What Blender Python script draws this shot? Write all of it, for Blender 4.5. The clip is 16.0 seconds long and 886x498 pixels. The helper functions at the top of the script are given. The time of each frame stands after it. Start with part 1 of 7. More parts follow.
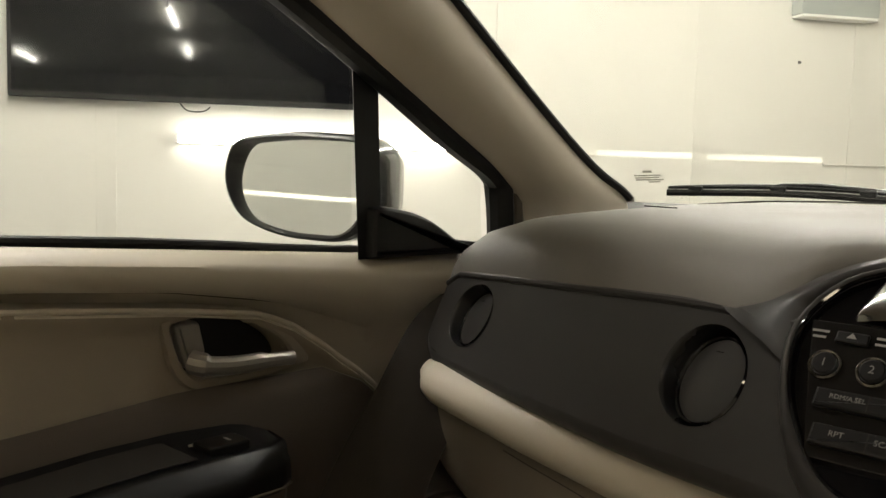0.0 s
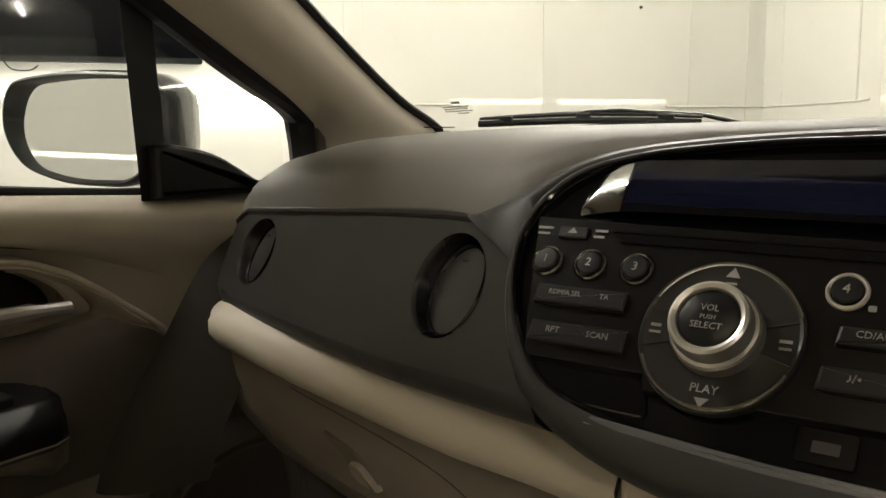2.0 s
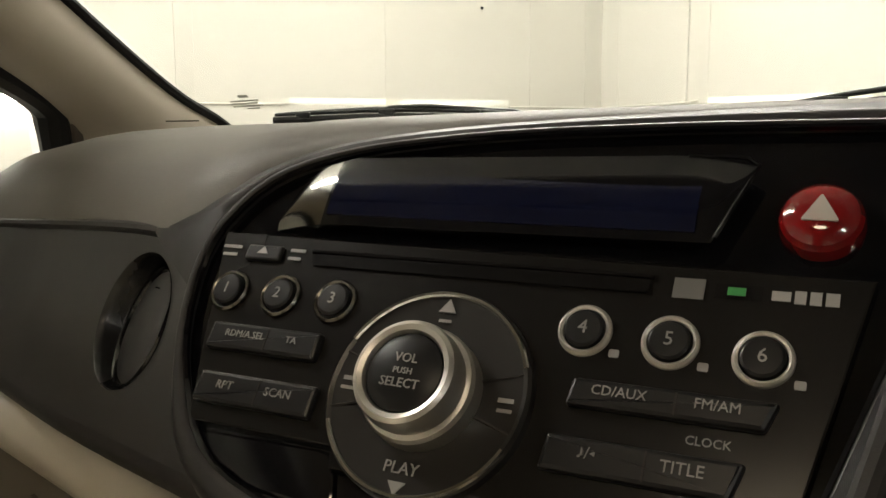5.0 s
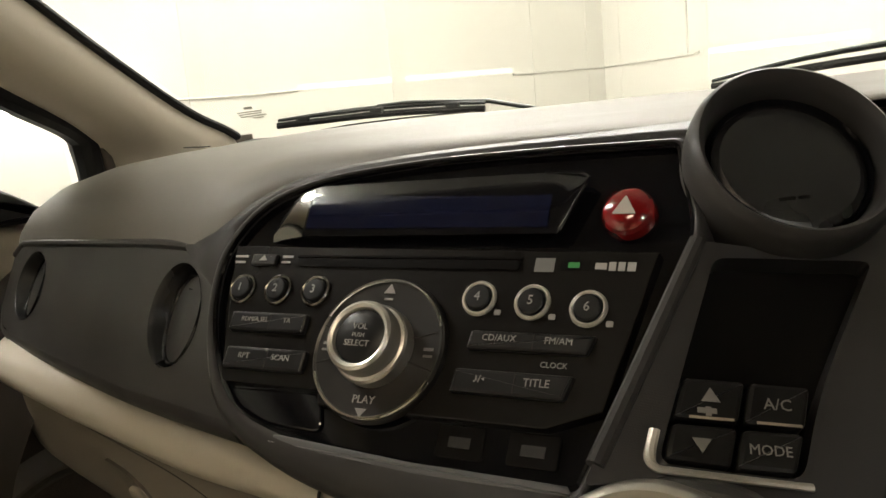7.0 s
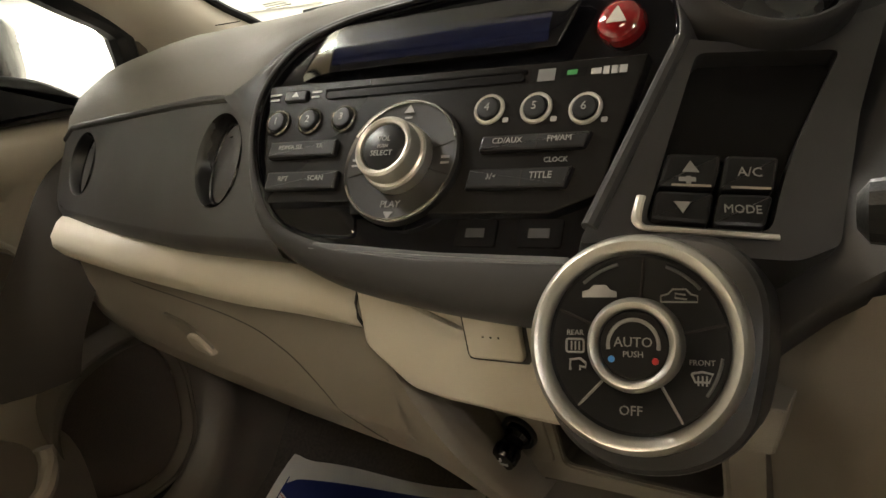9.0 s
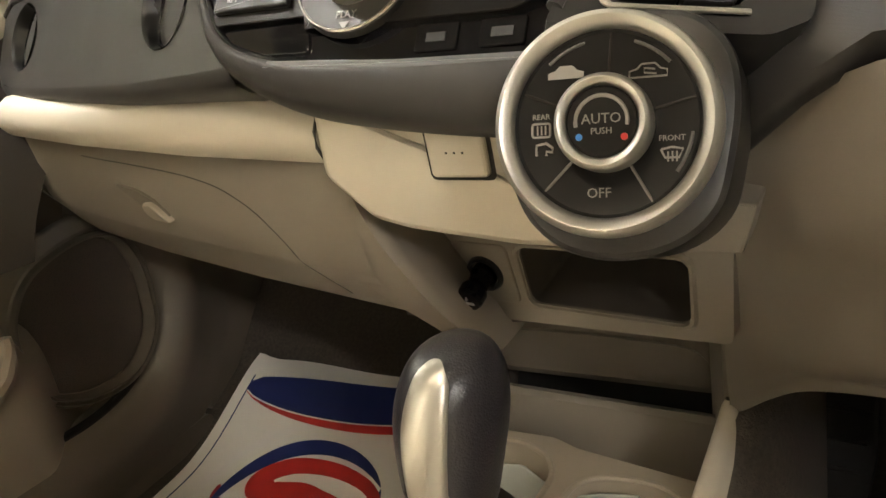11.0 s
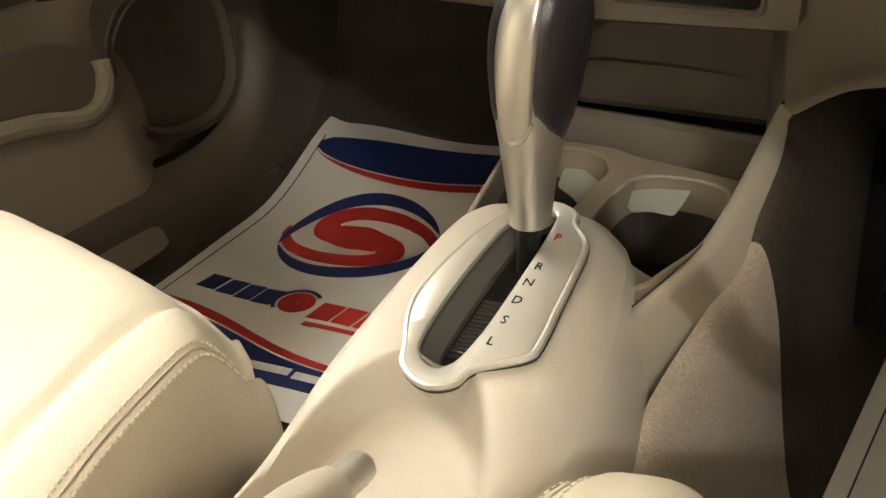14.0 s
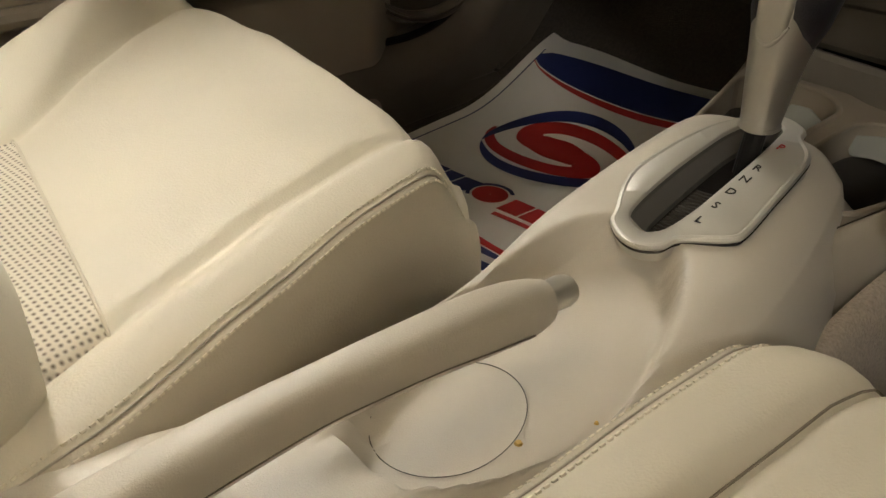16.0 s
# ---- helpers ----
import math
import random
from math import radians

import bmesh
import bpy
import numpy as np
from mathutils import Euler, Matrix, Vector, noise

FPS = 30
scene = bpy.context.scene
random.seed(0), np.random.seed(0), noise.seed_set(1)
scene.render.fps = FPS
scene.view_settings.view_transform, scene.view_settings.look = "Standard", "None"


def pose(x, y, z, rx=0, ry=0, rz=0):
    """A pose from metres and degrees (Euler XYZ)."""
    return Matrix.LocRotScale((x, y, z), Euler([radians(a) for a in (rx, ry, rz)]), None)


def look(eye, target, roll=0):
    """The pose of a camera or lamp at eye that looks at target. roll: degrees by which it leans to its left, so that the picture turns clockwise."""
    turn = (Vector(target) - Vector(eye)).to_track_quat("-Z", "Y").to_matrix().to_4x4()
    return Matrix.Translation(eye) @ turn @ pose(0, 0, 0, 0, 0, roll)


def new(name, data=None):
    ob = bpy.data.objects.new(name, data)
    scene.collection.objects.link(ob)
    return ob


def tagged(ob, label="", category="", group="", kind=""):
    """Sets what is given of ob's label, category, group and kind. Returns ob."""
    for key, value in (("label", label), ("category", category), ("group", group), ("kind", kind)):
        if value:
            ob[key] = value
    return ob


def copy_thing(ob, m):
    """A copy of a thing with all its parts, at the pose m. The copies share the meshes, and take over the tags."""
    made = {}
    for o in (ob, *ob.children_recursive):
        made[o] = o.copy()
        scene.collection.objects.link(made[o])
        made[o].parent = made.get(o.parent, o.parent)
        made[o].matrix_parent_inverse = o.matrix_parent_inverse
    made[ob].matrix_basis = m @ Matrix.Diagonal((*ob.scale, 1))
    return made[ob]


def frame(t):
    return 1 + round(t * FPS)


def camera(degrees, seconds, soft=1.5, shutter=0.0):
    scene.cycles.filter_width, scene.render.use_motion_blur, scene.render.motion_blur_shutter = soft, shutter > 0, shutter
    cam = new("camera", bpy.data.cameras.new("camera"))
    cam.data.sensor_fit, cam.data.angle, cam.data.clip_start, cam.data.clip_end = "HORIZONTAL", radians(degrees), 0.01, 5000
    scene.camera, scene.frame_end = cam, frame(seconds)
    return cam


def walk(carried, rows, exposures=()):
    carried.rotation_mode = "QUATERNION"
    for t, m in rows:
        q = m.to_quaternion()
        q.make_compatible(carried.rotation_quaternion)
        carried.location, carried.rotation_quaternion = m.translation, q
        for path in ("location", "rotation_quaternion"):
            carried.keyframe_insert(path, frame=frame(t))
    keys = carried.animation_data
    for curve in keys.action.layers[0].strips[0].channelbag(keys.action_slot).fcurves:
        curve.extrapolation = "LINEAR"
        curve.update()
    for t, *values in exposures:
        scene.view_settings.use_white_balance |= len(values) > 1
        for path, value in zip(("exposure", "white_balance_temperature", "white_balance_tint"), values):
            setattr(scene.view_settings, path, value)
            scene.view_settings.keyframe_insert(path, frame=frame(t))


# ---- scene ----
cam = camera(52.7, 16.0)
PATH = [
    (0, (0.028, 0.116, 0.936), (-1.336, 1.568, 0.752), 1.6),
    (0.5, (0.047, 0.142, 0.93), (-1.187, 1.705, 0.742), 1.7),
    (1, (0.056, 0.146, 0.916), (-1.147, 1.72, 0.641), 0.6),
    (1.5, (0.065, 0.157, 0.903), (-1.118, 1.737, 0.585), -0.1),
    (2, (0.072, 0.186, 0.909), (-1.064, 1.809, 0.633), -0.4),
    (2.5, (0.063, 0.258, 0.915), (-0.927, 1.984, 0.715), -0.8),
    (3, (0.061, 0.316, 0.926), (-0.809, 2.111, 0.78), -1.1),
    (3.5, (0.049, 0.334, 0.912), (-0.87, 2.101, 0.728), -0.6),
    (4, (0.047, 0.348, 0.903), (-0.844, 2.127, 0.7), 0.2),
    (4.5, (0.058, 0.332, 0.9), (-0.811, 2.117, 0.657), 0.4),
    (7, (0.169, 0.213, 0.933), (-0.738, 1.962, 0.591), -5.2),
    (7.5, (0.182, 0.185, 0.929), (-0.779, 1.899, 0.553), -6.4),
    (8, (0.197, 0.166, 0.91), (-0.797, 1.842, 0.459), -7.8),
    (10.5, (0.2, 0.16, 0.862), (-0.717, 1.836, 0.27), -8.2),
    (11, (0.194, 0.156, 0.834), (-0.707, 1.814, 0.169), -8.8),
    (11.5, (0.194, 0.153, 0.827), (-0.685, 1.815, 0.146), -8.9),
    (12, (0.209, 0.132, 0.805), (-0.666, 1.756, 0.033), -7.9),
    (12.5, (0.218, 0.097, 0.783), (-0.667, 1.651, -0.113), -7.6),
    (13, (0.215, 0.076, 0.773), (-0.701, 1.594, -0.153), -7.0),
    (13.5, (0.214, 0.057, 0.766), (-0.721, 1.545, -0.189), -6.5),
    (14, (0.213, 0.059, 0.764), (-0.749, 1.523, -0.2), -6.3),
    (14.5, (0.214, 0.059, 0.765), (-0.743, 1.524, -0.204), -5.7),
    (15, (0.208, 0.041, 0.759), (-0.82, 1.45, -0.219), -3.9),
    (15.5, (0.211, 0.004, 0.744), (-0.894, 1.293, -0.313), -0.4),
    (16, (0.228, -0.016, 0.747), (-0.982, 1.178, -0.307), 0.5),
]
walk(cam, [(t, look(eye, target, roll)) for t, eye, target, roll in PATH],
     exposures=[(0.0, -0.05), (1.0, -0.1), (2.0, 0.0), (2.6, 0.3), (3.2, 0.15), (4.5, 0.05), (7.0, 0.4), (8.0, 0.4), (10.5, 1.85), (12.0, 1.75), (14.5, 1.5), (16.0, 0.62)])

# ---- world and light ----
world = bpy.data.worlds.new("garage_surroundings")
world.use_nodes = True
world.node_tree.nodes["Background"].inputs[0].default_value = (0.9, 0.85, 0.75, 1)
world.node_tree.nodes["Background"].inputs[1].default_value = 0.02
scene.world = world
WARM = (1.0, 0.952, 0.86)
DOME = (1.0, 0.82, 0.58)


# ---- materials ----
def mat(name, col, rough=0.5, metal=0.0, grain=0.0, scale=400.0, mottle=0.0, mscale=6.0, spec=0.5, coat=0.0, emit=None, power=0.0, rvar=0.0, detail=4.0, sheen=0.0):
    """A principled surface with fine relief (grain at scale) and slow changes of tone (mottle at mscale) and gloss (rvar)."""
    m = bpy.data.materials.new(name)
    m.use_nodes = True
    nt = m.node_tree
    b = nt.nodes["Principled BSDF"]
    b.inputs["Base Color"].default_value = (*col, 1)
    b.inputs["Roughness"].default_value = rough
    b.inputs["Metallic"].default_value = metal
    b.inputs["Specular IOR Level"].default_value = spec
    b.inputs["Coat Weight"].default_value = coat
    b.inputs["Sheen Weight"].default_value = sheen
    if emit:
        b.inputs["Emission Color"].default_value = (*emit, 1)
        b.inputs["Emission Strength"].default_value = power
    tc = nt.nodes.new("ShaderNodeTexCoord")
    if mottle or rvar:
        n = nt.nodes.new("ShaderNodeTexNoise")
        n.inputs["Scale"].default_value, n.inputs["Detail"].default_value = mscale, 6
        nt.links.new(tc.outputs["Object"], n.inputs["Vector"])
        if mottle:
            r = nt.nodes.new("ShaderNodeMapRange")
            r.inputs["From Min"].default_value, r.inputs["From Max"].default_value = 0.3, 0.7
            r.inputs["To Min"].default_value, r.inputs["To Max"].default_value = 1 - mottle, 1 + mottle
            nt.links.new(n.outputs["Fac"], r.inputs["Value"])
            mx = nt.nodes.new("ShaderNodeMix")
            mx.data_type, mx.blend_type = "RGBA", "MULTIPLY"
            mx.inputs[0].default_value = 1
            mx.inputs[6].default_value = (*col, 1)
            nt.links.new(r.outputs[0], mx.inputs[7])
            nt.links.new(mx.outputs[2], b.inputs["Base Color"])
        if rvar:
            q = nt.nodes.new("ShaderNodeMapRange")
            q.inputs["From Min"].default_value, q.inputs["From Max"].default_value = 0.3, 0.7
            q.inputs["To Min"].default_value, q.inputs["To Max"].default_value = max(rough - rvar, 0.02), rough + rvar
            nt.links.new(n.outputs["Fac"], q.inputs["Value"])
            nt.links.new(q.outputs[0], b.inputs["Roughness"])
    if grain:
        g = nt.nodes.new("ShaderNodeTexNoise")
        g.inputs["Scale"].default_value, g.inputs["Detail"].default_value = scale, detail
        nt.links.new(tc.outputs["Object"], g.inputs["Vector"])
        u = nt.nodes.new("ShaderNodeBump")
        u.inputs["Strength"].default_value, u.inputs["Distance"].default_value = grain, 0.001
        nt.links.new(g.outputs["Fac"], u.inputs["Height"])
        nt.links.new(u.outputs[0], b.inputs["Normal"])
    return m


def mat_voronoi(name, col, dark, rough, scale, bump, size=0.35, spread=0.9, flat=False):
    """Dots or pebbles: Voronoi cells with darker hollows."""
    m = mat(name, col, rough)
    nt, b = m.node_tree, m.node_tree.nodes["Principled BSDF"]
    tc = nt.nodes.new("ShaderNodeTexCoord")
    v = nt.nodes.new("ShaderNodeTexVoronoi")
    v.inputs["Scale"].default_value = scale
    v.inputs["Randomness"].default_value = spread
    v.voronoi_dimensions = "2D" if flat else "3D"
    nt.links.new(tc.outputs["Object"], v.inputs["Vector"])
    r = nt.nodes.new("ShaderNodeMapRange")
    r.inputs["From Min"].default_value, r.inputs["From Max"].default_value = 0.05, size
    nt.links.new(v.outputs["Distance"], r.inputs["Value"])
    mx = nt.nodes.new("ShaderNodeMix")
    mx.data_type = "RGBA"
    mx.inputs[6].default_value, mx.inputs[7].default_value = (*dark, 1), (*col, 1)
    nt.links.new(r.outputs[0], mx.inputs[0])
    nt.links.new(mx.outputs[2], b.inputs["Base Color"])
    u = nt.nodes.new("ShaderNodeBump")
    u.inputs["Strength"].default_value, u.inputs["Distance"].default_value = bump, 0.001
    nt.links.new(r.outputs[0], u.inputs["Height"])
    nt.links.new(u.outputs[0], b.inputs["Normal"])
    return m


def mat_weave(name, col, rough, pitch, bump):
    """A fine ribbed relief, for textured trim: two crossed wave bands."""
    m = mat(name, col, rough)
    nt, b = m.node_tree, m.node_tree.nodes["Principled BSDF"]
    tc = nt.nodes.new("ShaderNodeTexCoord")
    last = None
    for axis in ("X", "Z"):
        w = nt.nodes.new("ShaderNodeTexWave")
        w.bands_direction = axis
        w.inputs["Scale"].default_value = pitch
        nt.links.new(tc.outputs["Object"], w.inputs["Vector"])
        if last:
            a = nt.nodes.new("ShaderNodeMath")
            a.operation = "MULTIPLY"
            nt.links.new(last.outputs["Fac"], a.inputs[0])
            nt.links.new(w.outputs["Fac"], a.inputs[1])
            u = nt.nodes.new("ShaderNodeBump")
            u.inputs["Strength"].default_value, u.inputs["Distance"].default_value = bump, 0.0006
            nt.links.new(a.outputs[0], u.inputs["Height"])
            nt.links.new(u.outputs[0], b.inputs["Normal"])
        last = w
    return m


def mat_glass(name, tint=(1, 1, 1), rough=0.0):
    m = bpy.data.materials.new(name)
    m.use_nodes = True
    nt = m.node_tree
    nt.nodes.remove(nt.nodes["Principled BSDF"])
    out = nt.nodes["Material Output"]
    tr, gl, mx = (nt.nodes.new(k) for k in ("ShaderNodeBsdfTransparent", "ShaderNodeBsdfGlossy", "ShaderNodeMixShader"))
    tr.inputs[0].default_value = (*tint, 1)
    gl.inputs["Roughness"].default_value = rough
    mx.inputs[0].default_value = 0.025
    nt.links.new(tr.outputs[0], mx.inputs[1])
    nt.links.new(gl.outputs[0], mx.inputs[2])
    nt.links.new(mx.outputs[0], out.inputs[0])
    return m


WALL = mat("cream_wall_paint", (0.64, 0.625, 0.575), 0.55, grain=0.08, scale=60, mottle=0.025, mscale=1.2)
SEAMC = mat("wall_joint_paint", (0.62, 0.605, 0.556), 0.5, mottle=0.03)
CEIL = mat("white_ceiling_paint", (0.68, 0.66, 0.61), 0.7, mottle=0.03, mscale=2)
DARKWALL = mat("dark_unseen_wall", (0.10, 0.10, 0.105), 0.5, grain=0.1, scale=80, mottle=0.08, mscale=2)
HANDLE = mat("dark_satin_silver", (0.30, 0.28, 0.25), 0.38, 0.6, grain=0.06, scale=900, mottle=0.04, mscale=20)
CONCRETE = mat("painted_concrete", (0.22, 0.21, 0.20), 0.35, grain=0.2, scale=60, mottle=0.15, mscale=3)
TUBE = mat("lit_tube", (0.9, 0.9, 0.85), 0.4, emit=WARM, power=22.0)
TUBEC = mat("lit_ceiling_tube", (0.9, 0.9, 0.85), 0.4, emit=WARM, power=190.0)
LAMPBODY = mat("white_lamp_metal", (0.75, 0.75, 0.72), 0.4)
SCREEN = mat("dark_screen_glass", (0.004, 0.004, 0.005), 0.045, spec=0.3, rvar=0.025, mscale=5)
BLACKP = mat("black_plastic", (0.009, 0.009, 0.0095), 0.42, grain=0.12, scale=900, spec=0.28)
GREYBOX = mat("grey_metal_box", (0.33, 0.35, 0.33), 0.5, mottle=0.06)
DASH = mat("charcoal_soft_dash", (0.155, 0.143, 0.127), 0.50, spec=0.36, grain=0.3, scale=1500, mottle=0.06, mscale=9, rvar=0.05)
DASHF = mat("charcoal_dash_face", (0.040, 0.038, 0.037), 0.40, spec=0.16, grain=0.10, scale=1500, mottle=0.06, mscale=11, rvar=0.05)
WEAVE = mat_weave("ribbed_charcoal_trim", (0.024, 0.0225, 0.0225), 0.38, 700.0, 0.14)
BEIGE = mat("beige_plastic", (0.48, 0.432, 0.348), 0.5, grain=0.28, scale=1400, mottle=0.03, mscale=10, rvar=0.06)
# Same beige as the band, darkened for the shade below the dash.
BEIGED = mat("beige_plastic_shaded", (0.185, 0.160, 0.127), 0.55, grain=0.3, scale=1200, mottle=0.04, mscale=8)
CONS = mat("pale_console_plastic", (0.60, 0.55, 0.47), 0.38, grain=0.25, scale=1300, mottle=0.025, mscale=12, rvar=0.06)
FABRIC = mat("brown_door_fabric", (0.085, 0.068, 0.052), 0.85, grain=0.5, scale=900, mottle=0.05, mscale=14, sheen=0.2)
GLOSS = mat("gloss_black", (0.004, 0.004, 0.005), 0.07, rvar=0.03, mscale=20)
MATTB = mat("matt_black_button", (0.012, 0.0115, 0.0115), 0.33, grain=0.03, scale=1200, spec=0.22)
DARKB = mat("dark_face_plastic", (0.0065, 0.006, 0.0058), 0.22, spec=0.1, mottle=0.05, mscale=20)
PLATE = mat("brushed_grey_plate", (0.011, 0.010, 0.009), 0.22, 0.15, spec=0.22, mottle=0.06, mscale=15)
LCD = mat("dark_lcd_window", (0.0045, 0.006, 0.020), 0.10, rvar=0.04, mscale=12)
SILVER = mat("satin_silver", (0.55, 0.53, 0.49), 0.36, 0.9, grain=0.06, scale=900, mottle=0.04, mscale=20, rvar=0.05)
SILVERP = mat("silver_painted_plastic", (0.56, 0.535, 0.48), 0.34, 0.62, grain=0.08, scale=1500, mottle=0.03, mscale=18, rvar=0.05)
CHROME = mat("worn_chrome", (0.7, 0.68, 0.63), 0.16, 1.0, rvar=0.06, mscale=15)
WHITEP = mat("printed_white", (0.28, 0.27, 0.255), 0.5)
REDP = mat("printed_red", (0.55, 0.03, 0.03), 0.4)
REDB = mat("red_lens_plastic", (0.17, 0.006, 0.007), 0.12, coat=0.5)
BLUEP = mat("printed_blue", (0.05, 0.25, 0.75), 0.4)
GREENP = mat("green_indicator", (0.03, 0.22, 0.05), 0.4)
LEATHER = mat("cream_seat_leather", (0.68, 0.62, 0.50), 0.52, grain=0.35, scale=700, mottle=0.035, mscale=9, rvar=0.05, detail=6)
LEATHERS = mat("cream_ribbed_leather", (0.60, 0.54, 0.43), 0.58, grain=0.5, scale=650, mottle=0.04, mscale=9, detail=6)
PERF = mat_voronoi("perforated_leather", (0.66, 0.60, 0.49), (0.13, 0.10, 0.075), 0.6, 250.0, 0.5, 0.40, 0.0, True)
SEAML = mat("shaded_seam_leather", (0.46, 0.41, 0.33), 0.7)
THREAD = mat("cream_thread", (0.80, 0.74, 0.60), 0.7)
GAPM = mat("dark_gap", (0.02, 0.017, 0.014), 0.8)
KNOBL = mat_voronoi("dark_grained_leather", (0.026, 0.024, 0.029), (0.018, 0.017, 0.020), 0.30, 800.0, 0.12, 0.6)
CARPET = mat("beige_carpet", (0.47, 0.40, 0.32), 0.95, grain=1.0, scale=620, mottle=0.16, mscale=420, sheen=0.3, detail=8)
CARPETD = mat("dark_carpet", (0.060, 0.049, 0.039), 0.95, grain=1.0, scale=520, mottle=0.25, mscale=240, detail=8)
RUBBER = mat("black_rubber", (0.010, 0.009, 0.009), 0.6, grain=0.2, scale=600, spec=0.2)
PAPER = mat("white_paper", (0.78, 0.75, 0.69), 0.42, grain=0.06, scale=120, mottle=0.02, mscale=8)
INKB = mat("navy_ink", (0.022, 0.032, 0.13), 0.38, mottle=0.06, mscale=14)
INKR = mat("red_ink", (0.52, 0.035, 0.03), 0.38, mottle=0.05, mscale=14)
GLASS = mat_glass("clear_glass", (0.97, 0.98, 0.96))
# Tint for the unseen rear glass, added to keep light out of the cabin.
REARTINT = mat_glass("light_cutting_glass", (0.10, 0.10, 0.10))
BEZEL = mat("black_satin_bezel", (0.008, 0.0078, 0.0085), 0.27, grain=0.15, scale=1500, mottle=0.06, mscale=11, rvar=0.05)
MIRROR = mat("mirror_silvering", (0.86, 0.88, 0.86), 0.01, 1.0)
CARPAINT = mat("dark_car_paint", (0.03, 0.03, 0.033), 0.25, coat=0.7)
HEADLINE = mat("beige_headlining", (0.21, 0.19, 0.16), 0.9, grain=0.3, scale=500, mottle=0.03)
# Foot-well and bay trim, darkened in colour for the little light there.
DOORLOW = mat("shaded_taupe_plastic", (0.125, 0.105, 0.082), 0.5, grain=0.3, scale=1100, mottle=0.05, mscale=8, rvar=0.06)
# Dark brown for joints, and for the shade put into tray insides.
TRAYIN = mat("dark_shade_and_joint", (0.055, 0.046, 0.037), 0.6, grain=0.2, scale=900, mottle=0.06, mscale=10)
CUPIN = mat("shaded_cup_beige", (0.055, 0.048, 0.040), 0.5, grain=0.25, scale=1000, mottle=0.05, mscale=9)
RIBM = mat("grey_black_rib", (0.045, 0.042, 0.038), 0.45)
INSERT = mat("mid_brown_insert", (0.24, 0.205, 0.155), 0.75, grain=0.35, scale=900, mottle=0.05, mscale=12)
POCKET = mat("beige_door_pocket", (0.30, 0.257, 0.203), 0.5, grain=0.3, scale=1100, mottle=0.05, mscale=8, rvar=0.06)
FLAP = mat("pale_rubber_flap", (0.30, 0.31, 0.285), 0.5, grain=0.1)

# ---- building helpers ----
BASE = {}


def thing(name, at, label, category, group="", kind=""):
    ob = new(name)
    ob.location = at
    ob.empty_display_size = 0.05
    BASE[ob.name] = Matrix.Translation(at)
    return tagged(ob, label, category, group, kind)


def part(name, bm, material, parent=None, label="", sharp=20.0):
    me = bpy.data.meshes.new(name)
    bmesh.ops.recalc_face_normals(bm, faces=bm.faces[:])
    bm.to_mesh(me)
    bm.free()
    for p in me.polygons:
        p.use_smooth = True
    me.set_sharp_from_angle(angle=radians(sharp))
    me.materials.append(material)
    ob = new(name, me)
    if parent:
        ob.parent = parent
        ob.matrix_parent_inverse = BASE.get(parent.name, Matrix()).inverted()
    if label:
        ob["label"] = label
    return ob


def single(name, bm, material, label, category, group="", kind="", sharp=35.0):
    return tagged(part(name, bm, material, sharp=sharp), label, category, group, kind)


def fr(o, u, v, n=None):
    u, v = Vector(u).normalized(), Vector(v)
    n = Vector(n).normalized() if n else u.cross(v).normalized()
    v = n.cross(u).normalized()
    m = Matrix((u, v, n)).transposed().to_4x4()
    m.translation = Vector(o)
    return m


XY = Matrix()


def shift(f, u, v, n=0.0, turn=0.0):
    return f @ Matrix.Translation((u, v, n)) @ Matrix.Rotation(radians(turn), 4, "Z")


def circle(cu, cv, r, n=40, ry=None, a0=0.0):
    return [(cu + r * math.cos(a0 + 2 * math.pi * i / n), cv + (ry or r) * math.sin(a0 + 2 * math.pi * i / n)) for i in range(n)]


def rrect(u0, v0, u1, v1, r=0.003, n=4):
    out = []
    for cu, cv, a in ((u1 - r, v1 - r, 0), (u0 + r, v1 - r, 90), (u0 + r, v0 + r, 180), (u1 - r, v0 + r, 270)):
        out += [(cu + r * math.cos(radians(a + 90 * i / n)), cv + r * math.sin(radians(a + 90 * i / n))) for i in range(n + 1)]
    return out


def rpoly(pts, r, n=4):
    """A polygon with rounded corners."""
    out, k = [], len(pts)
    for i in range(k):
        p, a, b = Vector(pts[i]), Vector(pts[i - 1]), Vector(pts[(i + 1) % k])
        ri = r[i] if isinstance(r, (list, tuple)) else r
        da, db = (a - p), (b - p)
        cut = min(ri, da.length * 0.48, db.length * 0.48)
        s, e = p + da.normalized() * cut, p + db.normalized() * cut
        for j in range(n + 1):
            t = j / n
            out.append(tuple((1 - t) ** 2 * s + 2 * t * (1 - t) * p + t * t * e))
    return out


def spline(pts, n=8, closed=False):
    """Catmull-Rom through the points."""
    P, out, k = [Vector(p) for p in pts], [], len(pts)
    for i in range(k if closed else k - 1):
        a = P[(i - 1) % k] if closed or i else P[i]
        b, c = P[i], P[(i + 1) % k]
        d = P[(i + 2) % k] if closed or i + 2 < k else c
        for j in range(n):
            t = j / n
            out.append(0.5 * (2 * b + (c - a) * t + (2 * a - 5 * b + 4 * c - d) * t * t + (3 * b - a - 3 * c + d) * t ** 3))
    if not closed:
        out.append(P[-1].copy())
    return [tuple(p) for p in out]


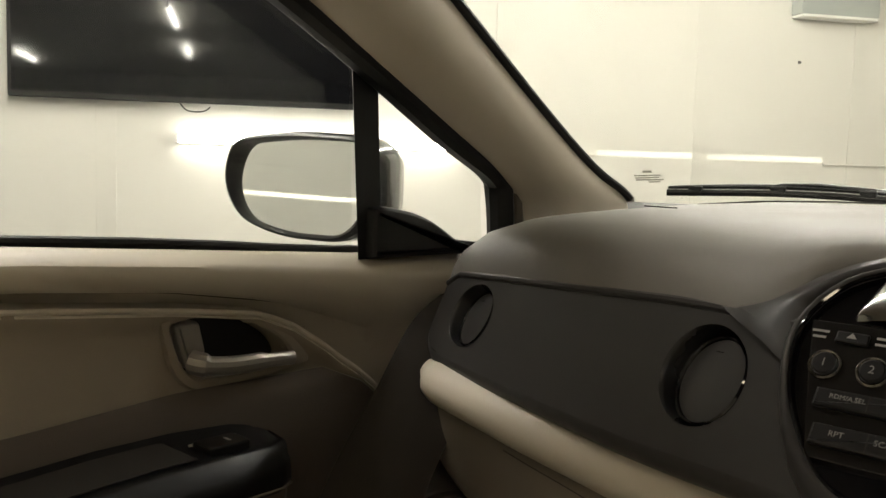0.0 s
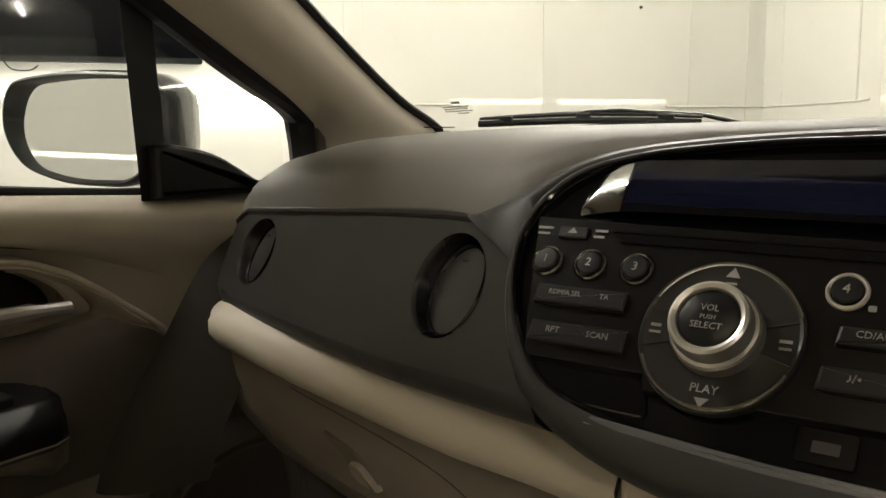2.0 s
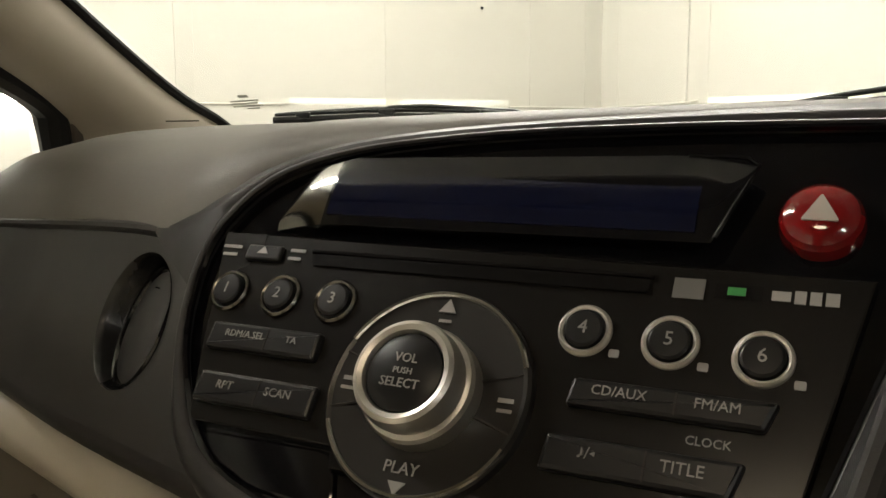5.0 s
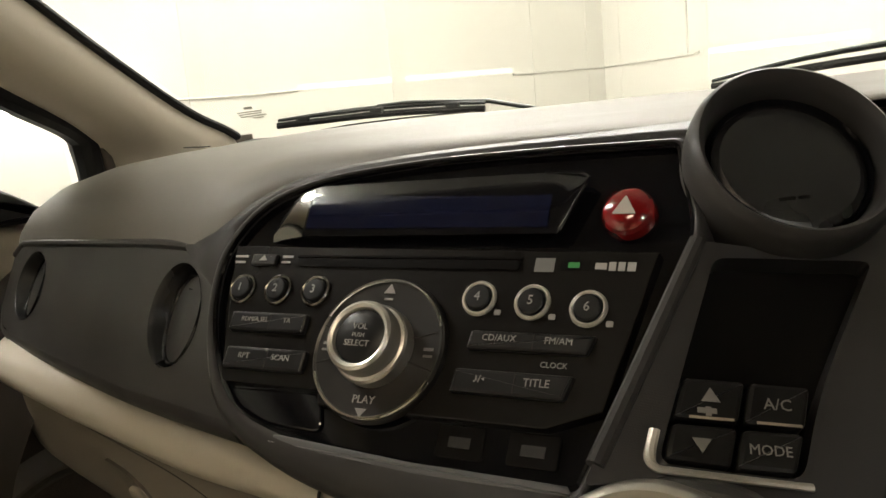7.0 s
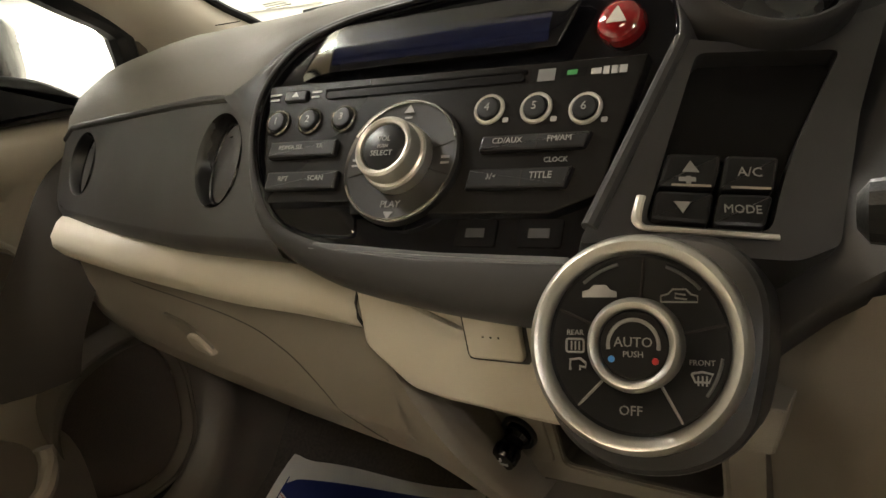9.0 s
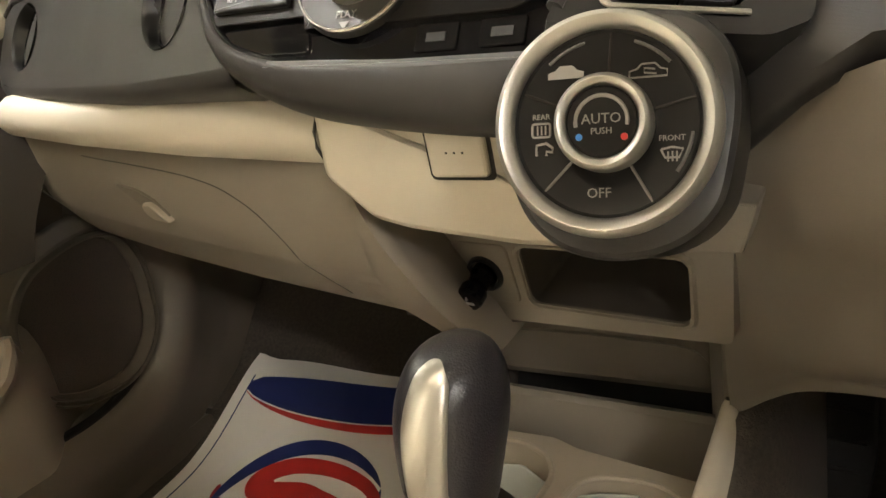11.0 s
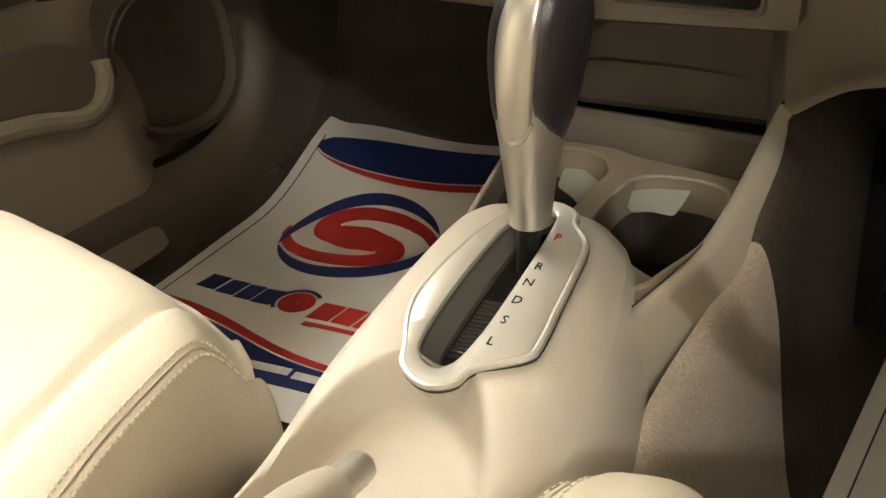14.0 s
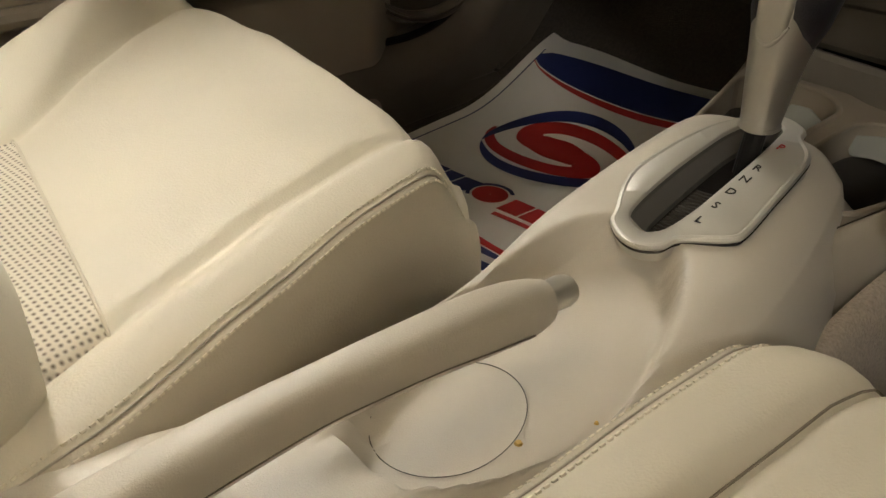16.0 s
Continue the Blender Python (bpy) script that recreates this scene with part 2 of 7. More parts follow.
def resample(pts, n, closed=True):
    P = [Vector(p) for p in pts]
    if closed:
        P.append(P[0])
    L = [0.0]
    for a, b in zip(P, P[1:]):
        L.append(L[-1] + (b - a).length)
    out, k = [], 0
    for i in range(n):
        s = L[-1] * i / (n if closed else n - 1)
        while k < len(L) - 2 and L[k + 1] < s:
            k += 1
        t = (s - L[k]) / max(L[k + 1] - L[k], 1e-9)
        out.append(tuple(P[k].lerp(P[k + 1], t)))
    return out


def prism(outline, f=XY, d0=-0.004, d1=0.0, bev=0.0, seg=2, bm=None, draft=0.0):
    """The outline, drawn in the frame f, raised from depth d0 to d1, its front edge rounded by bev."""
    bm = bm or bmesh.new()
    k = len(outline)
    c = sum((Vector(p).to_2d() for p in outline), Vector((0, 0))) / k
    steps = [(d0, 0.0)] + ([(d1 - bev + bev * math.sin(a), bev * (1 - math.cos(a))) for a in (math.pi / 2 * i / seg for i in range(seg + 1))] if bev else [(d1, 0.0)])
    orient = sum(outline[i][0] * outline[(i + 1) % k][1] - outline[(i + 1) % k][0] * outline[i][1] for i in range(k))
    s = 1 if orient > 0 else -1
    nor = []
    for i in range(k):
        a, b, d = Vector(outline[i - 1][:2]), Vector(outline[i][:2]), Vector(outline[(i + 1) % k][:2])
        e1, e2 = (b - a), (d - b)
        n1 = Vector((-e1.y, e1.x)).normalized() if e1.length > 1e-9 else Vector((0, 0))
        n2 = Vector((-e2.y, e2.x)).normalized() if e2.length > 1e-9 else Vector((0, 0))
        m = (n1 + n2)
        m = m.normalized() / max(0.5, math.sqrt(max(0.0, (1 + n1.dot(n2)) / 2))) if m.length > 1e-6 else n1
        nor.append(m * s)
    rings = []
    for h, ins in steps:
        rings.append([bm.verts.new(f @ Vector((outline[i][0] + nor[i].x * ins, outline[i][1] + nor[i].y * ins, h))) for i in range(k)])
    for A, B in zip(rings, rings[1:]):
        for i in range(k):
            bm.faces.new((A[i], A[(i + 1) % k], B[(i + 1) % k], B[i]))
    bm.faces.new(rings[-1])
    bm.faces.new(rings[0][::-1])
    return bm


def holed(outline, holes, f=XY, d0=-0.004, d1=0.0, wall=None, bm=None):
    """A plate with holes through it; the holes' walls go down to depth wall."""
    bm = bm or bmesh.new()
    edges = []
    for loop, w in [(outline, d0)] + [(h, d0 if wall is None else wall) for h in holes]:
        a = [bm.verts.new(f @ Vector((p[0], p[1], d1))) for p in loop]
        b = [bm.verts.new(f @ Vector((p[0], p[1], w))) for p in loop]
        for i in range(len(a)):
            j = (i + 1) % len(a)
            bm.faces.new((a[i], a[j], b[j], b[i]))
        edges += [bm.edges.get((a[i], a[(i + 1) % len(a)])) for i in range(len(a))]
    bmesh.ops.triangle_fill(bm, use_beauty=True, use_dissolve=False, edges=edges)
    return bm


def ringloft(outer, inner, profile, f=XY, n=96, bm=None):
    """A frame between two outlines: profile rows of (share of the way inwards, height)."""
    bm = bm or bmesh.new()
    A, B = resample(outer, n), resample(inner, n)
    rows = [[bm.verts.new(f @ Vector((a[0] + (b[0] - a[0]) * s, a[1] + (b[1] - a[1]) * s, h))) for a, b in zip(A, B)] for s, h in profile]
    for P, Q in zip(rows, rows[1:]):
        for i in range(n):
            j = (i + 1) % n
            bm.faces.new((P[i], P[j], Q[j], Q[i]))
    return bm


def lathe(profile, f=XY, n=48, bm=None, sy=1.0):
    bm = bm or bmesh.new()
    rows = []
    for r, h in profile:
        rows.append([bm.verts.new(f @ Vector((r * math.cos(2 * math.pi * i / n), sy * r * math.sin(2 * math.pi * i / n), h))) for i in range(n)] if r > 1e-6 else [bm.verts.new(f @ Vector((0, 0, h)))])
    for A, B in zip(rows, rows[1:]):
        for i in range(n):
            j = (i + 1) % n
            if len(A) == 1 and len(B) > 1:
                bm.faces.new((A[0], B[j], B[i]))
            elif len(B) == 1 and len(A) > 1:
                bm.faces.new((A[i], A[j], B[0]))
            elif len(A) > 1:
                bm.faces.new((A[i], A[j], B[j], B[i]))
    return bm


def loft(rows, closed=False, caps=False, bm=None):
    bm = bm or bmesh.new()
    V = [[bm.verts.new(Vector(p)) for p in r] for r in rows]
    k = len(V[0])
    for A, B in zip(V, V[1:]):
        for i in range(k if closed else k - 1):
            j = (i + 1) % k
            try:
                bm.faces.new((A[i], A[j], B[j], B[i]))
            except ValueError:
                pass
    if caps:
        bm.faces.new(V[0])
        bm.faces.new(V[-1][::-1])
    return bm


def sweep(path, r, n=10, bm=None, sx=1.0, sy=1.0, caps=True, up=(0, 0, 1)):
    """A round or oval bar along a path; r may be a list."""
    P = [Vector(p) for p in path]
    rows = []
    for i, p in enumerate(P):
        d = (P[min(i + 1, len(P) - 1)] - P[max(i - 1, 0)]).normalized()
        a = d.cross(Vector(up))
        a = a.normalized() if a.length > 1e-4 else d.cross(Vector((1, 0, 0))).normalized()
        b = a.cross(d).normalized()
        ri = r[i] if isinstance(r, (list, tuple)) else r
        rows.append([p + a * (ri * sx * math.cos(2 * math.pi * k / n)) + b * (ri * sy * math.sin(2 * math.pi * k / n)) for k in range(n)])
    return loft(rows, True, caps, bm)


def thick(bm, d):
    bmesh.ops.recalc_face_normals(bm, faces=bm.faces[:])
    bmesh.ops.solidify(bm, geom=bm.faces[:], thickness=d)
    return bm


def box(x0, y0, z0, x1, y1, z1, bev=0.0, bm=None):
    own = bm is None
    bm = bm or bmesh.new()
    r = bmesh.ops.create_cube(bm, size=1.0, matrix=Matrix.Translation(((x0 + x1) / 2, (y0 + y1) / 2, (z0 + z1) / 2)) @ Matrix.Diagonal((x1 - x0, y1 - y0, z1 - z0, 1)))
    if bev and own:
        bmesh.ops.bevel(bm, geom=bm.edges[:], offset=bev, segments=3, affect="EDGES", profile=0.5)
    return bm


def place(bm, m):
    bmesh.ops.transform(bm, matrix=m, verts=bm.verts[:])
    return bm


def lettering(words, size, f, depth=0.0002, align="CENTER", squash=1.0):
    cu = bpy.data.curves.new("letters", "FONT")
    cu.body, cu.size, cu.align_x, cu.align_y, cu.extrude = words, size, align, "CENTER", depth
    cu.resolution_u = 2
    ob = bpy.data.objects.new("letters", cu)
    me = bpy.data.meshes.new_from_object(ob)
    bm = bmesh.new()
    bm.from_mesh(me)
    place(bm, f @ Matrix.Diagonal((squash, 1, 1, 1)))
    bpy.data.objects.remove(ob)
    bpy.data.meshes.remove(me)
    bpy.data.curves.remove(cu)
    return bm


def bars(rows, f, h=0.0002):
    """Plain printed bars: rows of (u0, v0, u1, v1)."""
    bm = bmesh.new()
    for u0, v0, u1, v1 in rows:
        prism([(u0, v0), (u1, v0), (u1, v1), (u0, v1)], f, -0.0002, h, bm=bm)
    return bm


def lin(x, *knots):
    for (a, p), (b, q) in zip(knots, knots[1:]):
        if x <= b:
            t = max(0.0, (x - a) / (b - a))
            return p + (q - p) * t
    return knots[-1][1]


def smooth(t):
    t = min(1.0, max(0.0, t))
    return t * t * (3 - 2 * t)
# ---- the garage ----
CORNER, ALONG, ACROSS = Vector((-1.66, 6.44, 0)), Vector((-0.554, -0.833, 0)).normalized(), Vector((0.833, -0.554, 0)).normalized()
GROUND, TOP, LONG, WIDE = -0.10, 2.5, 9.5, 13.0
LEFTW = Matrix((ALONG, Vector((0, 0, 1)), ACROSS)).transposed().to_4x4()
LEFTW.translation = CORNER
RIGHTW = Matrix((ACROSS, Vector((0, 0, 1)), ALONG)).transposed().to_4x4()
RIGHTW.translation = CORNER
FARW = Matrix((ACROSS, Vector((0, 0, 1)), -ALONG)).transposed().to_4x4()
FARW.translation = CORNER + ALONG * LONG
SIDEW = Matrix((ALONG, Vector((0, 0, 1)), -ACROSS)).transposed().to_4x4()
SIDEW.translation = CORNER + ACROSS * WIDE


def wall(name, f, length, m=None, label="cream painted sheet wall with faint vertical joints"):
    w = single(name, prism([(0, GROUND), (length, GROUND), (length, TOP), (0, TOP)], f, -0.12, 0.0), m or WALL, label, "wall", kind="structure")
    return w


w_left, w_right = wall("wall_west", LEFTW, LONG), wall("wall_north", RIGHTW, WIDE)
wall("wall_south", FARW, WIDE)
# Unseen wall, coloured dark to cut the light it sends into the cabin.
wall("wall_east", SIDEW, LONG, DARKWALL, "unseen side wall, coloured dark to cut the fill light")
for w, f, spots in ((w_left, LEFTW, (0.10, 0.56, 1.62, 2.86, 4.08, 4.98, 6.2)), (w_right, RIGHTW, (0.12, 0.92, 2.1, 3.3, 4.5))):
    for s in spots:
        part("joint_strip", prism([(s - 0.05, GROUND), (s + 0.05, GROUND), (s + 0.05, TOP - 0.01), (s - 0.05, TOP - 0.01)], f, -0.002, 0.0025, 0.0015), SEAMC, w)
c4 = [CORNER, CORNER + ACROSS * WIDE, CORNER + ACROSS * WIDE + ALONG * LONG, CORNER + ALONG * LONG]
single("floor", prism([(p.x, p.y) for p in c4], XY, GROUND - 0.1, GROUND), CONCRETE, "grey painted concrete garage floor", "floor", kind="structure")
single("ceiling", prism([(p.x, p.y) for p in c4], XY, TOP, TOP + 0.1), CEIL, "white painted flat garage ceiling", "ceiling", kind="structure")


def tube_lamp(m, material, label):
    """A 1.5 m batten lamp with its tube along local x, standing off the surface along local z."""
    t = thing("tube_light", (0, 0, 0), label, "tube light", "tube lights")
    part("body", box(-0.755, -0.022, 0.0, 0.755, 0.022, 0.022, 0.004), LAMPBODY, t)
    part("tube", sweep([(-0.74 + 0.148 * i, 0, 0.042) for i in range(11)], 0.021, 14, up=(0, 1, 0)), material, t, "glowing white tube")
    for s in (-1, 1):
        part("end_cap", box(s * 0.748 - 0.009, -0.02, 0.018, s * 0.748 + 0.009, 0.02, 0.066, 0.003), LAMPBODY, t)
    t.matrix_basis = m
    return t


lamp = tube_lamp(shift(LEFTW, 3.88, 1.04), TUBE, "lit white batten tube on the cream wall")
copy_thing(lamp, shift(LEFTW, 1.53, 1.04))
copy_thing(lamp, shift(LEFTW, 6.4, 1.04))
copy_thing(lamp, shift(RIGHTW, 1.66, 1.04))
copy_thing(lamp, shift(RIGHTW, 4.2, 1.04))
copy_thing(lamp, shift(FARW, 3.75, 1.04))
DOWN = Matrix((ACROSS, ALONG, Vector((0, 0, -1)))).transposed().to_4x4()
first = None
for a, c in ((5.0, 1.4), (5.0, 2.95), (5.0, 5.45), (5.0, 8.45), (7.5, 10.3), (2.2, 1.4), (2.2, 2.95)):
    m = DOWN.copy()
    m.translation = CORNER + ALONG * a + ACROSS * c + Vector((0, 0, TOP))
    first = copy_thing(first, m) if first else tube_lamp(m, TUBEC, "lit white batten tube under the ceiling")


def cable(name, path, r, label):
    return single(name, sweep(path, r, 8), SEAMC, label, "cable")


def onwall(f, s, z, off=0.008):
    return f @ Vector((s, z, off))


cable("wall_cable", [onwall(LEFTW, s, 1.012) for s in (0.005, 0.3, 0.6, 0.78)] , 0.007, "thin cream cable clipped along the wall")
cable("wall_cable", [onwall(LEFTW, s, 1.03 - 0.01 * math.sin(s * 3)) for s in (2.28, 2.5, 2.8, 3.12)], 0.006, "thin cream cable clipped along the wall")
cable("wall_cable", [onwall(RIGHTW, s, z) for s, z in ((0.005, 1.012), (0.3, 1.018), (0.6, 1.024), (0.76, 1.03), (0.80, 1.03), (0.9, 1.04))], 0.007, "thin cream cable clipped along the wall")
cable("wall_cable", [onwall(RIGHTW, 0.80, z) for z in (1.03, 1.6, 2.3, 3.08)], 0.009, "thin cream cable rising up the wall")

tv = thing("television", LEFTW @ Vector((4.555, 1.22, 0.03)), "large black flat television on the wall", "television")
TVF = LEFTW
part("back_case", prism(rrect(3.68, 1.225, 5.43, 2.215, 0.01), TVF, 0.02, 0.065, 0.004), BLACKP, tv)
part("screen", prism(rrect(3.70, 1.255, 5.41, 2.20, 0.004), TVF, 0.05, 0.068), SCREEN, tv, "dusty dark glossy screen")
part("bracket", prism(rrect(4.3, 1.5, 4.8, 1.9, 0.01), TVF, 0.0, 0.025), BLACKP, tv)
part("hanging_wire", sweep(spline([onwall(TVF, 4.62, 1.24, 0.03), onwall(TVF, 4.58, 1.19, 0.03), onwall(TVF, 4.50, 1.185, 0.03), onwall(TVF, 4.46, 1.21, 0.03)], 5), 0.004, 6), BLACKP, tv)
wb = thing("wall_unit", LEFTW @ Vector((0.82, 1.89, 0.0)), "grey metal box fixed high on the wall", "wall box")
part("case", prism(rrect(0.53, 1.90, 1.06, 2.45, 0.01), LEFTW, 0.0, 0.11, 0.006), GREYBOX, wb)
part("lip", prism(rrect(0.535, 1.885, 1.055, 1.90, 0.004), LEFTW, 0.0, 0.115, 0.003), LAMPBODY, wb)
single("wall_screw", lathe([(0.0, 0.012), (0.008, 0.010), (0.01, 0.0)], shift(LEFTW, 0.985, 1.627), 12), BLACKP, "dark screw head in the cream wall", "screw")

# ---- the car's shell ----
car = thing("car_shell", (0, 0.2, GROUND), "dark car body with beige cabin trim", "car")
FLOOR = 0.235
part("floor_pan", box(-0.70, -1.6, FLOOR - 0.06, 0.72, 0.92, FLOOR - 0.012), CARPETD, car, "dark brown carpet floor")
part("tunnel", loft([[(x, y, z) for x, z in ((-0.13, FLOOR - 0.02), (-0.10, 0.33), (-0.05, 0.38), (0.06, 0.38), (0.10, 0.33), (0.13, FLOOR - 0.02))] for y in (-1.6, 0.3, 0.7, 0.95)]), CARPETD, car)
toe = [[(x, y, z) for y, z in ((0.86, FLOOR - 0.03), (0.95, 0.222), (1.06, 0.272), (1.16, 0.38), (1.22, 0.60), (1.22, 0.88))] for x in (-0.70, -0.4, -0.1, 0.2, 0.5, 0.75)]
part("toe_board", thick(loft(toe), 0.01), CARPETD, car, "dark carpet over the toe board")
part("roof", thick(loft([[(x, y, z - 0.05 * (x / 0.62) ** 2) for x in (-0.62, -0.4, -0.2, 0, 0.2, 0.4, 0.62)] for y, z in ((0.33, 1.40), (0.15, 1.44), (-0.3, 1.47), (-0.9, 1.45), (-1.5, 1.38))]), 0.03), HEADLINE, car, "beige cloth headlining")
# Unseen header, added to keep the bright ceiling out of the display's reflection.
head = [[(x, y + 0.10 * (1 - (x / 0.64) ** 2) - 0.012, z) for y, z in ((0.20, 1.432), (0.30, 1.392), (0.36, 1.357), (0.42, 1.320), (0.425, 1.324))] for x in [-0.60 + 0.15 * i for i in range(9)]]
part("reflection_blocker", thick(loft(head), 0.004), HEADLINE, car, "unseen beige header, added to keep the ceiling out of the display")
part("rear_panel", box(-0.66, -1.62, FLOOR, 0.66, -1.58, 0.85), CARPETD, car)
for s in (-1, 1):
    part("rear_pillar", thick(loft([[(s * x, y, z) for x, z in ((0.70, 0.25), (0.72, 0.84), (0.66, 1.15), (0.60, 1.40))] for y in (-1.6, -1.2)]), 0.03), BEIGED, car)
    part("rear_side", thick(loft([[(s * x, y, z) for x, z in ((0.70, 0.25), (0.73, 0.6), (0.72, 0.84))] for y in (-1.3, -0.55)]), 0.03), BEIGED, car)
    part("centre_pillar", thick(loft([[(s * x, y, z) for x, z in ((0.72, 0.25), (0.73, 0.84), (0.67, 1.15), (0.605, 1.40))] for y in (-0.55, -0.42)]), 0.04), BEIGE, car)
    q = part("rear_glass", thick(loft([[(s * x, y, z) for x, z in ((0.715, 0.84), (0.665, 1.15), (0.60, 1.39))] for y in (-1.2, -0.55)]), 0.004), REARTINT, car, "unseen rear glass, tinted dark to cut light")
    part("sill", prism(rrect(-0.6, 0.19, 0.97, 0.256, 0.012), fr((s * 0.69 - 0.04, 0, 0), (0, 1, 0), (0, 0, 1)), 0.0, 0.08), DOORLOW, car)
    part("roof_rail", sweep([(s * x, y, z) for x, y, z in ((0.645, 0.55, 1.205), (0.62, 0.32, 1.33), (0.60, 0.1, 1.385), (0.60, -0.6, 1.40), (0.60, -1.5, 1.34))], 0.03, 10), BEIGE, car)


part("tailgate_glass", thick(loft([[(x, y, z) for y, z in ((-1.6, 0.85), (-1.55, 1.10), (-1.5, 1.38))] for x in (-0.62, 0.0, 0.62)]), 0.004), REARTINT, car, "unseen tailgate glass, tinted dark to cut light")
dome = part("dome_lamp_body", box(-0.13, -0.12, 1.427, 0.13, 0.06, 1.455, 0.006), HEADLINE, car, "beige roof lamp housing")
part("dome_lamp_lens", box(-0.11, -0.10, 1.418, 0.11, 0.04, 1.429, 0.003), mat("lit_dome_lens", (0.9, 0.85, 0.75), 0.4, emit=DOME, power=17.0), dome, "lit warm roof lamp lens")


def pillar(side):
    rows = []
    for y, wx, wz, dy, dz, dx in ((1.155, -0.612, 0.885, 0.978, 0.840, -0.664), (1.13, -0.61, 0.909, 0.970, 0.895, -0.664), (1.06, -0.607, 0.936, 0.932, 0.934, -0.664), (0.95, -0.603, 0.998, 0.848, 0.979, -0.662),
                                  (0.80, -0.597, 1.090, 0.72, 1.045, -0.658), (0.62, -0.588, 1.200, 0.56, 1.126, -0.652), (0.40, -0.575, 1.345, 0.36, 1.22, -0.64), (0.32, -0.57, 1.39, 0.2, 1.30, -0.625)):
        W, D = Vector((wx, y, wz)), Vector((dx, dy, dz))
        pts = [W + Vector((-0.045, 0.035, 0.012)), W + Vector((-0.004, 0.008, 0.003)), W]
        for t in (0.12, 0.3, 0.5, 0.7, 0.88):
            pts.append(W.lerp(D, t) + Vector((0.030, -0.022, -0.012)) * math.sin(math.pi * min(1, t * 1.02)) ** 0.8)
        pts += [D, D + Vector((-0.012, 0.004, 0.002)), D + Vector((-0.05, 0.03, 0.01))]
        rows.append([(-side * p.x, p.y, p.z) for p in pts])
    n = len(rows[0])
    cols = [spline([r[i] for r in rows], 4) for i in range(n)]
    return loft([[cols[i][k] for i in range(n)] for k in range(len(cols[0]))])


for s in (-1, 1):
    ap = part("front_pillar", pillar(s), BEIGE, car, "beige plastic windscreen pillar trim", sharp=60)
    edge = spline([(s * 0.612, 1.158, 0.901), (s * 0.609, 1.130, 0.913), (s * 0.606, 1.060, 0.941), (s * 0.602, 0.950, 1.003), (s * 0.595, 0.80, 1.095), (s * 0.586, 0.62, 1.205), (s * 0.57, 0.36, 1.365)], 5)
    part("windscreen_seal", sweep(edge, 0.0055, 8), RUBBER, car, "black rubber windscreen edge")
ws = spline([(1.30, 0.86), (1.16, 0.918), (0.8, 1.125), (0.5, 1.295), (0.33, 1.39)], 4)
wsg = part("windscreen", thick(loft([[(x * (0.64 - 0.05 * (z - 0.9)) / 0.64, y + 0.10 * (1 - (x / 0.64) ** 2) + 0.005, z) for x in [-0.64 + 0.16 * i for i in range(9)]] for y, z in ws]), 0.004), GLASS, car, "clear glass windscreen")
wsg.visible_shadow = False
WM = fr((-0.585, 1.165, 0.926), (0.96, 0.22, 0.05), (0.05, -0.8, 0.55))
part("etched_mark", bars([(-0.006, 0.016, 0.006, 0.021), (-0.02, 0.009, 0.016, 0.0115), (-0.02, 0.004, 0.013, 0.0065), (-0.02, -0.001, 0.018, 0.0015), (-0.004, -0.006, 0.012, -0.0035)], WM), SEAMC, car, "faint printed glass mark")
part("scuttle", thick(loft([[(x, y + 0.10 * (1 - (x / 0.66) ** 2), z) for y, z in ((1.17, 0.885), (1.24, 0.893), (1.34, 0.86), (1.5, 0.84))] for x in [-0.66 + 0.165 * i for i in range(9)]]), 0.01), BLACKP, car, "black plastic scuttle panel")
for s in (-1, 1):
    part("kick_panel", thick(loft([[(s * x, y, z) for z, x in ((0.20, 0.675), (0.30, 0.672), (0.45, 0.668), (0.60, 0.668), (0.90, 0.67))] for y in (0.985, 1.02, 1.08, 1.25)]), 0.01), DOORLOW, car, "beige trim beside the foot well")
    part("door_shut", thick(loft([[(s * x, 0.99, z) for x in (0.685, 0.73, 0.78)] for z in (0.20, 0.50, 0.84)]), 0.01), BLACKP, car, "dark door shut")
part("bonnet", thick(loft([[(x, y, z - 0.06 * (x / 0.7) ** 2) for y, z in ((1.44, 0.85), (1.7, 0.80), (2.0, 0.72), (2.3, 0.58))] for x in [-0.7 + 0.2 * i for i in range(8)]]), 0.012), CARPAINT, car, "dark painted bonnet")


def wiper(path, lift):
    w = thing("windscreen_wiper", path[0], "black windscreen wiper resting at the foot of the glass", "wiper", "wipers")
    P = [Vector(p) for p in path]
    part("blade", sweep([p - Vector((0, 0, 0.006)) for p in P], 0.0032, 8, sy=1.4), RUBBER, w)
    up = [p + Vector((0, 0.004, lift * math.sin(math.pi * i / (len(P) - 1)) + 0.001)) for i, p in enumerate(P)]
    part("bow", sweep(up, [0.0025 + 0.002 * math.sin(math.pi * i / (len(P) - 1)) for i in range(len(P))], 8, sy=0.8), BLACKP, w)
    k = len(P) // 2
    part("arm", sweep([up[k] + Vector((0, 0, 0.003)), up[k + 1] + Vector((0.02, 0.0, 0.004)), up[-1] + Vector((0.0, 0.01, 0.002)), up[-1] + Vector((0.08, 0.03, -0.018))], [0.003, 0.0045, 0.005, 0.005], 8, sy=0.6), BLACKP, w)
    for i in (2, k, len(P) - 3):
        part("claw", box(P[i].x - 0.010, P[i].y - 0.003, P[i].z - 0.005, P[i].x + 0.010, P[i].y + 0.003, P[i].z + 0.003, 0.0015), BLACKP, w)


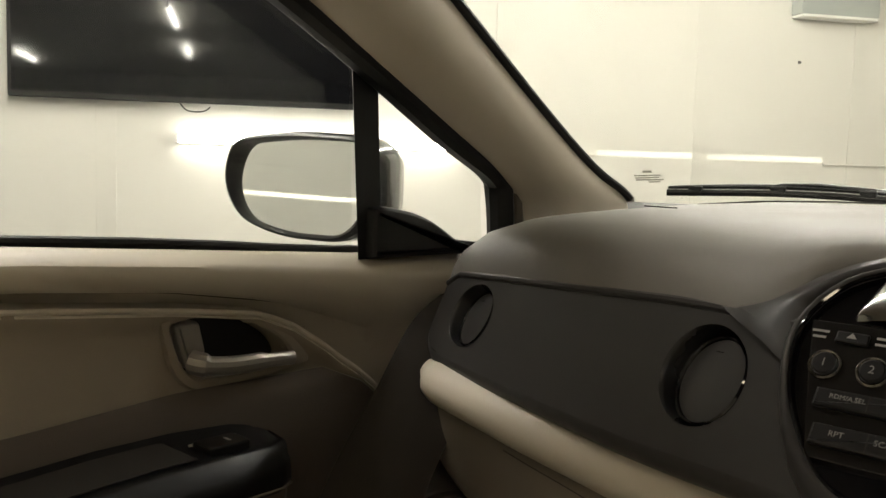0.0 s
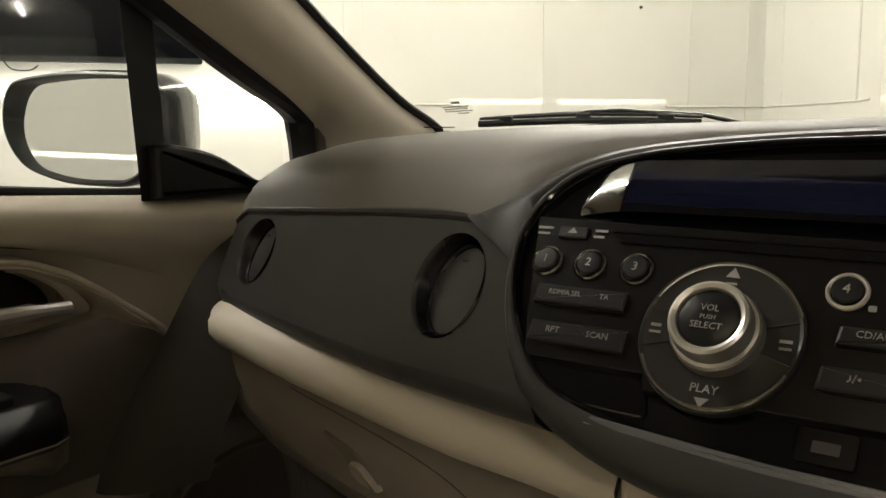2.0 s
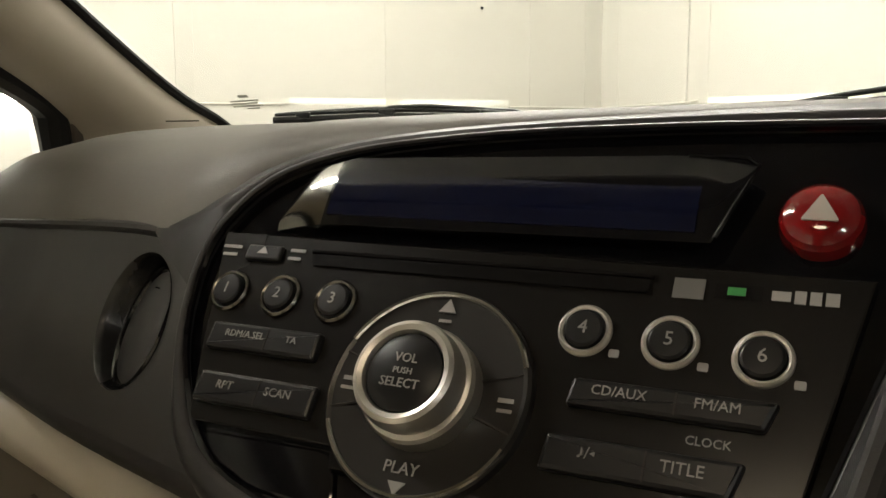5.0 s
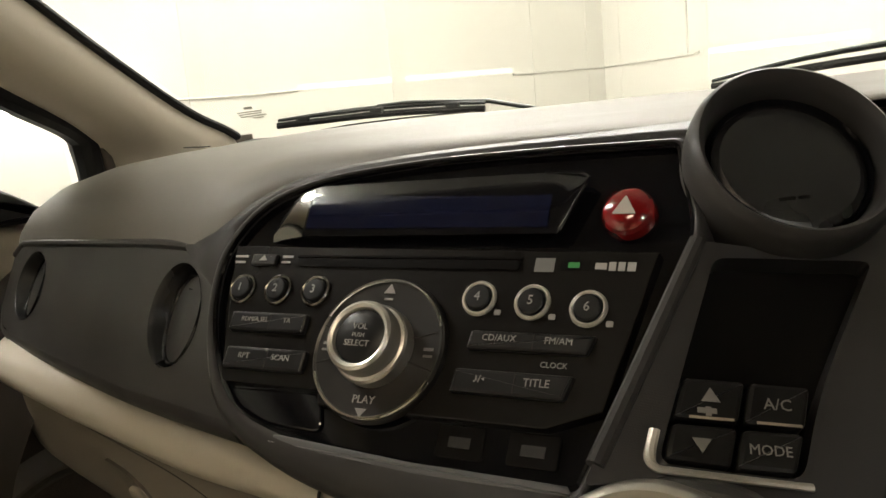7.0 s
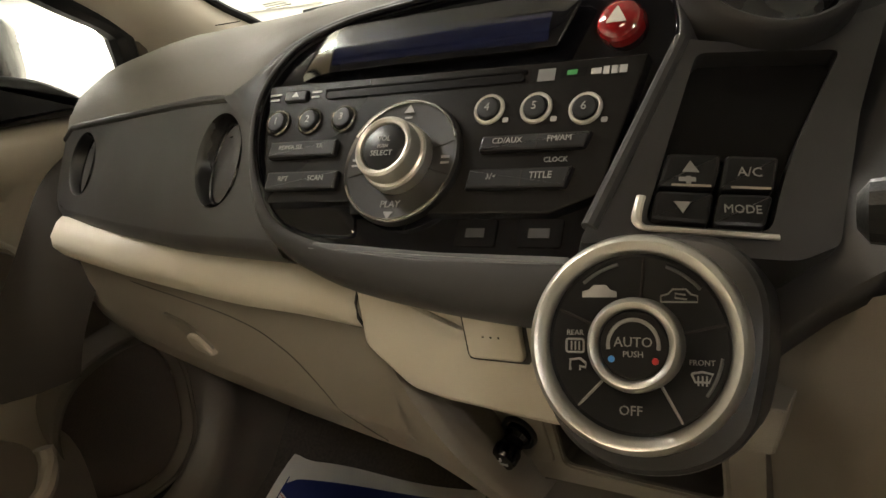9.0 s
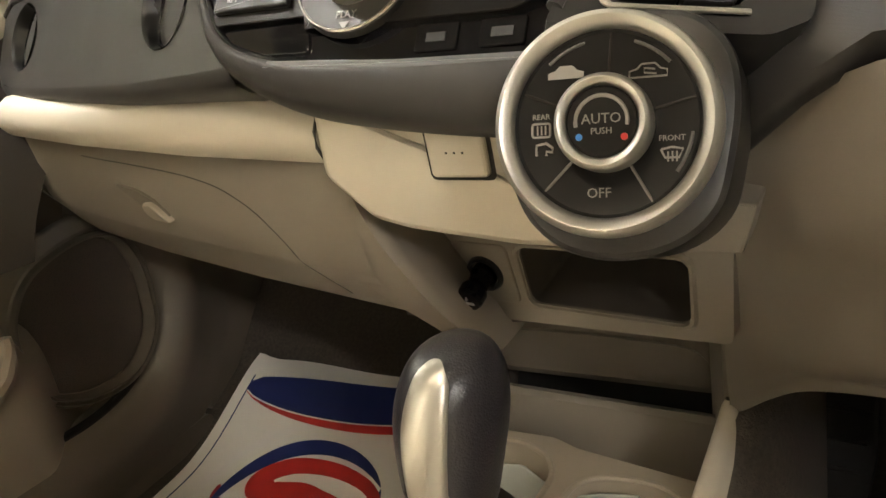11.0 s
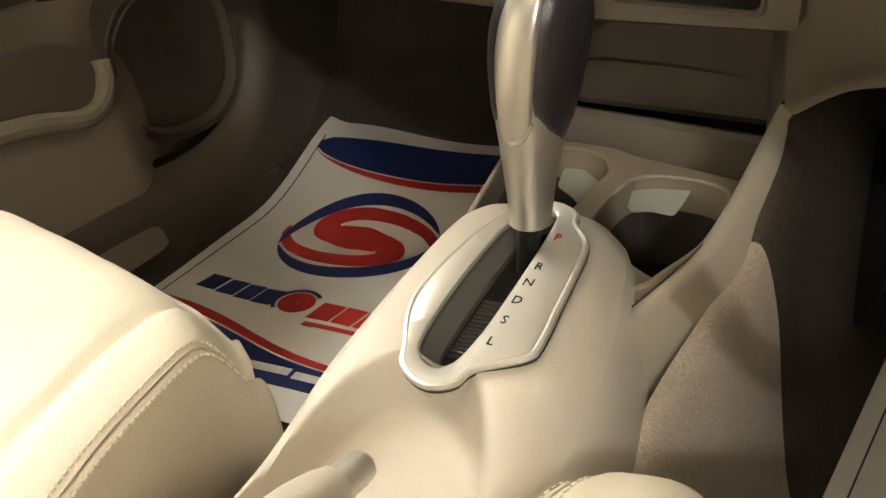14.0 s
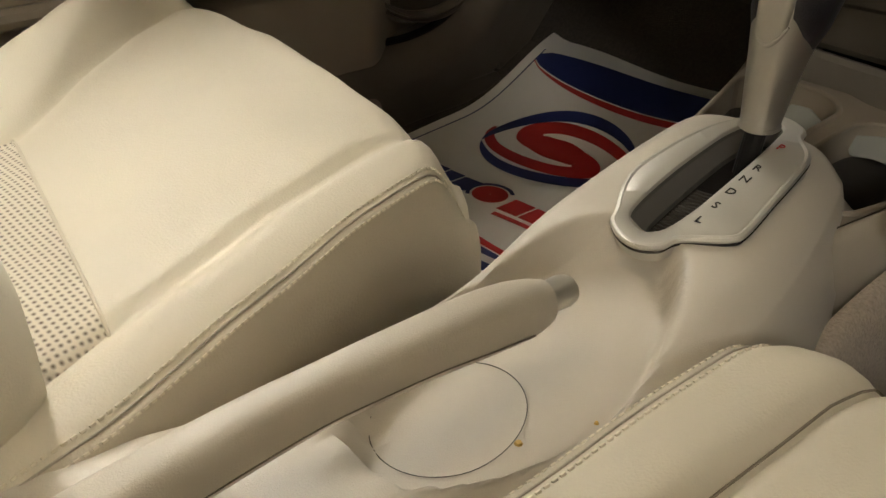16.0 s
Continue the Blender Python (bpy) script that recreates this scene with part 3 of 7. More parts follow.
wiper(spline([(-0.59, 1.218, 0.915), (-0.53, 1.235, 0.917), (-0.45, 1.252, 0.919), (-0.37, 1.262, 0.918), (-0.30, 1.268, 0.915)], 3), 0.0015)
wiper(spline([(-0.02, 1.275, 0.918), (0.08, 1.275, 0.930), (0.20, 1.27, 0.938), (0.34, 1.26, 0.942), (0.46, 1.24, 0.942)], 3), 0.006)

# ---- the passenger's door ----
door = thing("passenger_door", (-0.70, 0.3, 0.25), "closed car door with beige and fabric trim", "car door")


def belt(y):
    return lin(y, (-0.4, 0.885), (0.386, 0.862), (0.76, 0.838), (0.95, 0.832), (1.0, 0.832))


def groove(y):
    return lin(y, (-0.4, 0.835), (0.0, 0.838), (0.386, 0.829), (0.532, 0.817), (0.657, 0.797), (0.862, 0.757), (1.0, 0.72))


def arch(y):
    return lin(y, (-0.4, 0.825), (0.0, 0.828), (0.385, 0.818), (0.53, 0.805), (0.62, 0.793), (0.66, 0.777), (0.70, 0.752), (0.745, 0.718), (0.787, 0.684), (0.86, 0.60), (1.0, 0.40))


def door_x(y, z):
    """How far the trim stands into the cabin."""
    b, g, a = belt(y), groove(y), arch(y)
    x = -0.700
    if z > g:
        t = (z - g) / (b - g)
        x += 0.006 + 0.030 * math.sin(math.pi * min(1, 0.12 + 0.62 * t)) ** 0.7 - 0.02 * smooth((t - 0.72) / 0.28)
    else:
        d = a - z
        if d < 0:
            x += -0.008 + 0.003 * smooth((z - a) / max(g - a, 0.004))
        else:
            x += 0.015 * smooth(d / 0.008) - 0.008 * smooth((d - 0.008) / 0.02)
            low = lin(y, (-0.4, 0.70), (0.384, 0.711), (0.532, 0.724), (0.733, 0.724), (1.0, 0.70))
            x += 0.007 * smooth((low - z) / 0.010)
    x += 0.05 * smooth((0.56 - z) / 0.14) * smooth((0.80 - y) / 0.10)
    return x


zs = [0.25 + 0.02 * i for i in range(16)]
rows, low_rows = [], []
for i in range(141):
    y = -0.42 + 0.01 * i
    b, g, a = belt(y), groove(y), min(arch(y), groove(y) - 0.004)
    fine = []
    lowz = 0.57
    for t in range(18):
        fine.append(lowz + (a - 0.03 - lowz) * t / 18)
    for t in range(10):
        fine.append(a - 0.03 + 0.034 * t / 10)
    for t in range(4):
        fine.append(a + 0.004 + (g - a - 0.004) * t / 4)
    for t in range(11):
        fine.append(g + 0.0005 + (b - g - 0.0005) * t / 10)
    low_rows.append([(door_x(y, z), y, z) for z in zs + [0.57]])
    rows.append([(door_x(y, z), y, z) for z in fine] + [(-0.715, y, b + 0.001), (-0.76, y, b - 0.004)])
# the recess of the handle is cut out of the trim
bmd = loft(rows)
CUP = rpoly([(0.522, 0.789), (0.548, 0.793), (0.613, 0.783), (0.648, 0.761), (0.660, 0.740), (0.60, 0.733), (0.552, 0.733), (0.535, 0.748)], [0.008, 0.02, 0.03, 0.02, 0.008, 0.03, 0.014, 0.02])
DF = fr((-0.688, 0, 0), (0, 1, 0), (0, 0, 1))


def inside(p, poly):
    r = False
    for (a, b), (c, d) in zip(poly, poly[1:] + poly[:1]):
        if (b > p[1]) != (d > p[1]) and p[0] < (c - a) * (p[1] - b) / (d - b) + a:
            r = not r
    return r


bmesh.ops.delete(bmd, geom=[f for f in bmd.faces if inside(tuple(f.calc_center_median())[1:], CUP)], context="FACES")
end = [f for f in bmd.faces if f.calc_center_median().y > 0.845 and f.calc_center_median().z < groove(f.calc_center_median().y) - 0.002]
bme = bmesh.new()
for f in end:
    bme.faces.new([bme.verts.new(v.co) for v in f.verts])
bmesh.ops.remove_doubles(bme, verts=bme.verts[:], dist=0.00001)
bmesh.ops.delete(bmd, geom=end, context="FACES")
# Front end of the trim darkened for the deep shadow by the dash.
part("trim_end", bme, DOORLOW, door, "front end of the door trim, darkened for shade", sharp=50)
ins = [f for f in bmd.faces if f.calc_center_median().y <= 0.845 and f.calc_center_median().z < arch(f.calc_center_median().y) - 0.008]
bmi = bmesh.new()
for f in ins:
    bmi.faces.new([bmi.verts.new(v.co) for v in f.verts])
bmesh.ops.remove_doubles(bmi, verts=bmi.verts[:], dist=0.00001)
bmesh.ops.delete(bmd, geom=ins, context="FACES")
part("upper_insert", bmi, INSERT, door, "mid brown insert round the handle", sharp=50)
trim = part("trim_panel", bmd, BEIGE, door, "beige moulded door trim", sharp=50)
part("lower_trim", loft(low_rows), POCKET, door, "taupe lower door trim", sharp=50)
fab = []
for i in range(60):
    y = -0.42 + 1.27 * i / 59
    top = lin(y, (-0.42, 0.692), (0.384, 0.712), (0.532, 0.724), (0.70, 0.724), (0.745, 0.706), (0.787, 0.670), (0.86, 0.590))
    fab.append([(door_x(y, z) + 0.0035, y, z) for z in [0.575 + (top - 0.575) * t / 12 for t in range(13)]])
part("fabric_insert", thick(loft(fab), 0.003), FABRIC, door, "brown fabric lower insert", sharp=60)
part("handle_cup", ringloft([(p[0], p[1]) for p in rpoly([(0.513, 0.797), (0.550, 0.801), (0.618, 0.792), (0.660, 0.768), (0.690, 0.733), (0.60, 0.722), (0.545, 0.722), (0.525, 0.745)], [0.008, 0.02, 0.03, 0.02, 0.008, 0.03, 0.014, 0.02])], CUP, [(0, -0.006), (0.2, 0.0005), (0.8, 0.0020), (1.0, 0.0010), (1.0, -0.03)], DF, 72), INSERT, door, "beige surround of the handle")
part("cup_back", prism(CUP, DF, -0.036, -0.03), BLACKP, door, "black handle recess")
hd = part("door_handle", sweep(spline([(-0.690, 0.547, 0.752), (-0.680, 0.556, 0.7485), (-0.674, 0.580, 0.7460), (-0.673, 0.62, 0.7455), (-0.677, 0.653, 0.7430)], 5), [0.0115] * 6 + [0.0090] * 9 + [0.0070] * 6, 12, sx=0.8, sy=1.0), HANDLE, door, "satin pull handle")
# Dark bar laid in the groove to stand for its shade.
part("groove_shade_line", sweep([(door_x(y_, groove(y_) - 0.004) + 0.0026, y_, groove(y_) - 0.001) for y_ in [-0.42 + 0.02 * i for i in range(64)]], 0.0018, 6), TRAYIN, door, "dark line in the trim groove, for its shade")
part("arch_lip", sweep([(door_x(y_, arch(y_) - 0.010) - 0.001, y_, arch(y_) - 0.004) for y_ in [0.30 + 0.012 * i for i in range(42)]], 0.0030, 8), BEIGE, door, "rounded beige lip of the arch")
part("lock_tab", prism(rpoly([(0.531, 0.787), (0.558, 0.788), (0.566, 0.755), (0.545, 0.742)], 0.006), DF, -0.03, -0.004, 0.005, 3), HANDLE, hd, "satin lock tab")
# arm rest
arm = []
for y, w, zt in ((0.628, 0.012, 0.645), (0.622, 0.040, 0.658), (0.60, 0.062, 0.670), (0.56, 0.070, 0.680), (0.46, 0.072, 0.680), (0.36, 0.075, 0.674), (0.2, 0.078, 0.666), (-0.1, 0.08, 0.665), (-0.4, 0.07, 0.665)):
    w *= 1.25
    arm.append([(-0.69, y, zt + 0.006), (-0.69 + w * 0.55, y, zt + 0.004), (-0.69 + w * 0.9, y, zt - 0.004), (-0.69 + w, y, zt - 0.018), (-0.69 + w * 0.92, y, zt - 0.045), (-0.69 + w * 0.5, y, zt - 0.062), (-0.69, y, zt - 0.075)])
part("armrest", loft(arm, caps=False), BEIGED, door, "brown padded armrest", sharp=70)
def switch_top(y):
    return lin(y, (0.2, 0.667), (0.36, 0.676), (0.46, 0.683), (0.56, 0.684), (0.615, 0.674))


sw = []
for y, w in ((0.615, 0.02), (0.605, 0.05), (0.58, 0.064), (0.52, 0.070), (0.45, 0.072), (0.40, 0.073), (0.34, 0.073), (0.2, 0.073)):
    zt, w = switch_top(y), w * 1.42
    sw.append([(-0.688, y, zt + 0.008), (-0.688 + w * 0.10, y, zt + 0.0085), (-0.688 + w * 0.15, y, zt + 0.005), (-0.688 + w * 0.72, y, zt + 0.005), (-0.688 + w * 0.80, y, zt + 0.0035), (-0.688 + w * 0.88, y, zt + 0.006), (-0.688 + w * 0.93, y, zt + 0.004), (-0.688 + w * 0.97, y, zt - 0.006), (-0.688 + w * 1.02, y, zt - 0.010), (-0.688 + w * 1.05, y, zt - 0.026), (-0.688 + w * 0.98, y, zt - 0.036)])
part("panel_lip", sweep([(-0.688 + 1.49 * w_, y_, switch_top(y_) - 0.030) for y_, w_ in ((0.612, 0.03), (0.603, 0.052), (0.58, 0.064), (0.52, 0.070), (0.45, 0.072), (0.34, 0.073), (0.2, 0.073))], 0.0012, 6), BEIGED, door, "pale edge below the switch panel")
swp = part("switch_panel", thick(loft(sw), 0.004), BLACKP, door, "black window switch panel", sharp=60)
part("grip_pocket", thick(loft([[(x, y, switch_top(y) + h) for x, h in ((-0.668, 0.0062), (-0.665, 0.0058), (-0.612, 0.0058), (-0.609, 0.0062))] for y in (0.33, 0.36, 0.40, 0.44, 0.47, 0.505)]), 0.001), GAPM, swp, "dark grip hollow")
part("window_switch", prism(rrect(-0.641, 0.518, -0.611, 0.560, 0.004), fr((0, 0, 0.6895), (1, 0, 0), (0, 1, 0.003)), -0.004, 0.0035, 0.002), MATTB, swp)
part("switch_mark", prism(rrect(-0.631, 0.543, -0.621, 0.546, 0.0005), XY, 0.692, 0.6948), WHITEP, swp, "white printed mark")
part("switch_rim", sweep([(-0.641, y, 0.6905) for y in (0.516, 0.54, 0.562)], 0.0012, 6), SILVERP, swp, "thin bright edge of the switch")
# lower pocket and loudspeaker
SPF = fr((-0.662, 0.826, 0.458), (0.10, 1, 0.0), (0.05, 0, 1))
SPO = rpoly([(-0.108, 0.045), (-0.075, 0.095), (0.0, 0.118), (0.07, 0.110), (0.098, 0.05), (0.098, -0.05), (0.055, -0.098), (-0.02, -0.102), (-0.10, -0.062)], 0.04)
SPI = [(p[0] * 0.85, p[1] * 0.85) for p in SPO]
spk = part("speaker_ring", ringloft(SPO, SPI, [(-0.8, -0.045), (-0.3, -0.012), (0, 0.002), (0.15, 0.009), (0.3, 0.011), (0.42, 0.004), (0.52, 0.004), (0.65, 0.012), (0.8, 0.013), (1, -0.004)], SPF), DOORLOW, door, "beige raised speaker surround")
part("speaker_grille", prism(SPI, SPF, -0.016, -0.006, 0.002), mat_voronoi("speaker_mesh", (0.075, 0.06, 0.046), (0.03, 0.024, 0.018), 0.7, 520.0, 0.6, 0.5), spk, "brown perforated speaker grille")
# Flat plate coloured dark for the shade inside the map pocket.
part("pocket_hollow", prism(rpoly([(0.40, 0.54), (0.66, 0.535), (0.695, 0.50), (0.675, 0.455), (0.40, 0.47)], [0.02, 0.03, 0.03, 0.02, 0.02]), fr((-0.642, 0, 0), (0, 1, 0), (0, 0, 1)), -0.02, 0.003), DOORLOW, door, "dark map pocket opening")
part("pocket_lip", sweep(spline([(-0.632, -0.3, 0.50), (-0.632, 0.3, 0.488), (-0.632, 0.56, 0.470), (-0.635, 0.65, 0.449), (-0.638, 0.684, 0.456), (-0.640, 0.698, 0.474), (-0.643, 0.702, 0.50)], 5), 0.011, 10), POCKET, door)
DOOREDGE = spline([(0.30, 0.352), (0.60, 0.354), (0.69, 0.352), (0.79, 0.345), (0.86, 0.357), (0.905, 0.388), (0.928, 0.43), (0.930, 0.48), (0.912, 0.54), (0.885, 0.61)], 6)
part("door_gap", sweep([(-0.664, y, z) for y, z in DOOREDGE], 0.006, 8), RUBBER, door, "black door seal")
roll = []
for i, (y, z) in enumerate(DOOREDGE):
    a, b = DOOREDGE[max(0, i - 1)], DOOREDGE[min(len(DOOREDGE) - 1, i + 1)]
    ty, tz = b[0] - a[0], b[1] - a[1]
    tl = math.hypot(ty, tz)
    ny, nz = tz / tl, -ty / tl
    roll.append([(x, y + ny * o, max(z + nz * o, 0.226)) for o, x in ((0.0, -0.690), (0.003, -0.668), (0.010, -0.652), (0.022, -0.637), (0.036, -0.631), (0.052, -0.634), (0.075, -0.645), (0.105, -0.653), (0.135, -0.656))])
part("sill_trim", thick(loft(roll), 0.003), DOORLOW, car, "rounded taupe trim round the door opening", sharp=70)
# window frame, division bar and glass
part("belt_seal", sweep(spline([(-0.722, -0.4, 0.889), (-0.722, 0.386, 0.866), (-0.722, 0.74, 0.842), (-0.722, 0.95, 0.836)], 4), 0.006, 8, sy=0.9), RUBBER, door, "black window seal")
L2 = [(-0.674, 0.968, 0.838), (-0.674, 0.962, 0.90), (-0.673, 0.945, 0.930), (-0.672, 0.86, 0.972), (-0.668, 0.733, 1.040), (-0.664, 0.60, 1.105), (-0.658, 0.38, 1.205), (-0.64, 0.1, 1.32), (-0.62, -0.4, 1.37)]
part("upper_frame", sweep(spline(L2, 5), 0.0135, 10, sx=1.5), BLACKP, door, "black window frame")
part("door_seal", sweep(spline([(p[0] + 0.014, p[1] + 0.012, p[2] + 0.010) for p in L2], 5), 0.010, 8), mat("grey_brown_seal", (0.10, 0.085, 0.068), 0.7, grain=0.3), door, "brown fabric door seal")
part("division_bar", loft([[(-0.69, 0.748, 0.835), (-0.683, 0.742, 0.835), (-0.683, 0.776, 0.835), (-0.70, 0.776, 0.835)], [(-0.688, 0.733, 1.03), (-0.68, 0.727, 1.03), (-0.68, 0.762, 1.03), (-0.698, 0.762, 1.03)], [(-0.686, 0.73, 1.06), (-0.678, 0.724, 1.06), (-0.678, 0.755, 1.06), (-0.696, 0.755, 1.06)]], closed=True, caps=True), BLACKP, door, "black window division bar")
g1 = part("quarter_glass", prism([(0.755, 0.835), (0.95, 0.833), (0.945, 0.925), (0.755, 1.03)], fr((-0.693, 0, 0), (0, 1, 0), (0, 0, 1)), -0.002, 0.002), GLASS, door, "clear quarter glass")
g2 = part("door_glass", prism([(-0.4, 0.87), (0.75, 0.835), (0.745, 1.04), (0.38, 1.21), (0.1, 1.32), (-0.4, 1.37)], fr((-0.705, 0, 0), (0, 1, 0), (0, 0, 1)), -0.002, 0.002), GLASS, door, "clear side window")
g1.visible_shadow = g2.visible_shadow = False
part("mirror_sail", prism(rpoly([(0.752, 0.836), (0.915, 0.834), (0.83, 0.882), (0.768, 0.892), (0.752, 0.89)], [0.003, 0.006, 0.03, 0.012, 0.004]), fr((-0.688, 0, 0), (0, 1, 0), (0, 0, 1)), -0.004, 0.020, 0.008, 3), BLACKP, door, "black triangular mirror cover")

# ---- the wing mirror ----
wm = thing("wing_mirror", (-0.80, 0.84, 0.85), "dark door mirror with silvered glass", "wing mirror")
MF = fr((-0.862, 0.80, 0.908), (0.985, 0.17, 0), (0.0, -0.03, 1))
MO = rpoly([(-0.128, 0.0), (-0.112, 0.056), (-0.02, 0.066), (0.095, 0.060), (0.120, 0.045), (0.118, -0.048), (0.07, -0.068), (-0.03, -0.066), (-0.10, -0.045)], [0.05, 0.03, 0.05, 0.03, 0.02, 0.03, 0.03, 0.05, 0.03])
MI = rpoly([(-0.112, 0.0), (-0.098, 0.046), (-0.01, 0.053), (0.088, 0.049), (0.104, 0.038), (0.098, -0.025), (0.068, -0.054), (-0.02, -0.054), (-0.085, -0.040)], [0.04, 0.02, 0.04, 0.02, 0.015, 0.03, 0.02, 0.04, 0.03])
MI = [(p[0] * 1.06, p[1] * 1.10) for p in MI]
part("housing", ringloft(MO, [(0.02 + p[0] * 0.25, p[1] * 0.25) for p in MO], [(0, 0.0), (-0.03, -0.02), (0.04, -0.05), (0.3, -0.085), (0.7, -0.105), (1.0, -0.11)], MF), CARPAINT, wm, "dark painted housing", sharp=60)
part("rim", ringloft(MO, MI, [(0, -0.004), (0.15, 0.008), (0.6, 0.010), (1, 0.002), (1, -0.012)], MF), BLACKP, wm, "black plastic rim", sharp=60)
MG = fr((-0.862, 0.80, 0.908), (0.985, 0.17, 0), (0.0, 0.045, 1))
part("mirror_glass", prism(MI, MG, -0.012, -0.004), MIRROR, wm, "silvered mirror glass")
part("foot", sweep([(-0.70, 0.84, 0.852), (-0.74, 0.845, 0.850), (-0.78, 0.845, 0.858)], [0.022, 0.018, 0.022], 10, sy=0.7), BLACKP, wm)

# ---- the driver's door, closed: unseen, added to keep side light out ----
dd = thing("driver_door", (0.70, 0.3, 0.25), "unseen closed car door with beige trim, added to cut side light", "car door")
part("trim_panel", loft([[(-door_x(y, z), y, z) for z in (0.25, 0.35, 0.45, 0.55, 0.65, 0.75, 0.80, groove(y), belt(y) - 0.02, belt(y))] + [(0.76, y, belt(y) - 0.004)] for y in [-0.42 + 0.1 * i for i in range(15)]]), BEIGE, dd, "beige moulded door trim", sharp=60)
part("armrest", loft([[(-p[0], p[1], p[2]) for p in r] for r in arm]), BEIGED, dd, "brown padded armrest", sharp=70)
part("upper_frame", sweep(spline([(-p[0], p[1], p[2]) for p in L2], 5), 0.0135, 10, sx=1.5), BLACKP, dd, "black window frame")
part("belt_seal", sweep([(0.722, -0.4, 0.889), (0.722, 0.386, 0.866), (0.722, 0.95, 0.836)], 0.006, 8), RUBBER, dd)
g3 = part("door_glass", prism([(-0.4, 0.87), (0.95, 0.835), (0.945, 0.925), (0.745, 1.04), (0.38, 1.21), (0.1, 1.32), (-0.4, 1.37)], fr((0.705, 0, 0), (0, 1, 0), (0, 0, 1)), -0.002, 0.002), GLASS, dd, "clear side window")
g3.visible_shadow = False
# ---- the dashboard ----
dash = thing("dashboard", (-0.1, 0.9, 0.6), "charcoal and beige moulded dashboard", "dashboard")
CREASE = [(-0.625, 0.83, 0.79), (-0.60, 0.795, 0.818), (-0.575, 0.781, 0.828), (-0.548, 0.769, 0.832), (-0.38, 0.692, 0.846), (-0.25, 0.633, 0.856), (-0.195, 0.606, 0.859), (-0.172, 0.605, 0.868), (-0.155, 0.614, 0.880), (-0.135, 0.624, 0.889), (-0.11, 0.628, 0.8945), (-0.07, 0.630, 0.8995), (0.0, 0.630, 0.904), (0.08, 0.632, 0.908), (0.115, 0.668, 0.910), (0.16, 0.688, 0.912), (0.22, 0.688, 0.915), (0.4, 0.66, 0.925), (0.62, 0.66, 0.91), (0.66, 0.70, 0.86)]


def crest(x):
    return lin(x, (-0.625, 0.83), (-0.60, 0.862), (-0.575, 0.878), (-0.54, 0.887), (-0.50, 0.8935), (-0.45, 0.899), (-0.38, 0.9035), (-0.2, 0.906), (0.1, 0.9125), (0.4, 0.928), (0.62, 0.91), (0.66, 0.88))


rows = []
for x, y, z in resample(spline(CREASE, 6), 90, False):
    top = max(crest(x), z + 0.004)
    dz = top - z
    k = min(1.0, dz / 0.05)
    rows.append([(x, y, z), (x, y + 0.006 * k, z + 0.28 * dz), (x, y + 0.018 * k + 0.002, z + 0.58 * dz), (x, y + 0.040 * k + 0.006, z + 0.82 * dz), (x, y + 0.075 * k + 0.012, z + 0.945 * dz), (x, y + 0.12 * k + 0.025, top - 0.0005),
                 (x, y + 0.22, top + 0.001), (x, 0.5 * (y + 0.22) + 0.5 * 1.12, top + 0.003), (x, 1.12, top + 0.003), (x, 1.20, top - 0.002), (x, 1.235 + 0.07 * (1 - (x / 0.64) ** 2), top - 0.014), (x, 1.25 + 0.07 * (1 - (x / 0.64) ** 2), top - 0.06)])
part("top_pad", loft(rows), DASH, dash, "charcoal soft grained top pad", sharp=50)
part("airbag_mark", bars([(-0.018, -0.003, -0.004, 0.003), (-0.001, -0.003, 0.016, 0.003)], fr((-0.36, 0.80, 0.9065), (0.95, -0.3, 0), (0.3, 0.95, 0.01)), 0.0006), DARKB, dash, "faint embossed mark")
part("defroster_slot", thick(loft([[(x, 1.135, crest(x) + 0.0055), (x, 1.15, crest(x) + 0.0045)] for x in (-0.50, -0.42, -0.34, -0.26)]), 0.001), GAPM, dash, "dark windscreen vent slot")
# passenger's face, a nearly flat panel with two round vents
FN = Vector((-0.406, -0.820, 0.404))
FACE = fr((-0.36, 0.6645, 0.806), (0.905, -0.425, 0.045), (0, 0, 1), FN)
FI = FACE.inverted()


def onface(p):
    q = FI @ Vector(p)
    return (q.x, q.y)


upper = [onface(p) for p in ((-0.592, 0.781, 0.815), (-0.572, 0.776, 0.826), (-0.548, 0.766, 0.829), (-0.38, 0.690, 0.843), (-0.25, 0.631, 0.853), (-0.188, 0.602, 0.855), (-0.155, 0.585, 0.855))]
lower = [onface(p) for p in ((-0.118, 0.545, 0.778), (-0.265, 0.598, 0.769), (-0.412, 0.668, 0.760), (-0.55, 0.732, 0.755), (-0.582, 0.748, 0.758), (-0.598, 0.760, 0.772))]
vr = 0.0355
VENTS = [(-0.176, 0.000, 0.0405, 0.0295), (0.1605, 0.0055, 0.0355, 0.0300)]
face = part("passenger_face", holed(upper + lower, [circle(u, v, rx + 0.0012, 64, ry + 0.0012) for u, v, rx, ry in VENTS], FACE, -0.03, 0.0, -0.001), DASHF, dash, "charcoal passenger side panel")
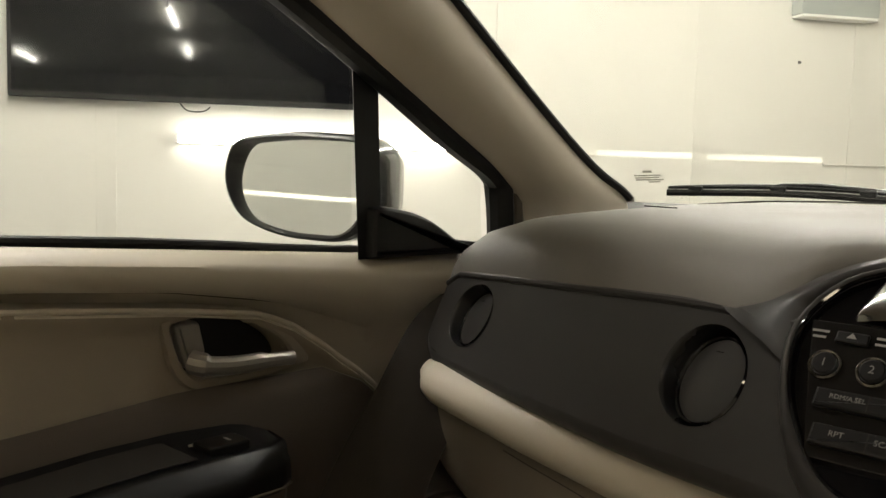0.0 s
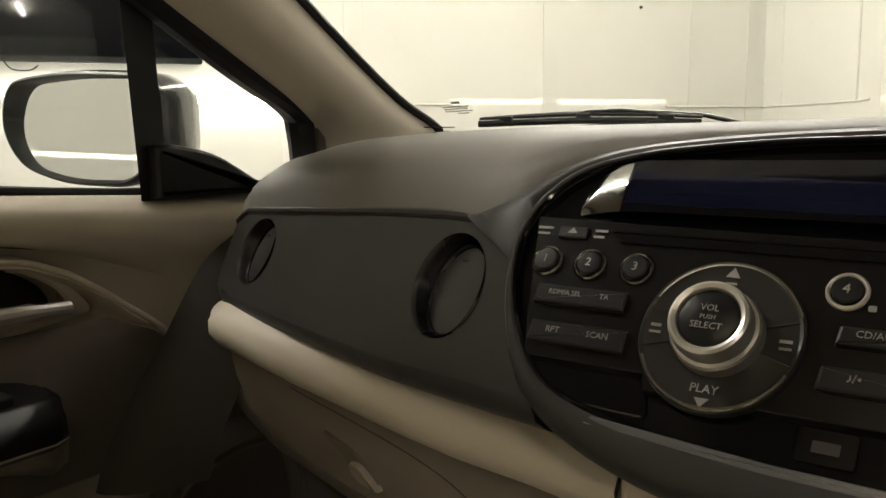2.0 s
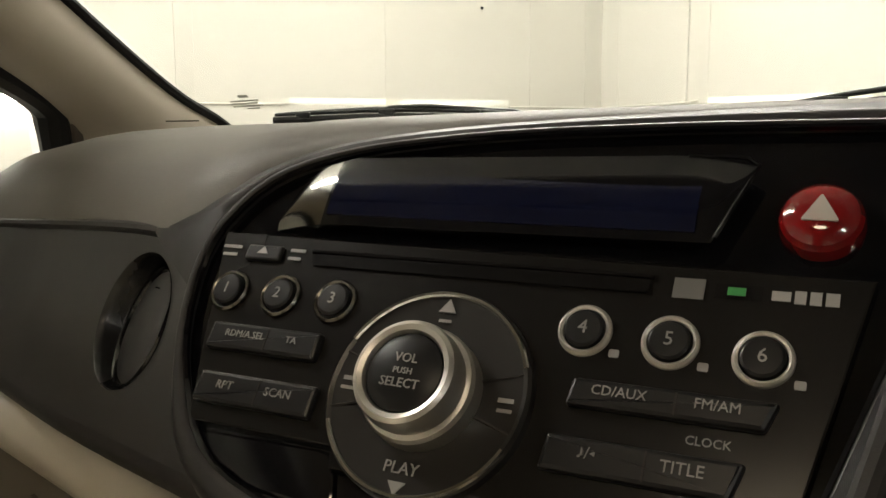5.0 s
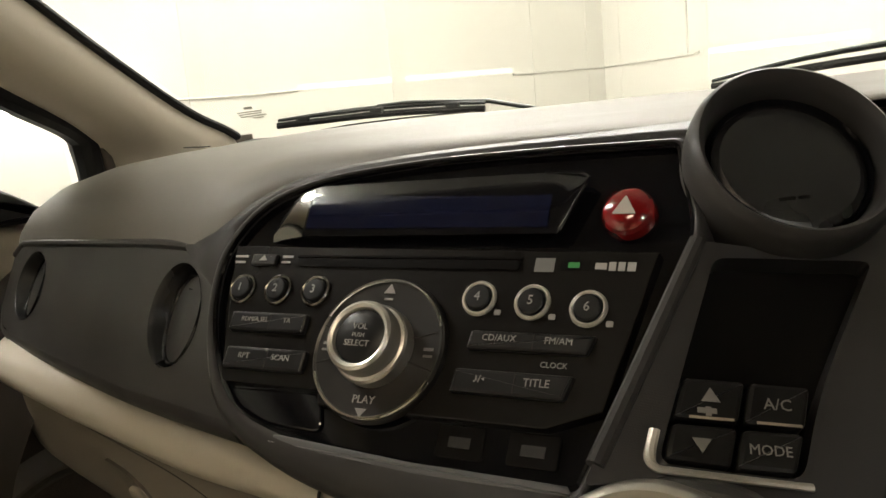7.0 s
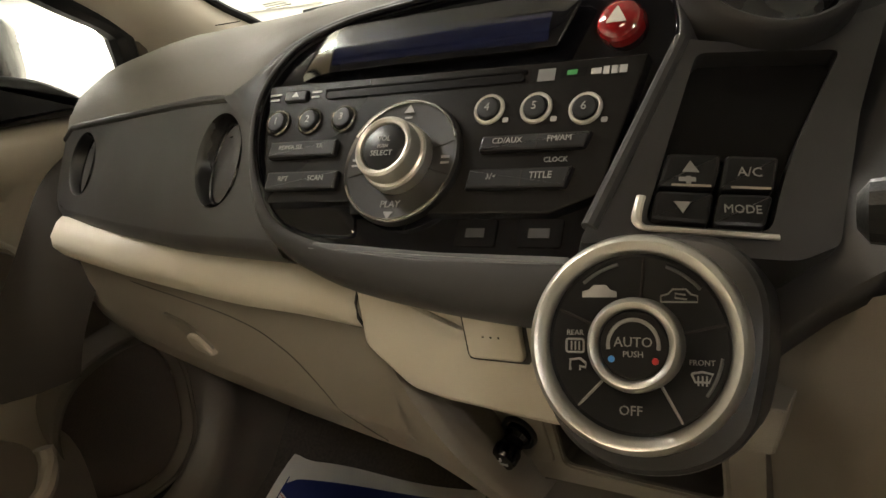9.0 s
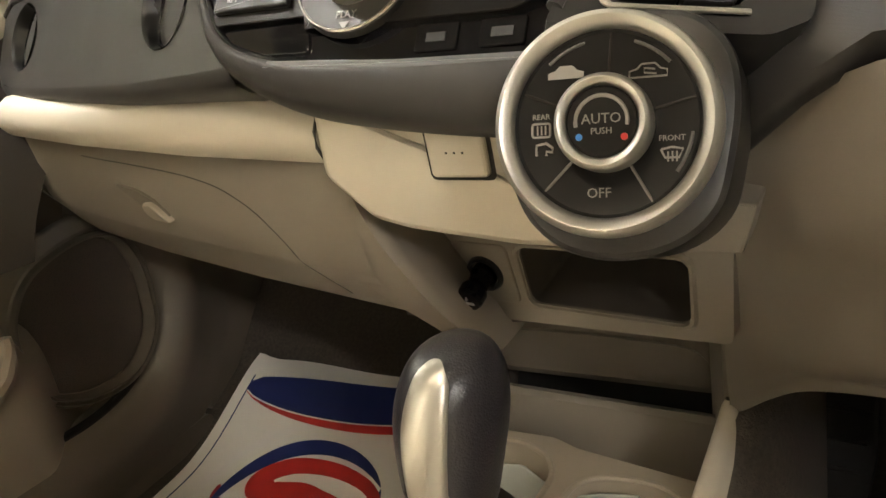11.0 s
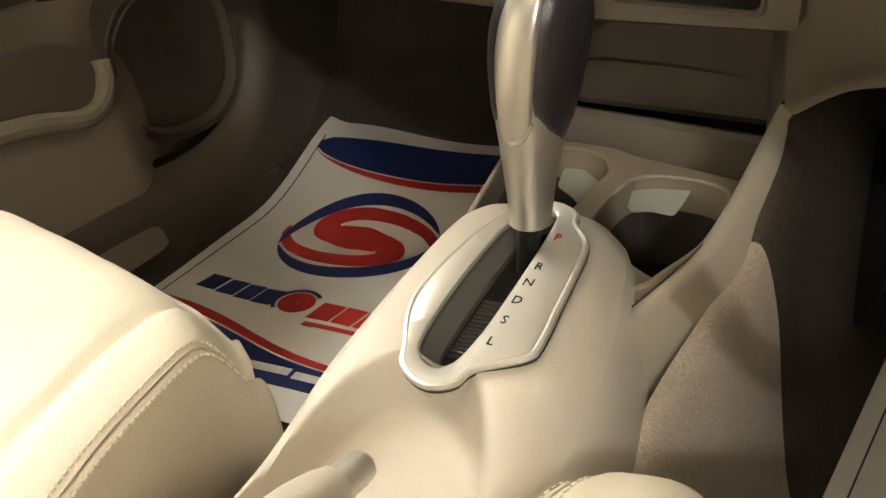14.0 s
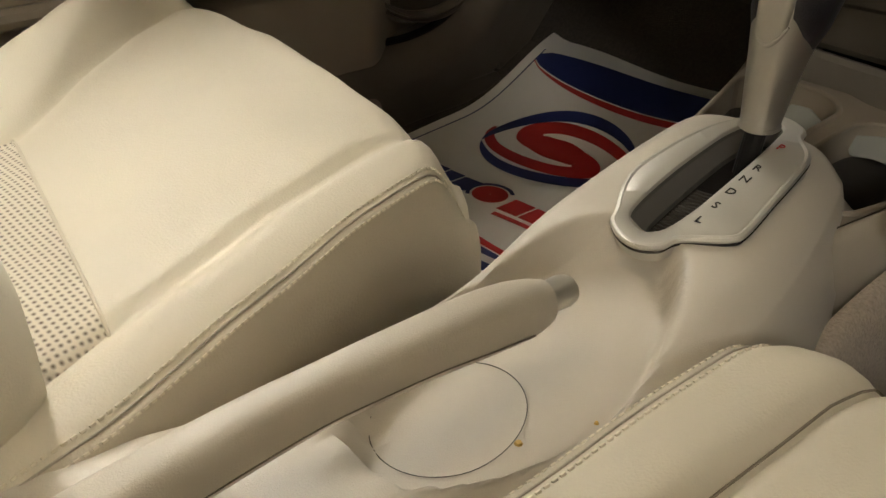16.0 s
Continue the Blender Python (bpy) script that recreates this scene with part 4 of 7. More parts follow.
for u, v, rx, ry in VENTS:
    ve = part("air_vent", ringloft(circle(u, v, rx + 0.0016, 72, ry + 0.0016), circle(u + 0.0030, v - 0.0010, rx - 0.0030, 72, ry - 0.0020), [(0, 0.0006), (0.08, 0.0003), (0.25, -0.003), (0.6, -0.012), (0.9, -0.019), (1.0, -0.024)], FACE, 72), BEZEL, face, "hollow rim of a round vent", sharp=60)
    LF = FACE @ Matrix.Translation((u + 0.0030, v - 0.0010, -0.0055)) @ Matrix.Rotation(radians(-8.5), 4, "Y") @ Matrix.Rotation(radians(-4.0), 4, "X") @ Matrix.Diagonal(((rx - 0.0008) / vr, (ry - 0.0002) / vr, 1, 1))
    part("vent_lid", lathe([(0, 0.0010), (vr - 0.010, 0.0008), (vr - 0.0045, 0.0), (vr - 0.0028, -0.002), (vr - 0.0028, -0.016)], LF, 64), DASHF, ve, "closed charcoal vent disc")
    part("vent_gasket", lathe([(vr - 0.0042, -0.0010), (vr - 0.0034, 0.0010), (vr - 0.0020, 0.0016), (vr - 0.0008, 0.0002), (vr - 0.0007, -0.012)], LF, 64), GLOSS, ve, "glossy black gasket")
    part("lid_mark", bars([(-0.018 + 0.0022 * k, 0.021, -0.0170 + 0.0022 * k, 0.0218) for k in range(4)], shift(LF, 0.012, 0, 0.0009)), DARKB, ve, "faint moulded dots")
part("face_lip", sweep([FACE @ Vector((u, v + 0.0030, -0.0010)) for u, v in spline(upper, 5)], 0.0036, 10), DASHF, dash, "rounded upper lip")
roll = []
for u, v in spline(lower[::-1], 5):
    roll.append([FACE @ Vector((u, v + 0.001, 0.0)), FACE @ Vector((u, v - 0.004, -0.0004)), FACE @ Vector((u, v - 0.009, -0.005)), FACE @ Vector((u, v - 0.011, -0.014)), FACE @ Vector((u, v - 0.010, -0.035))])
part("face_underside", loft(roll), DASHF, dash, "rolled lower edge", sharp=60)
# Dark sheet added for the black shadow between the dash and the door.
END = [(0.80, 0.80), (0.757, 0.774), (0.71, 0.712), (0.672, 0.665), (0.642, 0.620), (0.628, 0.585)]
ends = [[(-0.622, y + 0.10, z + 0.01), (-0.624, y + 0.03, z + 0.002), (-0.620, y + 0.003, z), (-0.610, y + 0.004, z), (-0.590, y + 0.014, z + 0.001), (-0.570, y + 0.032, z + 0.003), (-0.545, y + 0.07, z + 0.008)] for y, z in spline(END, 4)]
part("shadow_panel", loft(ends), mat("dark_brown_shadow", (0.030, 0.0255, 0.0215), 0.75, grain=0.2, scale=900, spec=0.15), dash, "dark sheet standing for the shadow between dash and door", sharp=70)
# beige band and glove box, swept along the dash


def band_y(x):
    return 0.733 - 0.3745 * (x + 0.57)


def section(x, pts):
    return [(x + 0.0 * dy, band_y(x) + dy, z) for dy, z in pts]


xs = [-0.582 + 0.0101 * i for i in range(50)]


def band_top(x):
    return lin(x, (-0.582, 0.742), (-0.55, 0.7475), (-0.4, 0.7505), (-0.25, 0.7585), (-0.15, 0.762), (-0.087, 0.7535))


def band_low(x):
    return lin(x, (-0.582, 0.722), (-0.565, 0.712), (-0.54, 0.708), (-0.4, 0.7085), (-0.25, 0.713), (-0.087, 0.722))


band = []
for x in xs:
    t, b = band_top(x), band_low(x)
    h = t - b
    e = smooth((x + 0.582) / 0.03)
    k = 1 - 0.8 * smooth((x + 0.22) / 0.13)
    band.append(section(x, [(0.03, t + 0.003), (0.012, t + 0.002), (0.004 - 0.012 * e * k, t - 0.1 * h), (0.0 - 0.017 * e * k, t - 0.35 * h), (0.0 - 0.017 * e * k, t - 0.62 * h), (0.004 - 0.013 * e * k, t - 0.86 * h), (0.010, b - 0.001), (0.03, b - 0.004)]))
band.append([(p[0] + 0.0025, p[1] + 0.012, p[2]) for p in band[-1]])
band.append([(p[0] + 0.003, p[1] + 0.05, p[2]) for p in band[-1]])
part("beige_band", loft(band), BEIGE, dash, "pale beige padded band", sharp=60)
part("band_seam", sweep([(p[0] + 0.0006, p[1] - 0.0004, p[2]) for p in band[-3][2:6]], 0.0010, 6), GAPM, dash, "dark seam at the end of the band")
gb = []
for x in [-0.575 + 0.012 * i for i in range(42)]:
    b = band_low(x)
    gb.append(section(x, [(0.02, b + 0.004), (0.012, b - 0.006), (0.013, b - 0.03), (0.019, b - 0.055), (0.0245, b - 0.074), (0.028, b - 0.0785), (0.050, b - 0.105), (0.060, b - 0.1145), (0.075, b - 0.120), (0.20, b - 0.125), (0.40, b - 0.11)]))
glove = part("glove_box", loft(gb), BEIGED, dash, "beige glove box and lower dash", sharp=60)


def ong(x, d):
    """A place on the glove box front, d below the band."""
    b = band_low(x)
    return Vector((x, band_y(x) + lin(d, (0.006, 0.012), (0.03, 0.013), (0.055, 0.019), (0.074, 0.0245), (0.0785, 0.028), (0.105, 0.050)), b - d))


part("glove_lid_gap", sweep([ong(x, d) for x, d in spline([(-0.44, 0.012), (-0.34, 0.014), (-0.25, 0.019), (-0.20, 0.032), (-0.17, 0.055), (-0.150, 0.082), (-0.13, 0.104)], 5)], 0.0006, 6), TRAYIN, glove, "dark gap round the lid")
LT = fr(ong(-0.332, 0.046) + Vector((0, -0.0015, 0)), (0.937, -0.35, 0.02), (0, -0.28, 1))
# Flat plate coloured dark for the shade in the latch hollow.
part("latch_hollow", prism(rpoly([(-0.056, 0.014), (-0.018, 0.011), (0.004, 0.004), (0.022, -0.010), (-0.010, -0.012), (-0.034, 0.002)], 0.006), LT, -0.004, 0.0008), DOORLOW, glove, "shaded latch hollow")
part("latch", prism(rpoly([(-0.016, 0.000), (0.002, 0.003), (0.012, -0.003), (0.024, -0.014), (-0.004, -0.014), (-0.014, -0.009)], 0.005), LT, -0.004, 0.0050, 0.003, 3), POCKET, glove, "beige rounded lid latch")

# ---- centre panel with the radio ----
RAD = fr((-0.035, 0.557, 0.831), (1.0, -0.031, 0.0), (0.019, 0.597, 0.802), (-0.025, -0.802, 0.597))
mm = lambda pts: [(a / 1000, b / 1000) for a, b in pts]
INNER = rpoly(mm([(-113, -5), (-119, 36), (-101, 64), (-66, 77), (-10, 85), (60, 88), (118, 89), (130, 46), (96, -64), (23, -63), (-47, -58), (-86, -46)]), [0.02, 0.02, 0.018, 0.02, 0.03, 0.02, 0.004, 0.01, 0.004, 0.03, 0.03, 0.025])
OUTER = rpoly(mm([(-120, -5), (-126, 36), (-106, 69), (-68, 82), (-10, 89), (60, 92), (122, 93), (136, 46), (100, -92), (23, -86), (-47, -75), (-98, -54)]), [0.02, 0.03, 0.025, 0.03, 0.03, 0.02, 0.004, 0.01, 0.004, 0.03, 0.04, 0.035])
cp = thing("car_radio", RAD @ Vector((0, -0.06, -0.03)), "glossy black centre panel with an audio unit", "car radio")
part("bezel", loft([[RAD @ Vector((a[0] + (b[0] - a[0]) * w, a[1] + (b[1] - a[1]) * w, h)) for w, h in ((0.30, -0.050), (0.06, -0.034), (-0.03, -0.022), (-0.02, -0.014), (0.05, -0.0075), (0.25, -0.001), (0.5, 0.0016), (0.75, 0.0022), (0.93, 0.0014), (1.0, -0.0006), (1.0, -0.008))] for a, b in zip(OUTER + OUTER[:1], INNER + INNER[:1])]), DASHF, cp, "charcoal rounded surround", sharp=60)
hood, pad_edge = [], spline(CREASE, 6)
for i in range(4, 33):
    u, v = OUTER[i]
    p = RAD @ Vector((u, v, -0.006))
    x = min(p.x, lin(i, (4, -0.215), (9, -0.188), (14, -0.152), (19, -0.10), (22, 0.2)))
    q = Vector(min(pad_edge, key=lambda e: abs(e[0] - x)))
    m = p.lerp(q, 0.5) + Vector((0, -0.003, 0.003))
    hood.append([tuple(p + Vector((0, 0.012, -0.004))), tuple(p), tuple(p.lerp(m, 0.5) + Vector((0, -0.0015, 0.002))), tuple(m), tuple(m.lerp(q, 0.6) + Vector((0, -0.001, 0.002))), tuple(q + Vector((0, 0.006, 0.002)))])
part("hood_edge", loft(hood), DASHF, dash, "soft charcoal edge round the centre panel", sharp=80)
part("inner_edge", sweep([RAD @ Vector((u, v, 0.0002)) for u, v in INNER + INNER[:1]], 0.0014, 6), GLOSS, cp, "thin glossy inner edge")
part("black_panel", prism(INNER, RAD, -0.012, -0.003), GLOSS, cp, "glossy black panel")
FPL = mm([(-113, 41), (115, 38.5), (101, -31), (78, -40), (-34, -40), (-36, -33), (-95, -33), (-101, -10)])
RINGD = mat("dark_chrome_ring", (0.16, 0.15, 0.135), 0.25, 1.0)
RAP = shift(RAD, 0.001, -0.002)
plate = part("audio_plate", prism(FPL, RAP, -0.004, 0.0012, 0.0008), PLATE, cp, "dark brushed metallic audio face")
part("cd_slot", prism(rrect(-0.068, 0.0290, 0.054, 0.0335, 0.0015), RAP, -0.002, 0.0021), DARKB, plate, "dark disc slot")
part("slot_lip", sweep([RAP @ Vector((u, 0.0345, 0.0016)) for u in (-0.069, 0, 0.055)], 0.0008, 6), DARKB, plate)
part("eject_button", prism(rrect(-0.098, 0.029, -0.082, 0.0355, 0.001), RAP, 0, 0.003, 0.001), MATTB, plate)
part("eject_mark", prism([(-0.0925, 0.0315), (-0.0875, 0.0315), (-0.09, 0.0345)], RAP, 0.0028, 0.0033), WHITEP, plate, "white printed triangle")
for q in ((-0.1105, 0.0338, -0.1020, 0.0350), (-0.1095, 0.0305, -0.1030, 0.0317), (-0.0790, 0.0338, -0.0725, 0.0350), (-0.0790, 0.0305, -0.0735, 0.0317)):
    part("small_print", bars([q], shift(RAP, 0, 0, 0.0015)), WHITEP, plate, "tiny white printing")
for i, (u, v) in enumerate(mm([(-99, 16), (-76, 16), (-52.5, 16), (37.5, 15), (63, 14), (88.5, 12)])):
    b = part("preset_button", lathe([(0, 0.0042), (0.0052, 0.0040), (0.0060, 0.0034), (0.0062, 0.0)], shift(RAP, u, v), 28), MATTB, plate, "round black numbered button")
    part("button_ring", lathe([(0.0064, 0.0), (0.0066, 0.0026), (0.0074, 0.0030), (0.0082, 0.0022), (0.0086, 0.0)], shift(RAP, u, v), 32), SILVERP if i > 2 else RINGD, b, "metal ring")
    part("digit", lettering(str(i + 1), 0.0060, shift(RAP, u, v, 0.0042)), WHITEP, b, "white digit")
    if i > 2:
        part("indicator", prism(rrect(u + 0.0085, v - 0.0075, u + 0.0115, v - 0.005, 0.0005), RAP, 0, 0.0016), WHITEP, plate, "tiny white mark")


def key(u0, v0, u1, v1, words, skew=0.0, size=0.0052):
    k = part("key_bar", prism(rpoly([(u0 + skew * 0.3, v1), (u1, v1), (u1 - skew, v0), (u0, v0)], 0.0012, 3), RAP, 0, 0.0042, 0.0014), MATTB, plate, "black double key")
    for w, u in words:
        part("key_text", lettering(w, size, shift(RAP, u, (v0 + v1) / 2 + 0.0008, 0.0043)), WHITEP, k, "white lettering")
    part("key_groove", prism(rrect((u0 + u1) / 2 + 0.0018, v0 + 0.001, (u0 + u1) / 2 + 0.0024, v1 - 0.001, 0.0002), RAP, 0.003, 0.0044), GAPM, k)


key(-0.0985, -0.0070, -0.0515, 0.0030, (("RDM/A.SEL", -0.0825), ("TA", -0.0625)), 0, 0.0036)
key(-0.0950, -0.0265, -0.0460, -0.0155, (("RPT", -0.0825), ("SCAN", -0.060)), 0, 0.0042)
key(0.0370, -0.0090, 0.0945, -0.0005, (("CD/AUX", 0.0520), ("FM/AM", 0.0790)), 0.003, 0.0042)
key(0.0330, -0.0285, 0.0880, -0.0180, (("♪/◂", 0.0465), ("TITLE", 0.0725)), 0.003, 0.0048)
part("clock_text", lettering("CLOCK", 0.0036, shift(RAP, 0.0775, -0.0135, 0.0014)), WHITEP, plate, "white lettering")
part("badge", bars([(0.061, 0.0285, 0.070, 0.0350)], RAP, 0.0015), mat("grey_print", (0.10, 0.097, 0.09), 0.5), plate, "grey printed badge")
part("lit_badge", bars([(0.073, 0.0295, 0.086, 0.0340)], RAP, 0.0015), DARKB, plate)
part("green_lamp", bars([(0.0765, 0.0305, 0.0815, 0.0330)], RAP, 0.0018), GREENP, plate, "green indicator")
part("disc_print", bars([(0.0885, 0.0300, 0.0935, 0.0330), (0.0945, 0.0295, 0.0975, 0.0335), (0.0985, 0.0295, 0.1015, 0.0335), (0.1025, 0.0295, 0.1060, 0.0335)], RAP, 0.0015), WHITEP, plate, "white printed symbols")
# volume dial
RINGF = mat("dark_grey_ring_face", (0.022, 0.020, 0.018), 0.30, 0.2, mottle=0.05, mscale=20)
VC = (-0.007, -0.012)
VF = shift(RAP, *VC)
dial = part("mode_ring", lathe([(0.0345, 0.0), (0.0342, 0.0045), (0.0332, 0.0058), (0.0318, 0.0052), (0.0185, 0.0045), (0.017, 0.0)], VF, 72), RINGF, cp, "black ring key with a silver edge")
for a0, a1 in ((20, 155), (205, 335)):
    part("silver_arc", sweep([VF @ Vector((0.0329 * math.cos(radians(a)), 0.0329 * math.sin(radians(a)), 0.0056)) for a in range(a0, a1 + 1, 5)], 0.0009, 6, up=tuple(RAP.col[2][:3])), CHROME, dial, "bright silver edge line")
for a in (163, 197, 343, 17):
    part("ring_gap", sweep([VF @ Vector((r * math.cos(radians(a)), r * math.sin(radians(a)), 0.0050)) for r in (0.019, 0.026, 0.033)], 0.0005, 5, up=tuple(RAP.col[2][:3])), GAPM, dial)
part("up_mark", prism([(-0.003, 0.0265), (0.003, 0.0265), (0, 0.0312)], VF, 0.004, 0.0056), WHITEP, dial, "white printed triangle")
part("down_mark", prism([(-0.003, -0.0285), (0.003, -0.0285), (0, -0.0325)], VF, 0.004, 0.0056), WHITEP, dial, "white printed triangle")
part("play_text", lettering("PLAY", 0.0052, shift(VF, 0, -0.0245, 0.0052)), WHITEP, dial, "white lettering")
for q in ((-0.0295, 0.0, -0.0250, 0.0014), (-0.0295, -0.0030, -0.0245, -0.0019), (0.0245, 0.0, 0.0295, 0.0014), (0.0248, -0.0030, 0.0296, -0.0019), (-0.0022, 0.0232, 0.0022, 0.0242)):
    part("skip_mark", bars([q], shift(VF, 0, 0, 0.0050)), WHITEP, dial, "small white printing")
kn = part("volume_knob", lathe([(0.0190, 0.003), (0.0188, 0.0105), (0.0180, 0.0120), (0.0166, 0.0125), (0.0164, 0.0140), (0.0170, 0.0150), (0.0168, 0.0195), (0.0162, 0.0212), (0.0148, 0.0220), (0.0132, 0.0214), (0.0125, 0.0200)], VF, 64), SILVER, dial, "silver volume knob ring")
part("knob_cap", lathe([(0, 0.0213), (0.0100, 0.0211), (0.0122, 0.0203), (0.0125, 0.012)], VF, 48), MATTB, kn, "matt black knob cap")
for w, v, s in (("VOL", 0.0040, 0.0040), ("PUSH", 0.0, 0.0027), ("SELECT", -0.0038, 0.0040)):
    part("knob_text", lettering(w, s, shift(VF, 0, v, 0.0214)), WHITEP, kn, "white lettering")
# display, hazard switch, lower switches
# Mirror-like metal that puts the bright glare on the window's curled end.
GLARE = mat("display_glare_metal", (0.24, 0.235, 0.22), 0.10, 1.0, rvar=0.04, mscale=30)


def lens_row(u, grow=0.0):
    """The display window's lower and upper edge at u, and how far its face stands out: it curls back at its near end."""
    top = lin(u, (-0.0915, 0.050), (-0.089, 0.057), (-0.083, 0.065), (-0.075, 0.069), (-0.064, 0.0715), (0.06, 0.0745), (0.081, 0.071))
    low = lin(u, (-0.0915, 0.0425), (0.072, 0.0435), (0.081, 0.068))
    h = 0.0045 - 0.0072 * max(0.0, (-0.060 - u) / 0.031) ** 1.7
    return [RAD @ Vector((u, low + (top - low) * k / 8, h + grow + 0.0012 * math.sin(math.pi * k / 8))) for k in range(9)]


part("display_lens", thick(loft([lens_row(-0.068 + 0.149 * i / 30) for i in range(31)]), 0.002), GLOSS, cp, "glossy smoked display window", sharp=60)
part("display_glare_end", thick(loft([lens_row(-0.0913 + 0.0233 * i / 14) for i in range(15)]), 0.002), GLARE, cp, "curled end of the display window, metallic for its glare", sharp=60)
part("display_screen", thick(loft([[RAD @ Vector((u, v, 0.0052 + 0.0008 * math.sin(math.pi * (v - 0.046) / 0.02))) for v in (0.0465, 0.051, 0.056, 0.061, 0.0655)] for u in [-0.066 + 0.132 * i / 12 for i in range(13)]]), 0.0008), LCD, cp, "unlit blue-black display", sharp=60)
part("display_rim", sweep([RAD @ Vector((u, v, 0.0048)) for u, v in ((0.060, 0.0750), (0.078, 0.0735), (0.0815, 0.071), (0.080, 0.067), (0.072, 0.045))], 0.0008, 6), GLOSS, cp, "thin bright rim")
HF = shift(RAD, 0.100, 0.0555)
hz = part("hazard_switch", lathe([(0, 0.0062), (0.003, 0.0061), (0.006, 0.0057), (0.0085, 0.0048), (0.0103, 0.0034), (0.0114, 0.0016), (0.0118, -0.0008), (0.0119, -0.004)], HF, 48), REDB, cp, "glossy red round hazard switch")
part("hazard_mark", prism(rpoly([(-0.0052, -0.0036), (0.0052, -0.0036), (0, 0.0054)], 0.001, 3), HF, 0.003, 0.00635), mat("pale_lens_print", (0.45, 0.40, 0.36), 0.3), hz, "white warning triangle")
for u0, u1 in ((0.0305, 0.0525), (0.0635, 0.086)):
    s = part("blank_switch", prism(rrect(u0, -0.0575, u1, -0.0435, 0.0015), RAD, -0.004, -0.0018, 0.0005), DARKB, cp, "square black switch")
    part("switch_print", bars([(u0 + 0.006, -0.053, u1 - 0.006, -0.0485)], shift(RAD, 0, 0, -0.0017)), mat("dull_print", (0.016, 0.015, 0.014), 0.4), s, "dull printed mark")
part("lower_ledge", prism(rpoly(mm([(-90, -37), (-34, -36), (-28, -54), (-60, -53), (-82, -45)]), 0.006), RAD, -0.004, -0.0012, 0.001), GLOSS, cp, "glossy black ledge")
part("chin_strip", prism(rpoly(mm([(-52, -57.5), (24, -62), (93, -63), (95, -67), (24, -67), (-55, -62)]), 0.001, 2), RAD, -0.004, 0.002, 0.001), mat("grey_chin", (0.10, 0.10, 0.105), 0.3), cp, "grey lower strip")

# ---- the driver's controls ----
COL = fr((0.117, 0.542, 0.820), (0.859, 0.512, 0.0), (-0.33, 0.553, 0.765), (0.392, -0.657, 0.644))
cc = thing("climate_stack", (0.11, 0.56, 0.72), "charcoal control column with vent, keys and a round dial", "climate controls")
POCK = rpoly(mm([(4, 51), (66, 42), (28, -8), (11, -40), (-38, -28), (-24, -1)]), [0.005, 0.005, 0.02, 0.006, 0.006, 0.02])
part("column", holed(rpoly(mm([(-2, 60), (-66, -33), (-52, -33), (-20, -45), (18, -54), (36, -50), (64, 10), (96, 64), (72, 58), (46, 51), (20, 54)]), 0.004), [POCK], COL, -0.03, 0.0, -0.012), WEAVE, cc, "ribbed charcoal column trim")
part("column_edge", sweep([COL @ Vector((a / 1000, b / 1000, -0.001)) for a, b in ((0, 60), (-34, 11), (-60, -26))], 0.0036, 10), DASHF, cc, "grey trim edge")
part("pocket_back", prism(POCK, COL, -0.018, -0.0112), DARKB, cc, "dark blank display pocket")
part("pocket_step", sweep([COL @ Vector((a / 1000, b / 1000, -0.0105)) for a, b in ((-19, 5), (4, 0), (27, -5))], 0.0012, 6), DARKB, cc, "dark step above the keys")
part("pad_frame", sweep([COL @ Vector((a / 1000, b / 1000, 0.0008)) for a, b in spline([(-36.5, -16), (-40.5, -25), (-39.5, -29.5), (-34, -31.5), (-10, -37.5), (13, -43)], 4)], 0.0022, 8, sy=0.6), SILVERP, cc, "grey pad frame")
for q, w in ((((-21, 2.5), (1, -2), (-6, -17.5), (-29, -12.5)), "up"), (((2.5, -2.5), (24, -7), (17, -22.5), (-4.5, -18)), "A/C"), (((-29.5, -14), (-6.5, -19), (-13, -33), (-35.5, -27)), "down"), (((-5, -19.5), (16.5, -24), (9, -38), (-11.5, -33.5)), "MODE")):
    k = part("climate_key", prism(rpoly(mm(q), 0.0025, 3), COL, -0.012, 0.0012, 0.0018), MATTB, cc, "matt black climate key")
    cu, cv = sum(p[0] for p in q) / 4000, sum(p[1] for p in q) / 4000
    F = shift(COL, cu, cv, 0.0013, -12)
    if w == "up":
        part("key_mark", prism([(-0.0035, -0.001), (0.0035, -0.001), (0, 0.0045)], F, -0.0002, 0.0002), WHITEP, k, "white printed arrow")
        part("fan_mark", bars([(-0.005, -0.0055, 0.002, -0.0035), (-0.002, -0.0065, 0.0, -0.003)], F), WHITEP, k, "white printed fan sign")
    elif w == "down":
        part("key_mark", prism([(-0.0035, 0.002), (0.0035, 0.002), (0, -0.0035)], F, -0.0002, 0.0002), WHITEP, k, "white printed arrow")
    else:
        part("key_text", lettering(w, 0.0062 if w == "A/C" else 0.0054, F), WHITEP, k, "white lettering")
    if w in ("up", "A/C"):
        part("lamp_bar", bars([(-0.008, -0.0078, 0.008, -0.0068)], F), mat("dim_lamp_bar", (0.35, 0.31, 0.24), 0.4), k, "dim indicator bar")
# round vent above
RV = shift(COL, 0.046, 0.0895, 0.015)
rv = part("round_vent", lathe([(0.0345, -0.026), (0.0356, -0.011), (0.0372, -0.004), (0.0390, 0.0006), (0.0408, 0.0020), (0.0424, 0.0010), (0.0438, -0.003), (0.0442, -0.009), (0.0436, -0.022), (0.041, -0.036)], RV, 72), DASHF, cc, "charcoal vent surround", sharp=60)
